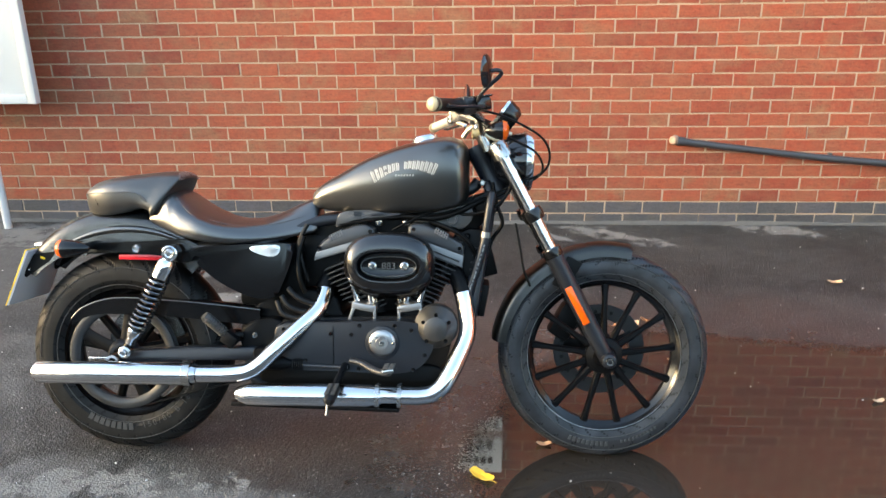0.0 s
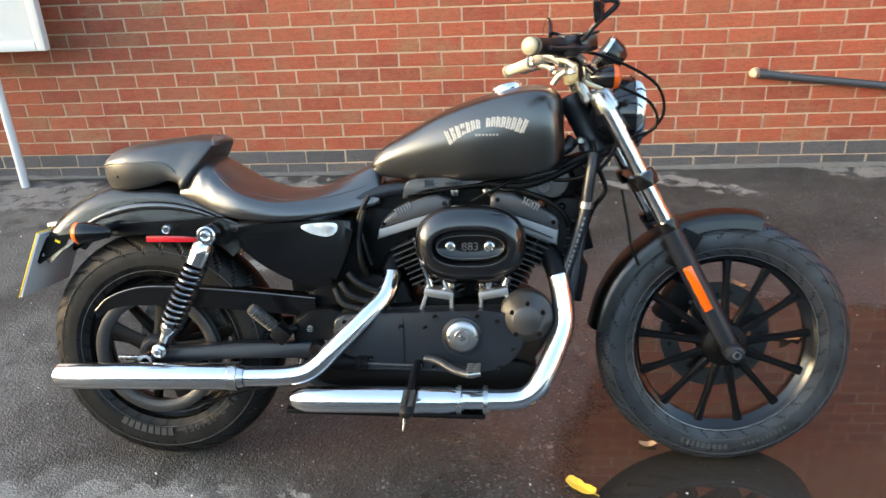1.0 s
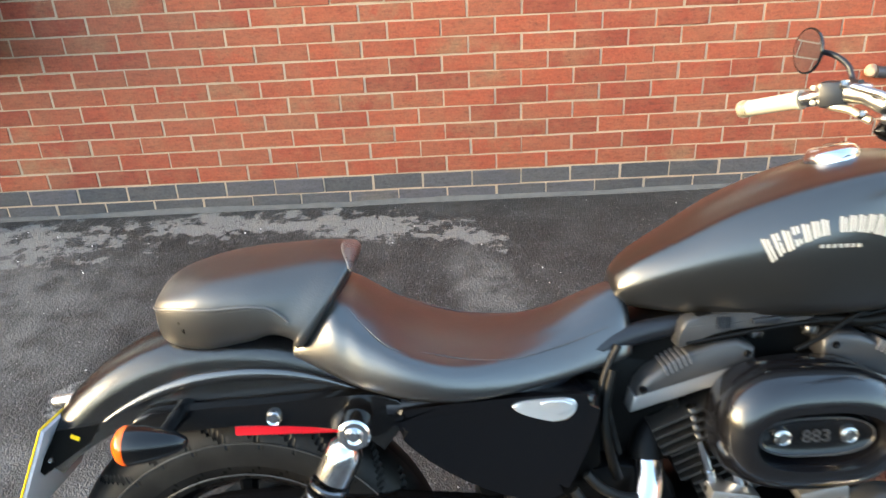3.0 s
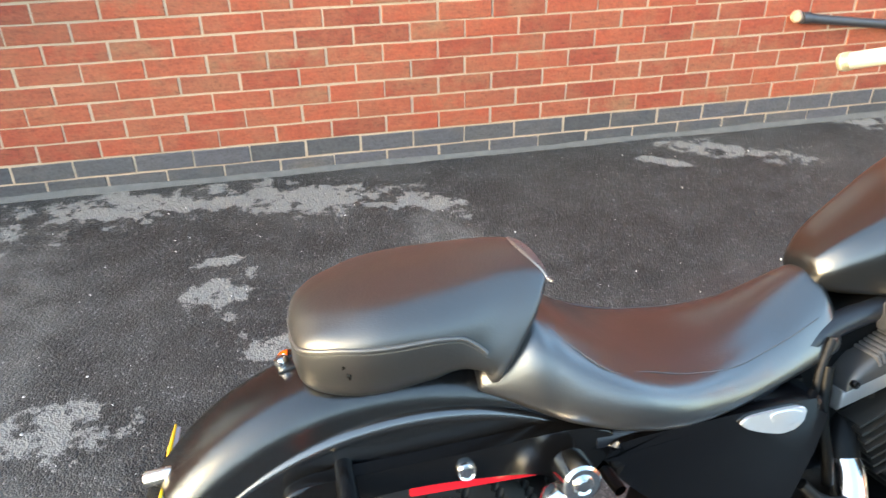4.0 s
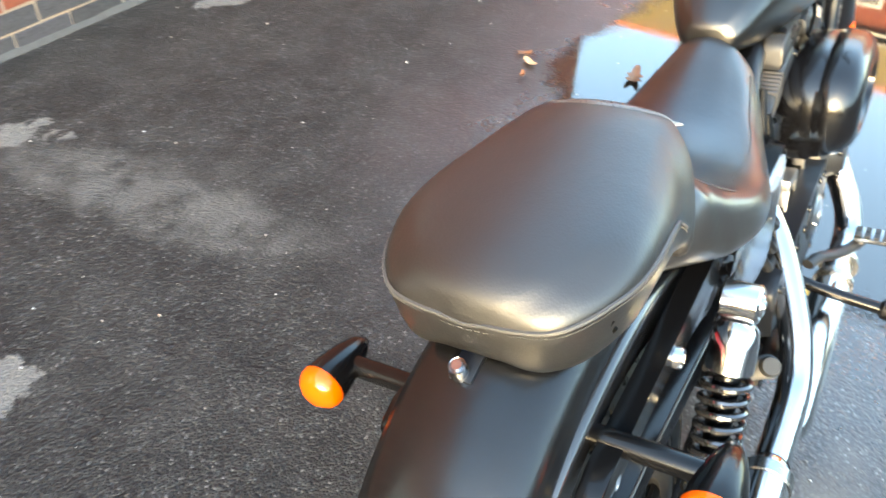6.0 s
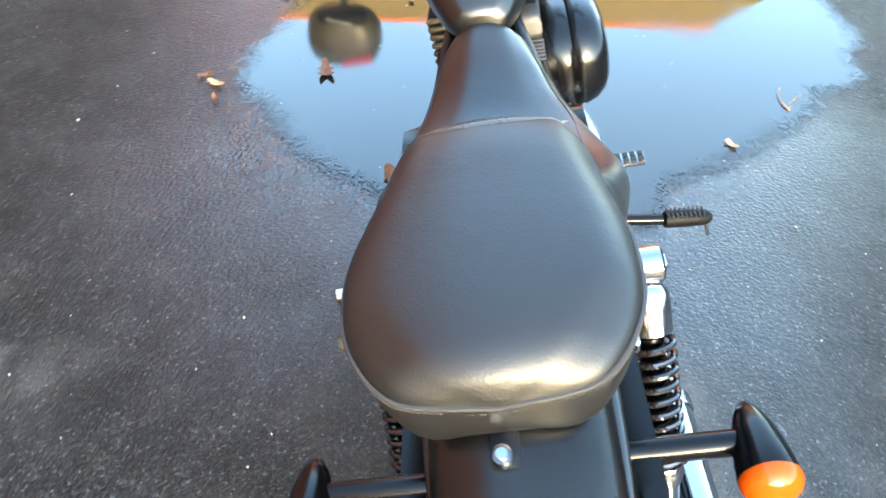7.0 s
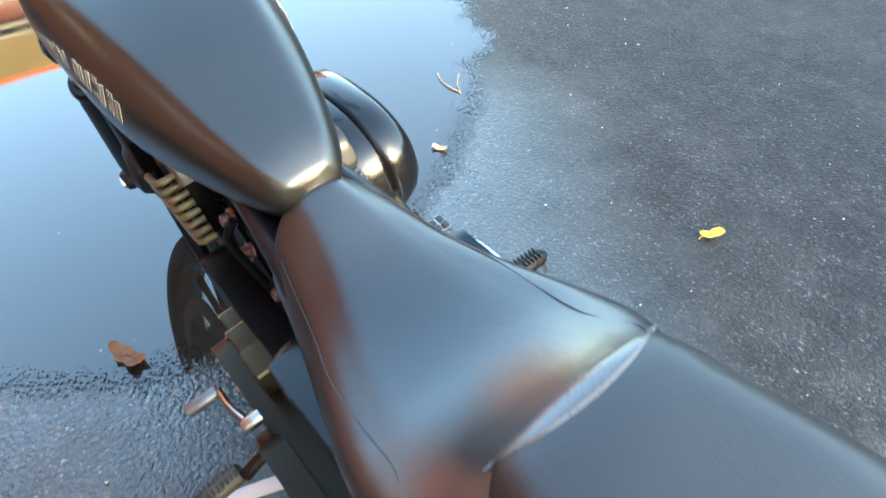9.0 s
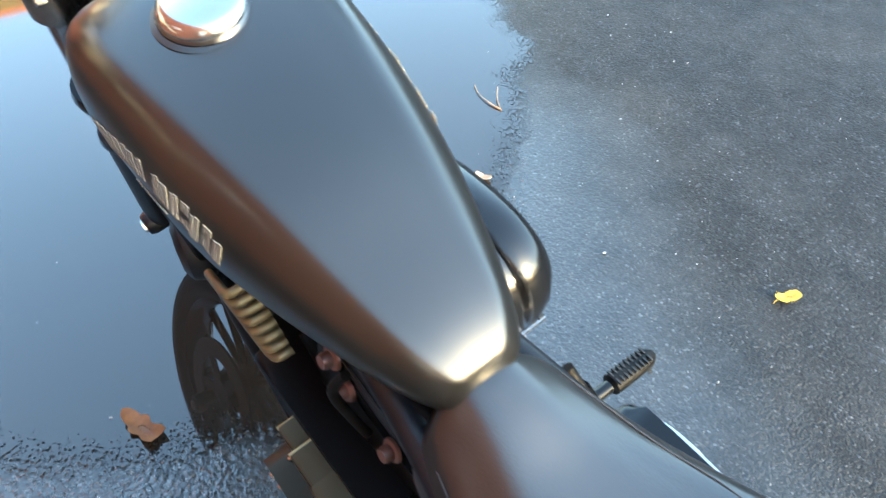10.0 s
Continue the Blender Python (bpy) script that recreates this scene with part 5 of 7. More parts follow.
def packed_parts():
    """Looms, brackets and shade-filling dark blocks packed between tank, engine and frame."""
    # Black block added to fill the gap under the tank with shade.
    tray = part("under_tank_fill", prism(B(), rounded([(0.56, 0.705), (0.58, 0.752), (0.70, 0.770), (0.95, 0.772), (1.03, 0.80), (1.06, 0.76), (1.0, 0.715), (0.86, 0.700), (0.70, 0.690)], 4), -0.05, 0.05, 0.01), DARK_PLASTIC, bike, "black fill block darkening the gap under the tank")
    part("tray_lip", prism(B(), rounded([(0.648, 0.728), (0.650, 0.745), (0.660, 0.770), (0.70, 0.778), (0.78, 0.779), (0.84, 0.776), (0.852, 0.768), (0.80, 0.760), (0.74, 0.755), (0.70, 0.748), (0.67, 0.735)], 3), -0.06, -0.092, 0.004), ROCKER, tray, "grey moulded tray edge")
    for k in range(4):
        part("tray_rib", box(B(), (0.705 + k * 0.006, -0.093, 0.766), (0.002, 0.004, 0.018), (0, 0, 0)), BLACK_SATIN, tray)
    part("tray_clip", box(B(), (0.775, -0.094, 0.768), (0.04, 0.012, 0.008), (0, -4, 0), 0.002), BLACK_SATIN, tray)
    part("gearbox_casing", prism(B(), rounded([(0.345, 0.34), (0.35, 0.44), (0.42, 0.50), (0.60, 0.53), (0.66, 0.46), (0.62, 0.30), (0.42, 0.28)], 4), -0.075, 0.08, 0.012), BLACK_CAST, bike, "black gearbox casing")
    # Two more dark blocks, added as shade behind and between the cylinders.
    part("rear_fill_block", box(B(), (0.60, 0.0, 0.62), (0.16, 0.1, 0.17), (0, 0, 0), 0.02), DARK_PLASTIC, bike)
    part("vee_fill_block", prism(B(), [(0.74, 0.46), (0.70, 0.70), (0.94, 0.70), (0.90, 0.46)], -0.045, 0.045, 0.008), DARK_PLASTIC, bike, "dark fill block standing in for shade between the cylinders")
    reg = part("front_bracket", prism(B(), rounded([(1.0, 0.69), (1.06, 0.72), (1.10, 0.70), (1.085, 0.58), (1.07, 0.47), (1.04, 0.46), (1.03, 0.56)], 4), -0.055, 0.055, 0.008), BLACK_CAST, bike, "black bracket behind the down tubes")
    for k in range(7):
        part("cooling_rib", box(B(), (1.078 - k * 0.004, 0.0, 0.66 - k * 0.022), (0.03, 0.13, 0.005), (0, 8, 0), 0.001), BLACK_SATIN, reg)
    hb = part("horn", lathe(B(), [(0, 0.02), (0.03, 0.018), (0.045, 0.01), (0.05, -0.004), (0.048, -0.02), (0.02, -0.035), (0, -0.035)], (1.075, 0.105, 0.60), (0.2, 1, 0.1), 30), BLACK_SATIN, bike, "round black horn")
    part("horn_bracket", box(B(), (1.075, 0.085, 0.625), (0.1, 0.05, 0.15), (0, -14, 0), 0.008), BLACK_CAST, hb)
    for k, pts in enumerate((
        [(0.80, -0.07, 0.755), (0.86, -0.08, 0.76), (0.90, -0.082, 0.757), (0.95, -0.08, 0.755), (1.02, -0.07, 0.775), (1.11, -0.06, 0.82)],
        [(0.93, -0.075, 0.745), (1.0, -0.085, 0.72), (1.05, -0.08, 0.68), (1.075, -0.07, 0.62), (1.07, -0.09, 0.54), (1.04, -0.1, 0.47)],
        [(1.12, -0.05, 0.86), (1.13, -0.075, 0.80), (1.15, -0.07, 0.74), (1.12, -0.065, 0.69), (1.10, -0.07, 0.63)],
        [(0.55, -0.095, 0.70), (0.535, -0.11, 0.64), (0.54, -0.12, 0.58), (0.555, -0.11, 0.53)],
        [(1.16, -0.04, 0.93), (1.175, -0.07, 0.86), (1.14, -0.09, 0.80), (1.08, -0.075, 0.77), (1.0, -0.06, 0.765)],
    )):
        part("wiring_loom", tube(B(), spline(pts, 8), (0.009, 0.0065, 0.006, 0.008, 0.005)[k], 10), DARK_PLASTIC, bike, "black sleeved wiring loom")
    for u, v, w in ((1.0, -0.06, 0.755), (1.045, -0.062, 0.70), (1.10, -0.058, 0.80), (0.985, -0.05, 0.72)):
        part("bracket_bolt", bolt(B(), (u, v, w), (0, -1, 0), 0.009, 0.01), BLACK_GLOSS, reg)
    gp = part("gusset_plate", prism(B(), rounded([(0.885, 0.742), (0.93, 0.772), (0.975, 0.786), (1.037, 0.798), (1.062, 0.775), (1.055, 0.745), (1.030, 0.722), (1.0, 0.728), (0.95, 0.742)], 3), -0.058, -0.068, 0.002), CAST_SHADE, bike, "dull grey gusset plate")
    part("plate_boss", lathe(B(), [(0.0, 0.004), (0.009, 0.004), (0.0095, 0.007), (0.015, 0.007), (0.017, 0.0), (0, 0)], (1.0, -0.068, 0.752), (0, -1, 0), 20), ROCKER, gp)
    for u, w in ((0.94, 0.762), (0.955, 0.757), (1.04, 0.782)):
        part("plate_bolt", bolt(B(), (u, -0.068, w), (0, -1, 0), 0.005, 0.004), BLACK_GLOSS, gp)
    run = spline([(1.118, -0.085, 0.83), (1.112, -0.10, 0.795), (1.104, -0.102, 0.74), (1.098, -0.10, 0.69), (1.075, -0.10, 0.61), (1.052, -0.10, 0.54), (1.046, -0.10, 0.50)], 6)
    sl = part("sleeved_hose", tube(B(), run, [0.0125 + 0.0015 * (k > 16) for k in range(len(run))], 14), BLACK_SATIN, bike, "black sleeved hose with pale printing")
    part("hose_clamp", tube(B(), (run[15], run[16], run[17]), 0.0165, 16), ALLOY, sl, "bright hose clamp")
    for k in range(19, 32):
        q, t = run[k], (run[k + 1] - run[k]).normalized()
        part("printing_bar", box(B(), tuple(q + t * 0.003 + Vector((0.001, -0.0137, 0))), (0.0045, 0.0016, 0.005 + 0.003 * (k % 3)), (0, math.degrees(math.atan2(-t.x, -t.z)), 0)), LIFTER, sl)
    part("steering_lug", box(B(), (1.10, -0.03, 0.80), (0.07, 0.07, 0.06), (0, -25, 0), 0.012), BLACK_CAST, bike)


def far_side():
    """Castings and brackets that show past the seat on the far side."""
    pl = part("side_bracket", prism(B(), rounded([(0.775, 0.672), (0.80, 0.640), (0.872, 0.452), (0.84, 0.425), (0.70, 0.475), (0.62, 0.525), (0.60, 0.565), (0.66, 0.585), (0.73, 0.605), (0.76, 0.65)], 4), 0.054, 0.062, 0.003), DARK_PLASTIC, bike, "dark angled engine bracket")
    part("bracket_web", prism(B(), rounded([(0.60, 0.50), (0.61, 0.66), (0.70, 0.72), (0.78, 0.70), (0.84, 0.46)], 4), 0.045, 0.052, 0.003), BLACK_CAST, pl)
    for u, w in ((0.75, 0.677), (0.746, 0.613), (0.664, 0.595)):
        part("bracket_bolt", lathe(B(), [(0, 0.016), (0.008, 0.016), (0.0095, 0.012), (0.0095, 0.005), (0.014, 0.004), (0.015, 0), (0, 0)], (u, 0.062, w), (0, 1, 0.35), 18), PINK_BOLT, pl, "tarnished bolt with washer")
    part("breather_hose", tube(B(), spline([(0.70, 0.07, 0.715), (0.715, 0.085, 0.68), (0.712, 0.08, 0.63), (0.70, 0.072, 0.59)], 6), 0.006, 10), RUBBER, pl)
    hc = part("horn_cover", box(B(), (0.866, 0.115, 0.374), (0.05, 0.055, 0.05), (0, -4, 0), 0.006), OLIVE, bike, "drab metal housing")
    part("housing_lug", box(B(), (0.81, 0.12, 0.384), (0.056, 0.06, 0.055), (0, -8, 0), 0.006), OLIVE, hc)
    part("housing_lug", box(B(), (0.745, 0.122, 0.394), (0.062, 0.062, 0.06), (0, -6, 0), 0.006), OLIVE, hc)
    for u, v0, v1, w in ((0.889, 0.093, 0.143, 0.396), (0.836, 0.092, 0.150, 0.409), (0.712, 0.094, 0.15, 0.421)):
        part("step_edge", tube(B(), ((u, v0, w), (u, v1, w)), 0.0028, 8), GOLD_EDGE, hc, "golden casting edge")
    for u in (0.835, 0.77):
        part("housing_bolt", bolt(B(), (u + 0.004, 0.148, 0.392), (0, 0.4, 0.9), 0.005, 0.008), STEEL, hc)


def exhaust():
    r = 0.0215
    up = spline([(0.609, -0.066, 0.540), (0.607, -0.085, 0.515), (0.592, -0.112, 0.477), (0.545, -0.146, 0.432), (0.475, -0.184, 0.368), (0.432, -0.198, 0.328), (0.395, -0.203, 0.308), (0.34, -0.204, 0.301), (0.25, -0.204, 0.299)], 8)
    p = part("upper_exhaust_pipe", tube(B(), up, r + 0.004, 22), CHROME, bike, "bent chrome rear-cylinder exhaust")
    bm = B()
    lathe(bm, [(0.0, -0.47), (0.026, -0.47), (0.030, -0.478), (0.033, -0.47), (0.034, -0.30), (0.034, -0.03), (0.030, 0.0), (0.026, 0.012), (0.0, 0.012)], (0.235, -0.203, 0.299), (1, 0, 0.0), 36)
    mf = part("upper_silencer", bm, CHROME, p, "straight chrome silencer")
    part("silencer_band", lathe(B(), [(0.0345, -0.012), (0.0365, -0.01), (0.0365, 0.01), (0.0345, 0.012)], (0.22, -0.203, 0.299), (1, 0, 0), 36, True), STEEL, mf)
    part("silencer_strap", box(B(), (0.06, -0.165, 0.27), (0.32, 0.02, 0.03), (0, 0, 0), 0.005), BLACK_CAST, mf)
    low = spline([(1.030, -0.098, 0.538), (1.036, -0.106, 0.515), (1.045, -0.118, 0.46), (1.046, -0.132, 0.412), (1.026, -0.158, 0.36), (0.994, -0.19, 0.30), (0.968, -0.202, 0.264), (0.93, -0.205, 0.245), (0.86, -0.205, 0.242), (0.79, -0.205, 0.242)], 8)
    q = part("lower_exhaust_pipe", tube(B(), low, r + 0.005, 22), CHROME, bike, "bent chrome front-cylinder exhaust")
    bm = B()
    lathe(bm, [(0.0, -0.42), (0.02, -0.42), (0.027, -0.405), (0.033, -0.385), (0.034, -0.30), (0.034, -0.03), (0.030, 0.0), (0.027, 0.012), (0.0, 0.012)], (0.785, -0.205, 0.240), (1, 0, 0.0), 36)
    mf = part("lower_silencer", bm, CHROME, q, "chrome lower silencer")
    for u in (0.785, 0.85):
        part("clamp_band", lathe(B(), [(0.0275, -0.006), (0.0365, -0.006), (0.0365, 0.006), (0.0275, 0.006)], (u, -0.205, 0.241), (1, 0, 0), 30, True), STEEL, mf)
    part("heat_plate", box(B(), (0.60, -0.195, 0.207), (0.5, 0.05, 0.012), (0, 1.5, 0), 0.004), BLACK_CAST, mf)
    part("port_stub", tube(B(), spline([(0.68, -0.02, 0.61), (0.635, -0.04, 0.585), (0.612, -0.06, 0.556), (0.608, -0.07, 0.536)], 6), 0.0262, 18), BLACK_CAST, p, "blackened exhaust port stub")
    part("port_stub", tube(B(), spline([(0.955, -0.03, 0.61), (1.0, -0.062, 0.59), (1.022, -0.088, 0.56), (1.032, -0.101, 0.53)], 6), 0.0272, 18), BLACK_CAST, q, "blackened exhaust port stub")
    for o in ((0.655, -0.033, 0.597, -0.8, -0.45), (0.985, -0.05, 0.598, 0.8, -0.55)):
        part("port_flange", lathe(B(), [(0.02, 0.0), (0.036, 0.0), (0.036, 0.012), (0.02, 0.012)], o[:3], (o[3], o[4], -0.1), 24, True), STEEL, p if o[0] < 0.8 else q)


def front_end():
    top, low = Vector((1.139, 0, 0.951)), Vector((1.468, 0, 0.325))
    d = (low - top).normalized()
    for sgn in (-1, 1):
        o = Vector((0, sgn * 0.092, 0))
        f = part("fork_leg", steered(tube(B(), (top + o - d * 0.03, top + o + d * 0.36), 0.0195, 22)), CHROME, bike, "chrome fork leg in a black slider")
        part("slider", steered(lathe(B(), [(0.0195, 0.0), (0.027, 0.0), (0.029, 0.012), (0.0265, 0.03), (0.026, 0.30), (0.022, 0.36), (0.017, 0.39), (0, 0.392)], top + o + d * 0.335, d, 26)), BLACK_SATIN, f, "satin black fork slider")
        part("dust_seal", steered(lathe(B(), [(0.02, -0.012), (0.029, -0.01), (0.031, 0.006), (0.029, 0.016), (0.02, 0.016)], top + o + d * 0.335, d, 26)), BLACK_GLOSS, f)
        rf = top + o + d * 0.50 + Vector((-0.006, sgn * 0.024, -0.004))
        if sgn < 0:
            part("fork_reflector", steered(box(B(), tuple(rf + d * 0.01), (0.022, 0.01, 0.125), (0, -27.8, 0), 0.004)), ORANGE, f, "long orange fork reflector")
        ax = Vector((1.468, sgn * 0.112, 0.328))
        part("axle_lug", steered(lathe(B(), [(0, 0.012), (0.012, 0.012), (0.013, 0.016), (0.02, 0.014), (0.024, 0.004), (0.024, -0.03), (0, -0.03)], ax, (0, sgn, 0), 22)), BLACK_SATIN, f)
        part("axle_nut", steered(lathe(B(), [(0.006, 0.010), (0.007, 0.02), (0.012, 0.02), (0.013, 0.012), (0, 0.006)], ax, (0, sgn, 0), 6)), STEEL, f)
        part("lower_yoke_clamp", steered(lathe(B(), [(0.0195, -0.018), (0.031, -0.018), (0.034, 0.0), (0.031, 0.018), (0.0195, 0.018)], top + o + d * 0.21, d, 24)), BLACK_GLOSS, f)
        part("upper_yoke_clamp", steered(lathe(B(), [(0.0, -0.035), (0.022, -0.03), (0.028, -0.02), (0.029, 0.02), (0.0195, 0.02)], top + o, d, 24)), STEEL, f)
    part("fork_brace", steered(box(B(), tuple(top + d * 0.21), (0.05, 0.2, 0.032), (0, 28, 0), 0.008)), BLACK_GLOSS, bike)
    y = part("top_yoke", steered(box(B(), tuple(top + d * -0.005), (0.06, 0.23, 0.028), (0, 28, 0), 0.01)), STEEL, bike)
    for sgn in (-1, 1):
        part("riser", steered(tube(B(), ((1.105, sgn * 0.045, 0.955), (1.085, sgn * 0.045, 1.005)), 0.017, 16)), STEEL, y)
    # headlamp
    h = part("headlamp", steered(lathe(B(), [(0, -0.1134), (0.0339, -0.108), (0.06215, -0.0864), (0.08023, -0.0486), (0.08814, -0.0054), (0.08927, 0), (0.0791, 0), (0, -0.0324)], (1.222, 0, 0.925), (1, 0, -0.02), 40)), BLACK_SHINE, bike, "round black headlamp with chrome rim")
    part("lamp_rim", steered(lathe(B(), [(0.08136, 0.01296), (0.08814, 0.01296), (0.09379, 0.00324), (0.09379, -0.00864), (0.08927, -0.0108), (0.08136, 0)], (1.226, 0, 0.925), (1, 0, -0.02), 44, True)), CHROME, h)
    part("lens", steered(lathe(B(), [(0, 0.02376), (0.0339, 0.0216), (0.06215, 0.01512), (0.08249, 0.00432), (0.08249, -0.00216), (0, -0.00216)], (1.226, 0, 0.925), (1, 0, -0.02), 40)), GLASS, h)
    part("reflector_bowl", steered(lathe(B(), [(0, -0.054), (0.0452, -0.0378), (0.0791, -0.00324), (0.07458, -0.00324), (0.04068, -0.0324), (0, -0.04752)], (1.226, 0, 0.925), (1, 0, -0.02), 36)), CHROME, h)
    part("eyebrow_mount", steered(box(B(), (1.165, 0, 0.99), (0.12, 0.09, 0.012), (0, 10, 0), 0.004)), BLACK_CAST, h)
    # handlebar
    line = [(0.955, -0.308, 1.071), (0.99, -0.258, 1.074), (1.03, -0.2, 1.076), (1.075, -0.135, 1.05), (1.088, -0.075, 1.015), (1.088, 0, 1.006)]
    bar = spline(line + [(1.088, 0.075, 1.015), (1.075, 0.135, 1.05), (1.035, 0.2, 1.076), (0.985, 0.28, 1.065), (0.932, 0.37, 1.049)], 8)
    hb = part("handlebar", steered(tube(B(), bar, 0.0125, 16)), STEEL, bike, "wide polished handlebar")
    for sgn in (-1, 1):
        a, b = (Vector((0.945, -0.322, 1.071)), Vector((1.022, -0.212, 1.076))) if sgn < 0 else (Vector((0.925, 0.382, 1.047)), Vector((1.010, 0.238, 1.072)))
        fat = 1.08 if sgn < 0 else 0.95
        dd = (b - a).normalized()
        part("grip", steered(lathe(B(), [(r * fat, h) for r, h in ((0, 0.0), (0.014, 0.0), (0.0185, 0.004), (0.0185, 0.012), (0.0165, 0.015), (0.0165, 0.115), (0.0185, 0.12), (0.019, 0.13), (0, 0.13))], a, dd, 24)), RUBBER if sgn < 0 else GRIP_DARK, hb, "ribbed black grip")
        part("grip_end", steered(lathe(B(), [(r * fat, h) for r, h in ((0, -0.007), (0.012, -0.005), (0.017, -0.001), (0.0185, 0.006), (0.0185, 0.018), (0, 0.018))], a, dd, 24)), GRIP_END, hb, "pale metal grip end cap")
        sw = part("switch_housing", steered(box(B(), tuple(b + dd * 0.022), (0.05, 0.05, 0.048), (0, 0, sgn * -33 + 90), 0.012)), BLACK_SATIN, hb, "black switch housing with pale buttons")
        for k in range(3):
            for q in (0, 1):
                part("switch_button", steered(box(B(), tuple(b + dd * (0.01 + 0.014 * q) + Vector((-0.026, 0, -0.012 + 0.013 * k))), (0.008, 0.010, 0.009), (0, 0, sgn * 57 - 90), 0.002)), BRASS, sw)
        # brake or clutch lever
        part("lever", steered(tube(B(), spline([tuple(b + dd * 0.03 + Vector((0.045, 0, 0))), tuple(b + dd * -0.03 + Vector((0.062, 0, -0.004))), tuple(a + dd * 0.02 + Vector((0.05, 0, -0.006))), tuple(a + dd * 0.0 + Vector((0.042, -0.0, -0.004)))], 6), [0.009] * 8 + [0.007] * 11, 10, True, 0.6)), STEEL if sgn > 0 else BLACK_SATIN, hb, "lever blade")
        part("lever_mount", steered(box(B(), tuple(b + dd * 0.045 + Vector((0.028, 0, 0))), (0.04, 0.035, 0.03), (0, 0, sgn * 57), 0.008)), STEEL if sgn > 0 else BLACK_SATIN, hb)
        # mirror on its bent stem
        base = b + dd * 0.05 + Vector((0.02, 0, 0.015))
        head = Vector((1.088, -0.315, 1.157)) if sgn < 0 else Vector((1.043, 0.357, 1.154))
        if sgn < 0:
            stem = spline([tuple(base), (1.070, -0.255, 1.090), (1.085, -0.285, 1.112), (1.124, -0.298, 1.146), (1.127, -0.303, 1.157), (1.115, -0.309, 1.160), (1.098, -0.314, 1.157)], 6)
        else:
            stem = spline([tuple(base), (1.088, 0.275, 1.095), (1.086, 0.295, 1.125), (1.072, 0.328, 1.146), (1.052, 0.356, 1.153)], 6)
        mr = part("mirror", steered(tube(B(), stem, 0.0055, 10)), BLACK_SATIN, bike, "round black mirror on a bent stem")
        nrm = Vector((-0.985, -0.13, 0.08)) if sgn > 0 else Vector((-0.95, 0.29, 0.05))
        shape = [(0, -0.013), (0.022, -0.012), (0.038, -0.006), (0.044, 0.0), (0.044, 0.004), (0.041, 0.005), (0.041, 0.002), (0, 0.002)]
        part("mirror_shell", steered(lathe(B(), shape, head, nrm, 36)), BLACK_SHINE, mr)
        part("mirror_glass", steered(lathe(B(), [(0, 0.0045), (0.0405, 0.0045), (0.0405, 0.003), (0, 0.003)], head, nrm, 36)), MIRROR, mr)
    part("brake_reservoir", steered(box(B(), (1.075, -0.175, 1.083), (0.048, 0.055, 0.036), (0, -8, 30), 0.008)), BLACK_GLOSS, hb)
    part("brake_reservoir_lid", steered(box(B(), (1.075, -0.175, 1.104), (0.050, 0.059, 0.007), (0, -8, 30), 0.003)), BLACK_GLOSS, hb)
    sp = part("speedometer", steered(lathe(B(), [(0, -0.05), (0.03, -0.048), (0.042, -0.03), (0.046, 0.0), (0.046, 0.008), (0.042, 0.009), (0.042, 0.004), (0, 0.004)], (1.152, 0.0, 1.072), (-0.8, 0, 0.6), 32)), BLACK_GLOSS, bike, "small round speedometer")
    part("dial", steered(lathe(B(), [(0, 0.006), (0.0415, 0.006), (0.0415, 0.004), (0, 0.004)], (1.152, 0.0, 1.072), (-0.8, 0, 0.6), 32)), DARK_PLASTIC, sp)
    part("dial_bezel", steered(lathe(B(), [(0.041, 0.011), (0.047, 0.009), (0.047, 0.0), (0.041, 0.005)], (1.152, 0.0, 1.072), (-0.8, 0, 0.6), 32, True)), CHROME, sp)
    for k, (p, q, r) in enumerate((
        ((1.03, 0.19, 1.078), (1.065, 0.13, 1.055), 0.016), ((1.01, 0.21, 1.055), (1.05, 0.15, 1.03), 0.007), ((1.055, 0.12, 1.035), (1.085, 0.04, 1.02), 0.009),
        ((1.045, 0.10, 1.065), (1.09, 0.02, 1.035), 0.006), ((1.02, 0.16, 1.09), (1.075, 0.08, 1.05), 0.006), ((1.03, 0.05, 1.0), (1.06, 0.03, 1.03), 0.008),
    )):
        part("bar_fitting", steered(tube(B(), (p, Vector(p).lerp(Vector(q), 0.5) + Vector((0, 0, 0.006)), q), r, 10)), BRASS if k % 2 else ALLOY, hb, "cream-tinted bar fitting")
    for u, v, w in ((1.02, 0.185, 1.092), (1.05, 0.14, 1.072), (1.07, 0.10, 1.052), (1.04, 0.16, 1.04), (1.08, 0.06, 1.035)):
        part("fitting_bolt", steered(bolt(B(), (u, v, w), (-0.4, -0.8, 0.5), 0.008, 0.008)), STEEL, hb)
    cl = part("bar_clamp", steered(box(B(), (1.086, -0.004, 1.010), (0.062, 0.105, 0.028), (0, -6, 0), 0.01)), DRAB_CREAM, hb, "drab cream bar clamp")
    for sgn in (-1, 1):
        part("clamp_bolt", steered(bolt(B(), (1.07, sgn * 0.04, 1.028), (0, 0, 1), 0.008, 0.006)), STEEL, cl)
    for pts in ([(1.07, -0.07, 1.04), (1.085, -0.065, 1.02), (1.10, -0.06, 1.0), (1.14, -0.055, 0.985)], [(1.115, -0.07, 1.04), (1.122, -0.065, 1.026), (1.14, -0.06, 1.012), (1.175, -0.055, 1.005)]):
        part("brake_line", steered(tube(B(), spline(pts, 6), 0.0055, 10)), BRASS, hb, "cream-tinted brake line")
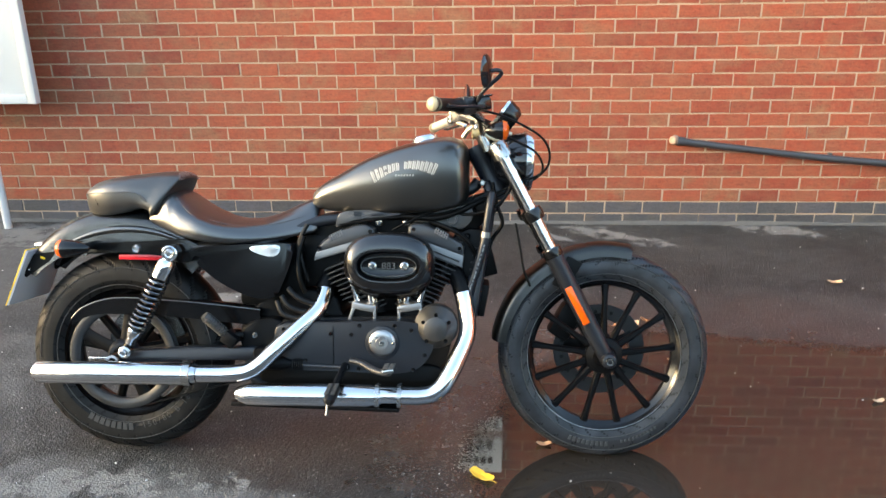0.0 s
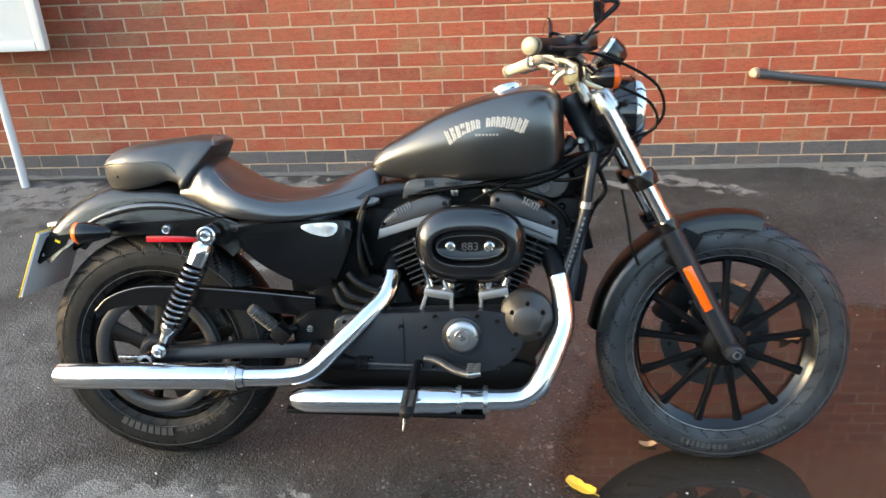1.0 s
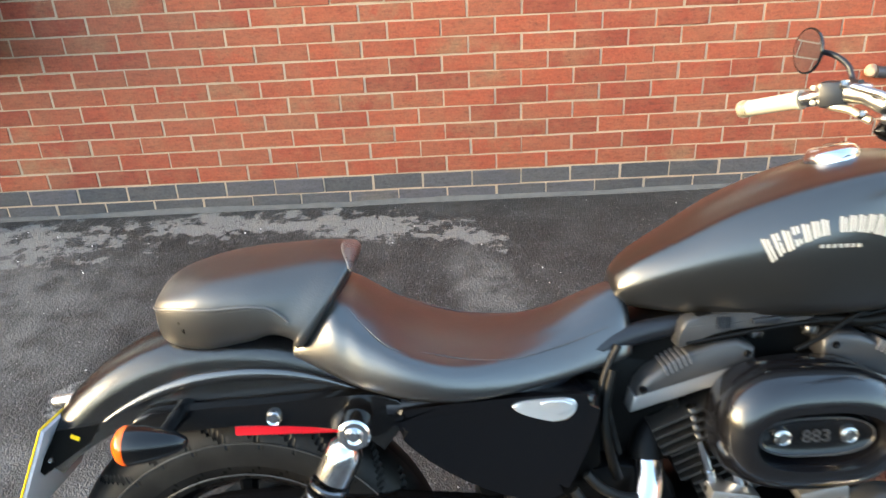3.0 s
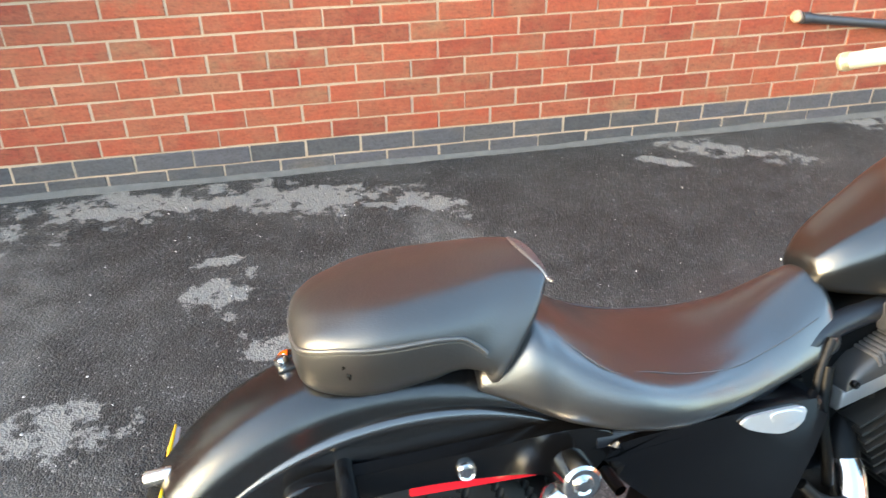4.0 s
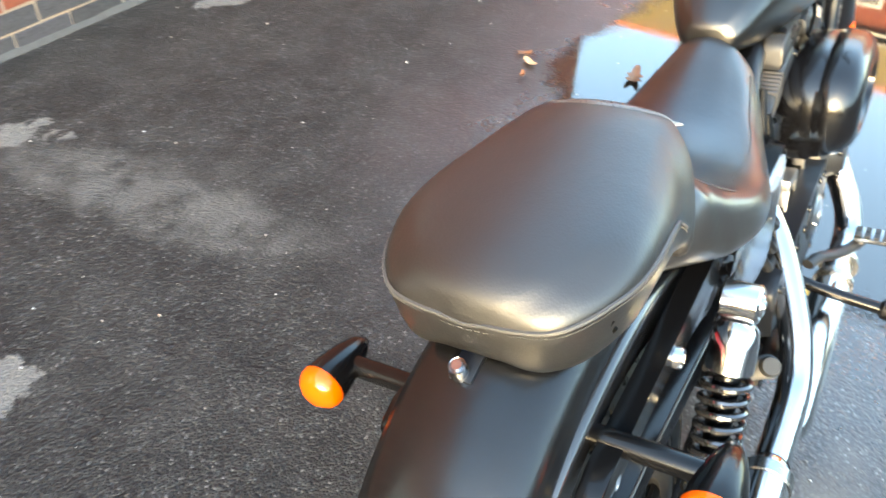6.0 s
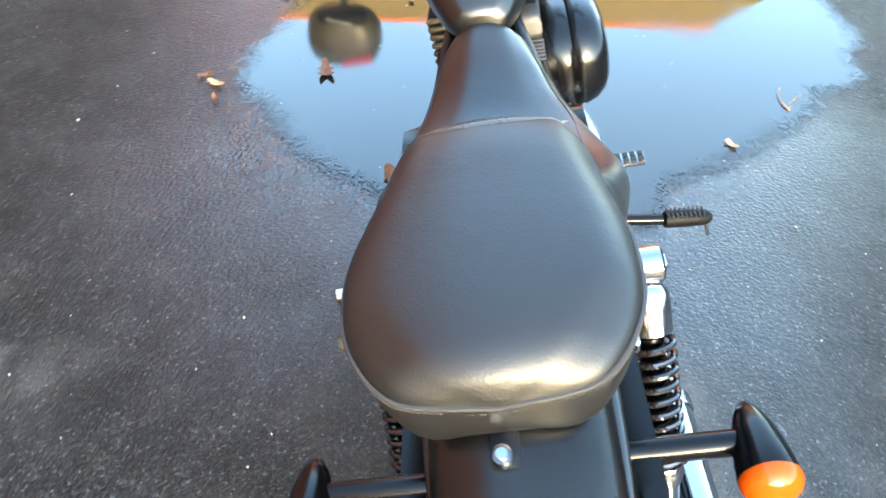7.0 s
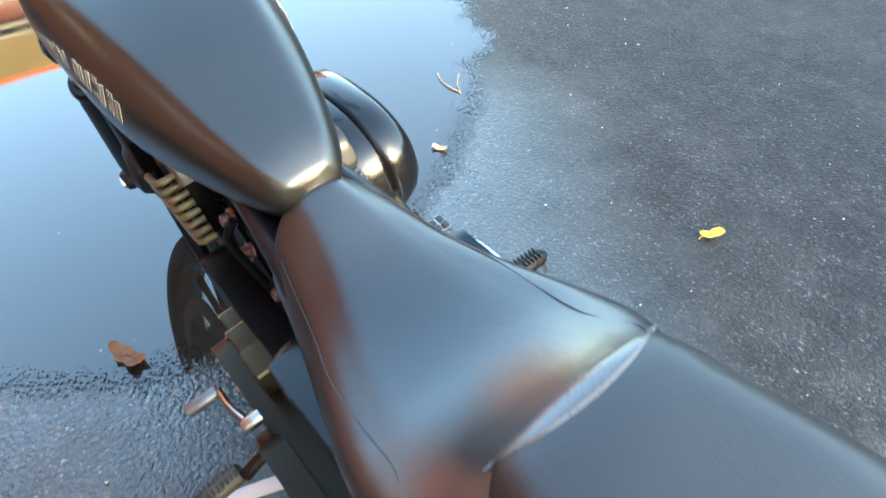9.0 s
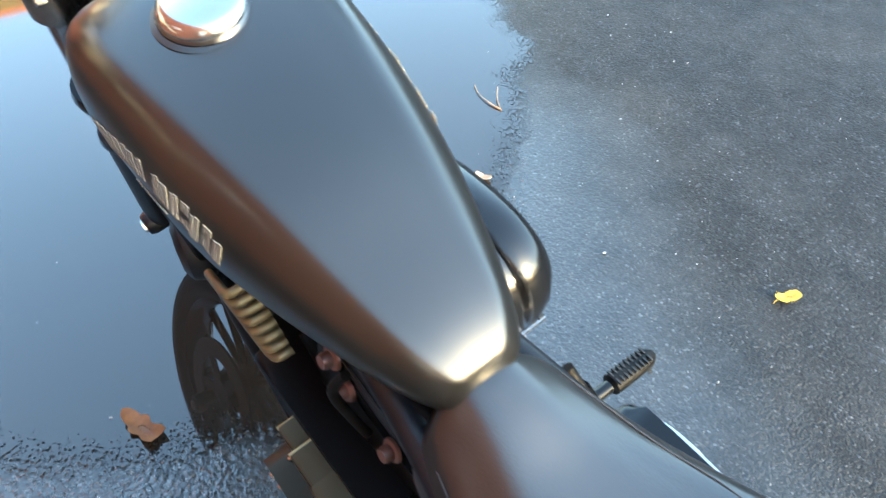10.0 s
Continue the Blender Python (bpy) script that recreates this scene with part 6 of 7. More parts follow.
    # cables
    for k, pts in enumerate((
        [(1.06, -0.17, 1.075), (1.16, -0.12, 1.05), (1.27, -0.06, 0.99), (1.285, -0.05, 0.91), (1.2, -0.06, 0.84)],
        [(1.05, -0.18, 1.06), (1.15, -0.14, 1.0), (1.245, -0.11, 0.95), (1.262, -0.09, 0.89), (1.18, -0.075, 0.86)],
        [(1.16, -0.055, 0.83), (1.05, -0.07, 0.79), (0.94, -0.08, 0.765), (0.80, -0.09, 0.755), (0.66, -0.09, 0.735)],
        [(1.165, -0.06, 0.845), (1.05, -0.075, 0.802), (0.93, -0.085, 0.772), (0.86, -0.1, 0.74), (0.82, -0.1, 0.72)],
        [(1.19, -0.07, 0.74), (1.205, -0.08, 0.66), (1.215, -0.085, 0.60), (1.235, -0.08, 0.55)],
        [(1.07, 0.16, 1.07), (1.17, 0.12, 1.02), (1.23, 0.1, 0.94), (1.17, 0.07, 0.82), (1.08, 0.06, 0.7)],
    )):
        part("cable", tube(B(), spline(pts, 8), 0.0038, 8), DARK_PLASTIC, bike, "thin black control cable")


def foot_controls():
    for sgn in (-1, 1):
        p = part("foot_peg", lathe(B(), [(0, 0.0), (0.008, 0.001), (0.0155, 0.012), (0.0175, 0.05), (0.0175, 0.092), (0.011, 0.097), (0, 0.097)], (0.675, -0.388, 0.279) if sgn < 0 else (0.69, 0.345, 0.275), (0, -sgn, 0.1), 22), RUBBER if sgn < 0 else PEG_RUBBER, bike, "ribbed rubber foot peg")
        o = Vector((0.675, -0.388, 0.279)) if sgn < 0 else Vector((0.69, 0.345, 0.275))
        for k in range(9):
            c = o + Vector((0, -sgn, 0.1)) * (0.018 + k * 0.0085)
            for du in (-0.0085, 0.0085):
                part("peg_rib", box(B(), tuple(c + Vector((du, 0, 0.0155))), (0.012, 0.0035, 0.005), (0, 0, 0), 0.001), GREY_RUBBER, p)
        part("peg_hanger", tube(B(), spline([(0.675, sgn * (0.295 if sgn < 0 else 0.25), 0.288), (0.675, sgn * 0.22, 0.300), (0.68, sgn * 0.15, 0.312), (0.70, sgn * 0.11, 0.31)], 5), [0.011] * 10 + [0.014] * 6, 12), BLACK_GLOSS, p)
        part("peg_feeler", tube(B(), ((0.672, sgn * (0.375 if sgn < 0 else 0.335), 0.272), (0.668, sgn * (0.38 if sgn < 0 else 0.34), 0.24)), 0.004, 8), STEEL, p, "short steel feeler pin")
        # the near passenger peg is folded up, the far one folded out
        tip, root = (Vector((0.268, -0.185, 0.472)), Vector((0.325, -0.145, 0.40))) if sgn < 0 else (Vector((0.317, 0.296, 0.425)), Vector((0.345, 0.20, 0.42)))
        dd = (root - tip).normalized()
        pp = part("passenger_peg", lathe(B(), [(0, 0.0), (0.012, 0.0), (0.0145, 0.005), (0.0145, 0.086), (0.01, 0.094), (0, 0.094)], tip, dd, 20), GREY_RUBBER if sgn < 0 else PEG_RUBBER, bike, "ribbed passenger peg, folded up" if sgn < 0 else "ribbed passenger peg, folded out")
        for k in range(8):
            part("peg_rib", lathe(B(), [(0.0145, -0.002), (0.0168, -0.001), (0.0168, 0.001), (0.0145, 0.002)], tip + dd * (0.012 + k * 0.009), dd, 18, True), GREY_RUBBER if sgn < 0 else PEG_RUBBER, pp)
        part("peg_mount", box(B(), tuple(root + dd * 0.01), (0.045, 0.05, 0.04), (0, 40, 0), 0.008), BLACK_CAST, pp)
        part("peg_stem", tube(B(), (root + dd * 0.0, Vector((0.36, sgn * 0.12, 0.40))), 0.011, 12), BLACK_CAST, pp)
    # brake pedal and its rod
    b = part("brake_pedal", tube(B(), spline([(0.70, -0.165, 0.335), (0.735, -0.18, 0.332), (0.775, -0.205, 0.318), (0.815, -0.228, 0.316), (0.825, -0.238, 0.325)], 6), 0.0115, 12, True, 0.8), PULLEY, bike, "dull steel rear brake pedal")
    part("pedal_pad", box(B(), (0.825, -0.255, 0.336), (0.036, 0.062, 0.011), (0, -8, 0), 0.004), STEEL, b, "steel pedal pad with rubber blocks")
    for k in range(4):
        for du in (-0.009, 0.009):
            part("pad_block", box(B(), (0.825 + du, -0.278 + k * 0.0155, 0.3425), (0.014, 0.011, 0.004), (0, -8, 0), 0.001), GREY_RUBBER, b)
    part("pedal_rod", tube(B(), ((0.69, -0.16, 0.312), (0.56, -0.155, 0.316), (0.50, -0.15, 0.32)), 0.0048, 10), PULLEY, b)
    mc = part("rear_master_cylinder", lathe(B(), [(0, 0), (0.012, 0), (0.016, 0.02), (0.022, 0.03), (0.022, 0.10), (0, 0.10)], (0.52, -0.15, 0.319), (-1, 0, 0.05), 20), BLACK_CAST, bike)
    for k in range(5):
        part("boot_ring", lathe(B(), [(0.010, -0.003), (0.018, -0.001), (0.018, 0.001), (0.010, 0.003)], (0.525 + k * 0.006, -0.15, 0.3185), (1, 0, 0), 16, True), RUBBER, mc)
    # gear lever on the far side
    g = part("gear_lever", tube(B(), spline([(0.684, 0.198, 0.38), (0.74, 0.208, 0.368), (0.802, 0.21, 0.343)], 6), 0.0065, 10), STEEL, bike, "steel gear lever")
    part("toe_peg", lathe(B(), [(0, 0), (0.010, 0), (0.012, 0.004), (0.012, 0.056), (0.008, 0.06), (0, 0.06)], (0.804, 0.268, 0.342), (0, -1, 0), 16), LIFTER, g)
    part("lever_pivot", lathe(B(), [(0, 0.012), (0.009, 0.012), (0.012, 0.006), (0.012, -0.02), (0, -0.02)], (0.684, 0.198, 0.38), (0, 1, 0), 16), STEEL, g)
    # side stand
    s = part("side_stand", tube(B(), spline([(0.62, 0.12, 0.225), (0.70, 0.215, 0.172), (0.765, 0.30, 0.122), (0.793, 0.362, 0.1)], 6), [0.013] * 12 + [0.011] * 7, 14), STAND, bike, "bent bare-metal side stand, down")
    part("stand_foot", box(B(), (0.787, 0.40, 0.097), (0.03, 0.085, 0.01), (12, 0, 14), 0.004), STAND, s)


def hoses():
    for k, pts in enumerate((
        [(0.505, -0.12, 0.545), (0.53, -0.125, 0.52), (0.57, -0.12, 0.50), (0.62, -0.1, 0.49)],
        [(0.485, -0.125, 0.522), (0.51, -0.13, 0.49), (0.56, -0.12, 0.472), (0.62, -0.1, 0.468)],
        [(0.47, -0.12, 0.505), (0.49, -0.13, 0.468), (0.54, -0.125, 0.452), (0.61, -0.11, 0.448)],
        [(0.56, -0.085, 0.735), (0.535, -0.095, 0.68), (0.545, -0.1, 0.62), (0.56, -0.09, 0.56)],
    )):
        part("rubber_hose", tube(B(), spline(pts, 8), 0.0085 if k < 3 else 0.006, 10), RUBBER, bike, "black rubber hose")
    part("regulator", box(B(), (1.09, 0, 0.50), (0.03, 0.12, 0.1), (0, 10, 0), 0.006), BLACK_CAST, bike)
    part("transmission_sprocket_cover", prism(B(), rounded([(0.36, 0.42), (0.44, 0.45), (0.49, 0.43), (0.49, 0.31), (0.42, 0.30), (0.36, 0.34)], 4), -0.06, -0.118, 0.01), BLACK_CAST, bike)
    for u, w in ((0.40, 0.40), (0.44, 0.36), (0.40, 0.33)):
        part("cover_bolt", bolt(B(), (u, -0.119, w), (0, -1, 0), 0.010, 0.010), STEEL, bike)


DISC = plain("dull_disc_steel", (0.018, 0.018, 0.019), 0.45, 0.4, 0.3, 0.2)
BRASS = plain("cream_metal", (0.55, 0.5, 0.38), 0.35, 0.8, 0.3, 0.1)
COVER_BLACK = plain("satin_gloss_cover", (0.003, 0.003, 0.0038), 0.2, 0.0, 0.12, 0.0, 30, 0.0, 0.62, 1.52)
SIDE_BLACK = plain("lacquered_side_black", (0.002, 0.002, 0.0026), 0.17, 0.0, 0.12, 0.0, 30, 0.0, 0.42)
PEG_RUBBER = plain("olive_peg_rubber", (0.066, 0.059, 0.043), 0.5, 0.0, 0.3, 0.1)
PRIMARY = plain("dull_primary_casting", (0.0125, 0.0108, 0.0080), 0.42, 0.2, 0.3, 0.2, 30, 0.0, 0.4, 1.5, (1.0, 0.9, 0.7))
GRIP_END = plain("pale_grip_metal", (0.25, 0.225, 0.15), 0.45, 0.35, 0.2)
PULLEY = plain("worn_pulley", (0.034, 0.034, 0.035), 0.4, 0.5, 0.35, 0.2)
OLIVE = plain("drab_olive_metal", (0.062, 0.052, 0.031), 0.42, 0.4, 0.3, 0.2, 30, 0.0, 0.4, 1.5, (1.0, 0.9, 0.7))
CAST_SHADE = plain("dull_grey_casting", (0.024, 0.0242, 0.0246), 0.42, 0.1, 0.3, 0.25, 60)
BAND = plain("bare_head_band", (0.20, 0.20, 0.205), 0.42, 0.6, 0.35, 0.25, 60)
PINK_BOLT = plain("tarnished_bolt", (0.34, 0.20, 0.17), 0.35, 0.7, 0.3)
DRAB_CREAM = plain("drab_cream_metal", (0.20, 0.175, 0.10), 0.4, 0.4, 0.3, 0.1)
GOLD_FIN = plain("cream_fin_tone", (0.20, 0.165, 0.085), 0.4, 0.3, 0.3, 0.1)
GOLD_EDGE = plain("gold_edge_metal", (0.42, 0.33, 0.17), 0.35, 0.7, 0.3)
GREY_RUBBER = plain("grey_rubber", (0.026, 0.026, 0.025), 0.5, 0.0, 0.3, 0.1)
MOULDED = plain("moulded_rubber", (0.04, 0.04, 0.039), 0.32, 0.0, 0.2, 0.1)
GRIP_DARK = plain("worn_grip", (0.35, 0.32, 0.26), 0.5, 0.0, 0.3, 0.1)
STITCH = plain("grey_thread", (0.06, 0.06, 0.057), 0.7)
STAND = plain("bare_stand_alloy", (0.78, 0.8, 0.83), 0.45, 0.15, 0.2)
BINDING = plain("worn_grey_binding", (0.055, 0.055, 0.056), 0.28, 0.0, 0.25, 0.15, 60, 0.0, 1.0, 1.6)
SEAM = plain("leather_seam", (0.05, 0.05, 0.052), 0.45, 0.0, 0.2, 0.2)
BLACK_SATIN = plain("satin_grey_black_coating", (0.0068, 0.0084, 0.0122), 0.38, 0.0, 0.25, 0.1, 60, 0.0, 0.36)
BLACK_SHINE = plain("deep_gloss_black", (0.006, 0.006, 0.007), 0.12, 0.0, 0.2)
SPRING = plain("spring_steel", (0.13, 0.13, 0.135), 0.15, 0.9, 0.2, 0.0, 30, 0.0, 0.8)
FIN = plain("black_fin", (0.0130, 0.0130, 0.0130), 0.42, 0.3, 0.3, 0.2)
ROCKER = plain("grey_rocker_coating", (0.027, 0.0282, 0.031), 0.38, 0.2, 0.25, 0.15, 60)
LIFTER = plain("dull_lifter_alloy", (0.24, 0.24, 0.245), 0.4, 0.8, 0.35, 0.2)
FIN_EDGE = plain("machined_fin_edge", (0.1368, 0.1368, 0.1440), 0.38, 0.6, 0.3, 0.2)
rear_wheel()
front_wheel()
mudguards()
signals()
number_plate()
seat()
tank()
shocks()
chassis()
engine()
packed_parts()
far_side()
exhaust()
front_end()
foot_controls()
hoses()

# ---- small things on the ground ----
def leaf(name, x, y, turn, size, mat, label, lobes=0.0, curl=0.012):
    bm = B()
    ring = []
    n = 28
    for k in range(n):
        a = 2 * math.pi * k / n
        r = size * (0.5 + 0.5 * abs(math.cos(a)) ** 1.3) * (1 + lobes * math.cos(5 * a)) * (0.85 if abs(math.sin(a)) > 0.6 else 1)
        ring.append((r * math.cos(a), 0.85 * r * math.sin(a)))
    rows = []
    for f in (1.0, 0.6, 0.25):
        rows.append([(px * f, py * f, 0.006 + curl * (abs(py * f) / size) ** 1.2 + curl * 0.8 * (px * f / size) ** 2 + 0.002 * noise.noise(Vector((px * 60, py * 60, x)))) for px, py in ring])
    skin(bm, rows, True, False)
    bm.faces.new([bm.verts.new((px * 0.25, py * 0.25, 0.0061)) for px, py in ring])
    bmesh.ops.remove_doubles(bm, verts=bm.verts, dist=0.0004)
    bmesh.ops.solidify(bm, geom=bm.faces, thickness=0.0008)
    ob = mesh_object(name, bm, mat, 60)
    ob.matrix_world = pose(x, y, 0.0, 0, 0, turn)
    part("leaf_stalk", tube(B(), spline([(size * 0.7, 0, 0.008), (size * 1.0, 0.002, 0.008), (size * 1.2, 0.006, 0.005)], 5), 0.0012, 6), mat, ob)
    return tagged(ob, label, "leaf", "fallen leaves")


leaf("fallen_leaf", 1.045, -0.27, -40, 0.042, LEAF_YELLOW, "curled yellow leaf lying on wet asphalt")
leaf("fallen_leaf", 0.706, -1.118, 70, 0.034, LEAF_YELLOW, "yellow leaf flat on the asphalt")
leaf("fallen_leaf", 1.199, 0.203, 20, 0.046, LEAF_BROWN, "brown curled leaf at the puddle edge", 0.15, 0.02)
leaf("fallen_leaf", 1.80, 0.460, 10, 0.05, LEAF_BROWN, "brown lobed leaf floating on the puddle", 0.3, 0.015)
leaf("fallen_leaf", 1.69, 0.80, 60, 0.03, LEAF_PALE, "pale brown leaf at the puddle edge", 0.1)
leaf("fallen_leaf", 1.745, 0.845, 130, 0.026, LEAF_BROWN, "crumpled brown leaf at the puddle edge", 0.1, 0.01)
leaf("fallen_leaf", 1.592, 0.782, 20, 0.017, LEAF_BROWN, "small dark leaf scrap at the puddle edge", 0.1, 0.014)
leaf("fallen_leaf", 2.734, 1.311, 0, 0.034, LEAF_PALE, "small orange leaf on wet asphalt")
leaf("fallen_leaf", 1.438, -0.807, 30, 0.023, LEAF_PALE, "pale orange leaf by the puddle")
leaf("fallen_leaf", 1.24, -0.10, 5, 0.024, LEAF_PALE, "small pale leaf beside the tyre")
leaf("fallen_leaf", 2.408, 0.197, 15, 0.02, LEAF_PALE, "tiny pale leaf floating on the puddle")


def twig():
    bm = B()
    tube(bm, spline([(0, 0, 0.006), (0.04, 0.02, 0.009), (0.1, 0.03, 0.008), (0.15, 0.02, 0.006)], 5), [0.0028] * 6 + [0.0016] * 10, 6)
    tube(bm, spline([(0.0, 0.0, 0.006), (0.05, -0.01, 0.009), (0.12, -0.045, 0.006)], 5), 0.0016, 6)
    ob = mesh_object("twig", bm, LEAF_PALE, 60)
    ob.matrix_world = pose(1.66, -1.06, 0, 0, 0, -15)
    return tagged(ob, "thin pale forked twig lying on asphalt", "twig")


twig()


def grit():
    """Pale specks of stone strewn over the yard."""
    rng = random.Random(11)
    bm = B()
    for k in range(850):
        x, y = rng.uniform(-1.6, 3.6), rng.uniform(-2.0, 2.2)
        r = 0.0012 + 0.0026 * rng.random() ** 4
        bmesh.ops.create_icosphere(bm, subdivisions=1, radius=r, matrix=pose(x, y, r * 0.5 + 0.002, rng.uniform(0, 90), rng.uniform(0, 90), rng.uniform(0, 90)) @ Matrix.Diagonal((1.4, 1, 0.7, 1)))
    ob = mesh_object("loose_grit", bm, STONE_PALE, 0)
    return tagged(ob, "pale stone grit strewn on the asphalt", "grit", kind="stuff")


grit()


# ---- surroundings that the wet ground and the paint mirror ----
def house(x, y, turn, width, depth, eaves, ridge):
    h = tagged(new("house"), "orange brick house with mossy tiled roof", "house")
    h.matrix_world = pose(x, y, 0, 0, 0, turn)
    part("wall", box(B(), (0, 0, eaves / 2), (width, depth, eaves)), BRICK_RED, h)
    r = part("roof", skin_roof(width + 0.6, depth + 0.7, eaves, ridge), ROOF, h, "mossy yellow-brown tiled roof", 0)
    part("ridge_tiles", tube(B(), ((-width / 2 - 0.3, 0, ridge), (width / 2 + 0.3, 0, ridge)), 0.16, 8), RIDGE, r, "orange ridge tiles")
    for sgn in (-1, 1):
        part("gutter", tube(B(), ((-width / 2 - 0.3, sgn * (depth / 2 + 0.38), eaves - 0.05), (width / 2 + 0.3, sgn * (depth / 2 + 0.38), eaves - 0.05)), 0.08, 8), DARK_PLASTIC, r)
        part("fascia", box(B(), (0, sgn * (depth / 2 + 0.3), eaves - 0.05), (width + 0.5, 0.04, 0.3)), WHITE_PAINT, r)
        n = int(width // 3)
        for k in range(n):
            for z in (1.5, eaves - 1.3):
                w = part("window", box(B(), (-width / 2 + width * (k + 0.5) / n, sgn * (depth / 2 + 0.01), z), (1.3, 0.06, 1.15), (0, 0, 0), 0.01), WHITE_PAINT, h)
                for dx in (-0.31, 0.31):
                    part("pane", box(B(), (-width / 2 + width * (k + 0.5) / n + dx, sgn * (depth / 2 + 0.035), z), (0.52, 0.03, 0.98)), BLACK_SHINE, w)
    return h


def skin_roof(width, depth, eaves, ridge):
    bm = B()
    prof = [(-depth / 2, eaves), (0, ridge), (depth / 2, eaves), (depth / 2, eaves - 0.12), (0, ridge - 0.14), (-depth / 2, eaves - 0.12)]
    skin(bm, [[(-width / 2, a, b) for a, b in prof], [(width / 2, a, b) for a, b in prof]])
    return bm


m = Nodes("mossy_roof_tiles")
m.set(Base_Color=m.mix(m.noise(1.5, 6), (0.2, 0.12, 0.04), (0.34, 0.25, 0.06)), Roughness=0.9)
ROOF = m.mat
RIDGE = plain("orange_ridge", (0.55, 0.17, 0.05), 0.8)
house(26.0, 2.0, 92, 24.0, 8.0, 7.5, 10.65)


def mirrored_shape():
    """An unidentified dark rounded shape on an added slim post, seen only upside down in the water."""
    t = tagged(new("olive_shape"), "unidentified dark olive rounded shape with a red strip on a slim post", "sign")
    t.location = (6.3, 0.95, 0)
    part("post", tube(B(), ((0.06, 0, 0), (0.06, 0, 1.9)), 0.03, 12), BLACK_SATIN, t)
    rings = []
    for dx, k in ((-0.16, 0.35), (-0.15, 0.62), (-0.11, 0.86), (-0.04, 0.98), (0.03, 1.0), (0.09, 0.9), (0.12, 0.6)):
        ring = []
        for i in range(40):
            c, z = math.cos(math.pi * i / 20), math.sin(math.pi * i / 20)
            ring.append((dx, 0.355 * k * math.copysign(abs(c) ** 0.72, c), 2.01 + 0.305 * k * math.copysign(abs(z) ** 0.8, z)))
        rings.append(ring)
    bm = B()
    skin(bm, rings)
    body = part("shape_body", bm, SHAPE_DARK, t, "dark olive rounded body", 50)
    part("body_seam", box(B(), (-0.158, 0.03, 2.09), (0.01, 0.36, 0.008), (-4, 0, 0), 0.002), DARK_PLASTIC, body)
    part("dark_cap", box(B(), (-0.10, 0.0, 1.79), (0.14, 0.46, 0.13), (0, -18, 0), 0.04), DARK_PLASTIC, body)
    part("red_strip", box(B(), (-0.145, -0.13, 2.205), (0.03, 0.30, 0.065), (14, 12, 0), 0.012), RED_LENS, body, "bright red strip")
    part("pale_strip", box(B(), (-0.175, 0.03, 1.80), (0.02, 0.24, 0.016), (-10, 0, 0), 0.004), WHITE_PAINT, body)
    return t


SHAPE_DARK = plain("dark_olive_paint", (0.06, 0.052, 0.026), 0.35, 0.0, 0.3)
mirrored_shape()


def unseen_outbuilding(x, y, turn, width, depth, height):
    """A plain long unseen building, added behind the camera to shade the yard from the side."""
    b = tagged(new("unseen_outbuilding"), "unseen long dark grey building added across the yard to darken reflections", "building")
    b.matrix_world = pose(x, y, 0, 0, 0, turn)
    part("wall", box(B(), (0, 0, height / 2), (width, depth, height)), RENDER_GREY, b)
    part("roof", skin_roof(width + 0.6, depth + 0.8, height, height + 0.7), ROOF_DARK, b, "dark tiled roof", 0)
    for k in range(5):
        w = part("window", box(B(), (-width / 2 + width * (k + 0.5) / 5, depth / 2 + 0.01, 1.5), (1.3, 0.06, 1.1), (0, 0, 0), 0.01), WHITE_PAINT, b)
        part("pane", box(B(), (-width / 2 + width * (k + 0.5) / 5, depth / 2 + 0.035, 1.5), (1.15, 0.03, 0.95)), BLACK_SHINE, w)
    return b


BRICK_DARK = brick_material("weathered_brick", ((0.0, (0.12, 0.05, 0.03)), (0.5, (0.15, 0.06, 0.035)), (1.0, (0.17, 0.075, 0.045))), (0.2, 0.12, 0.07), 0.3)
RENDER_GREY = plain("dark_grey_render", (0.07, 0.072, 0.078), 0.85)
ROOF_DARK = plain("dark_roof_tiles", (0.06, 0.055, 0.05), 0.85)
# Added out of view so that side panels mirror something dark.
unseen_outbuilding(3.0, -14.0, 0, 22.0, 6.0, 2.9)
# Unseen wall, added to block the bright low sky in the west.
yard_wall = mesh_object("wall_west", box(B(), (-11.0, -1.5, 1.05), (0.3, 32.0, 2.1)), BRICK_DARK, 0)
tagged(yard_wall, "unseen plain weathered brick wall added against the low sky glow", "wall", kind="structure")

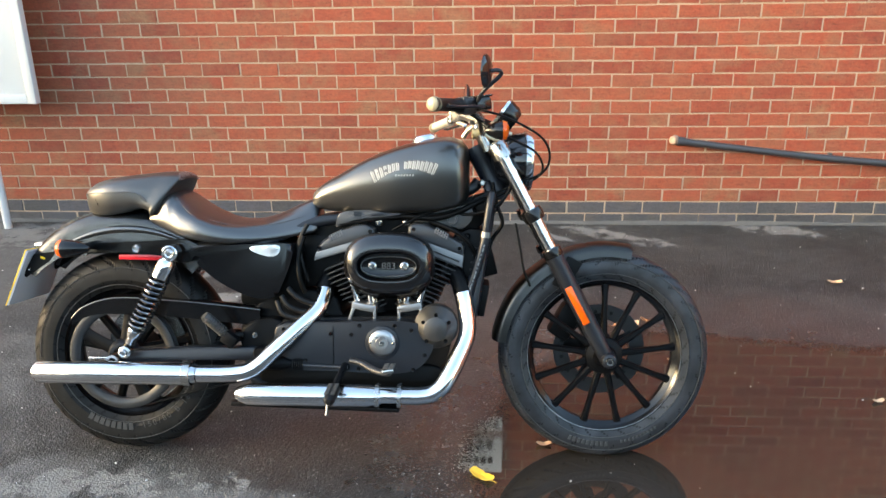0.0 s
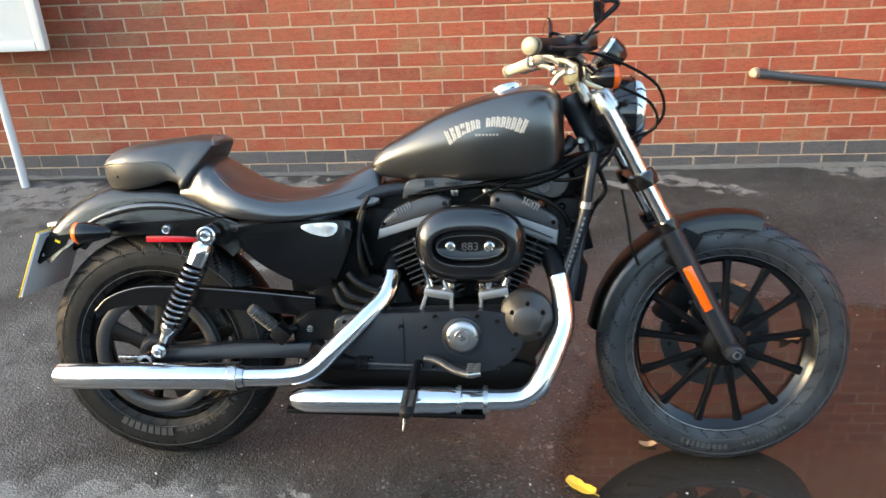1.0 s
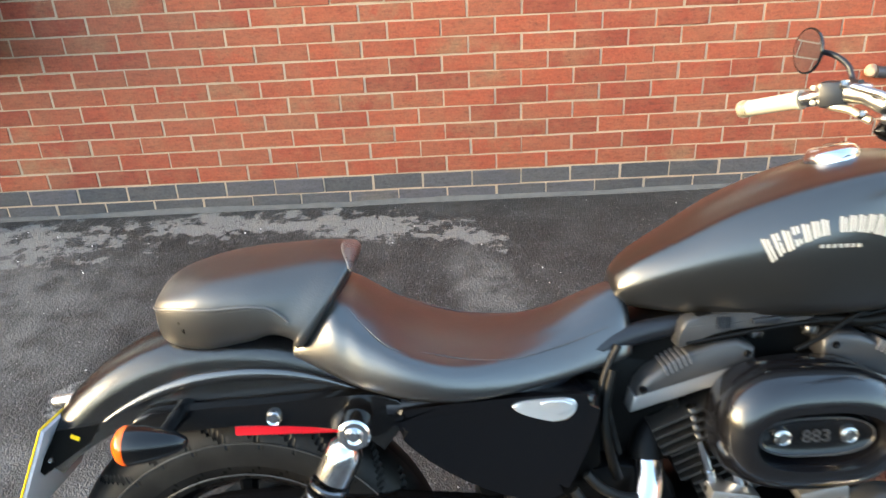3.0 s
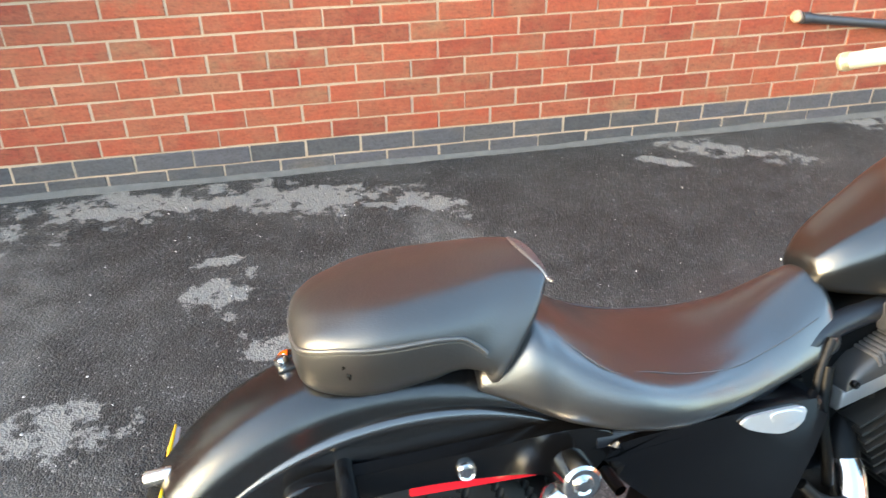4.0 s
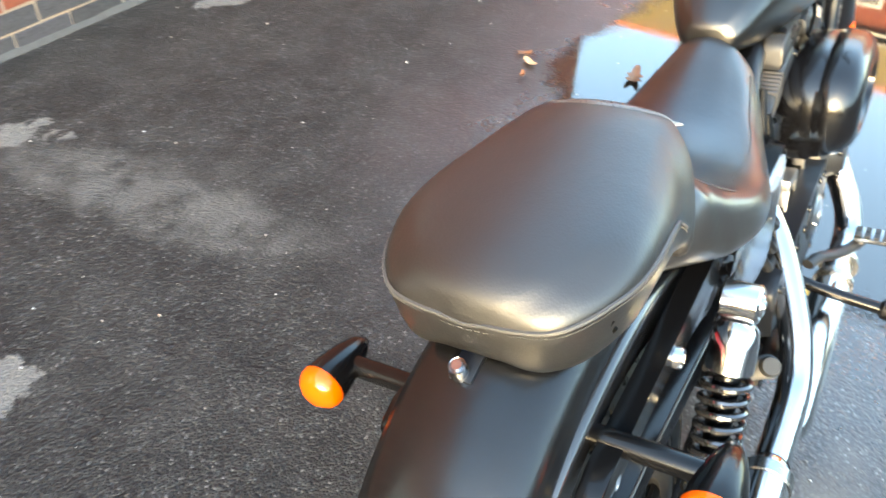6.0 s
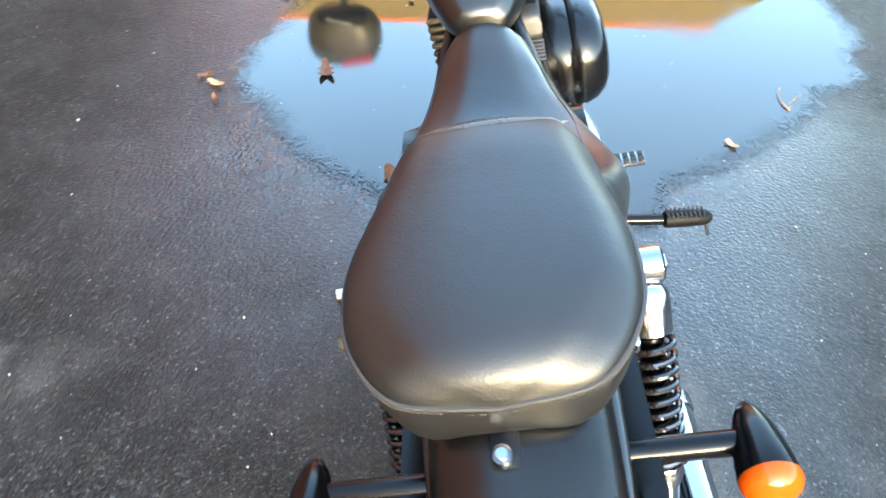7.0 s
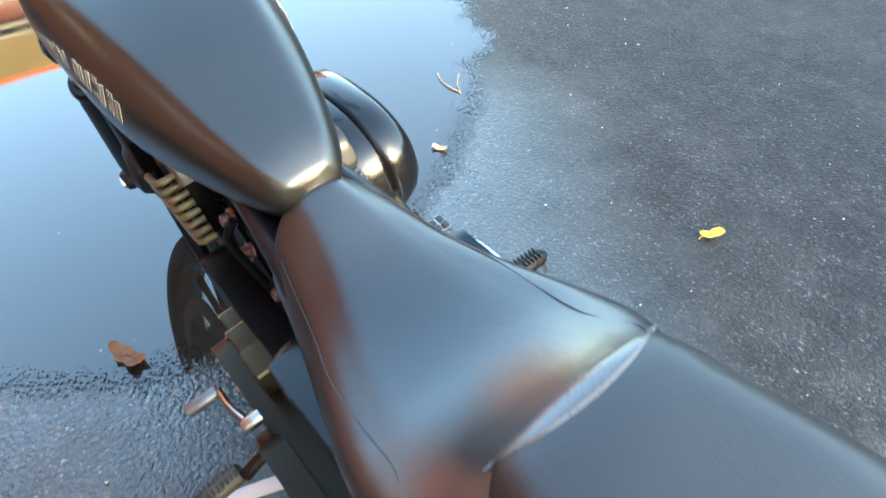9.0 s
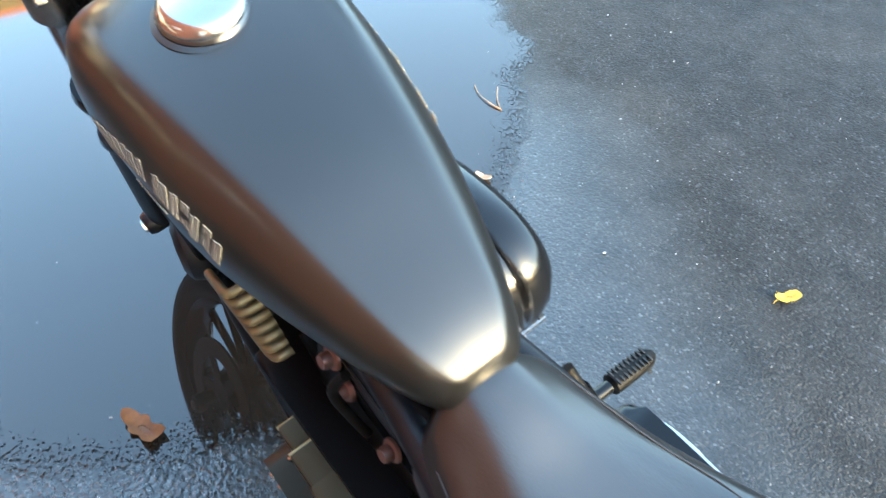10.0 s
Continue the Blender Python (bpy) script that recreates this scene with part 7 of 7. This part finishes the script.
# ---- bricks of the wall, last ----
def brick_mesh(name, length, mat, seed):
    """A brick whose front arris is slightly uneven."""
    rng = random.Random(seed)
    hx, hz = length / 2, 0.0342
    around = ((-1, -1), (-0.3, -1), (0.35, -1), (1, -1), (1, 1), (0.3, 1), (-0.35, 1), (-1, 1))
    edge = [(a * hx + rng.uniform(-0.0012, 0.0008) * a, c * hz + rng.uniform(-0.0012, 0.0007) * c) for a, c in around]
    bm = B()
    skin(bm, [[(x, 0.015, z) for x, z in edge], [(x, -0.0125 + rng.uniform(-0.0006, 0.0006), z) for x, z in edge], [(x - 0.0026 * (1 if x > 0 else -1), -0.015, z - 0.0024 * (1 if z > 0 else -1)) for x, z in edge]])
    bmesh.ops.recalc_face_normals(bm, faces=bm.faces)
    me = bpy.data.meshes.new(name)
    bm.to_mesh(me)
    bm.free()
    me.materials.append(mat)
    return me


def lay_bricks():
    red = [brick_mesh("brick", 0.2178 + d, BRICK_RED, k) for k, d in enumerate((0, 0.001, -0.002, 0.0005, -0.001))]
    blue = [brick_mesh("brick", 0.2178, BRICK_BLUE, 40 + k) for k in range(3)]
    rng = random.Random(4)
    rest_v, rest_f = {0: [], 1: []}, {0: [], 1: []}
    course, near = -2, 0
    while RED_Z + course * 0.075 < WALL_TOP - 0.07:
        z = RED_Z + course * 0.075 + 0.005 + 0.0325
        shift = 0.0 if course % 2 else 0.11295
        k0 = int((WALL_X0 - 0.04) / 0.2259) + 1
        for k in range(k0, int(WALL_X1 / 0.2259)):
            x = BRICK_X + shift + k * 0.2259
            if x - 0.11 < WALL_X0 or x + 0.11 > WALL_X1:
                continue
            j = (rng.uniform(-0.002, 0.002), rng.uniform(-0.0025, 0.0002), rng.uniform(-0.0015, 0.0015), rng.uniform(-0.3, 0.3))
            kind = 1 if course < 0 else 0
            data = blue[rng.randrange(3)] if kind else red[rng.randrange(5)]
            mat4 = pose(x + j[0], WALL_Y + 0.015 + j[1], z + j[2], 0, j[3], 0)
            if -0.75 < x < 2.0 and z < 1.25 and near < 300 and (course < 12 or x < 1.6):
                ob = new("brick", data)
                ob.parent = wall
                ob.matrix_local = mat4
                near += 1
                continue
            base = len(rest_v[kind])
            rest_v[kind] += [mat4 @ v.co for v in data.vertices]
            rest_f[kind] += [[base + i for i in p.vertices] for p in data.polygons]
        course += 1
    for kind, mat in ((0, BRICK_RED), (1, BRICK_BLUE)):
        me = bpy.data.meshes.new("brickwork")
        me.from_pydata(rest_v[kind], [], rest_f[kind])
        me.materials.append(mat)
        ob = new("brickwork", me)
        ob.parent = wall
        tagged(ob, "red bricks laid in stretcher bond" if kind == 0 else "blue bricks of the plinth", kind="stuff")


BRICK_X = 0.0775
lay_bricks()
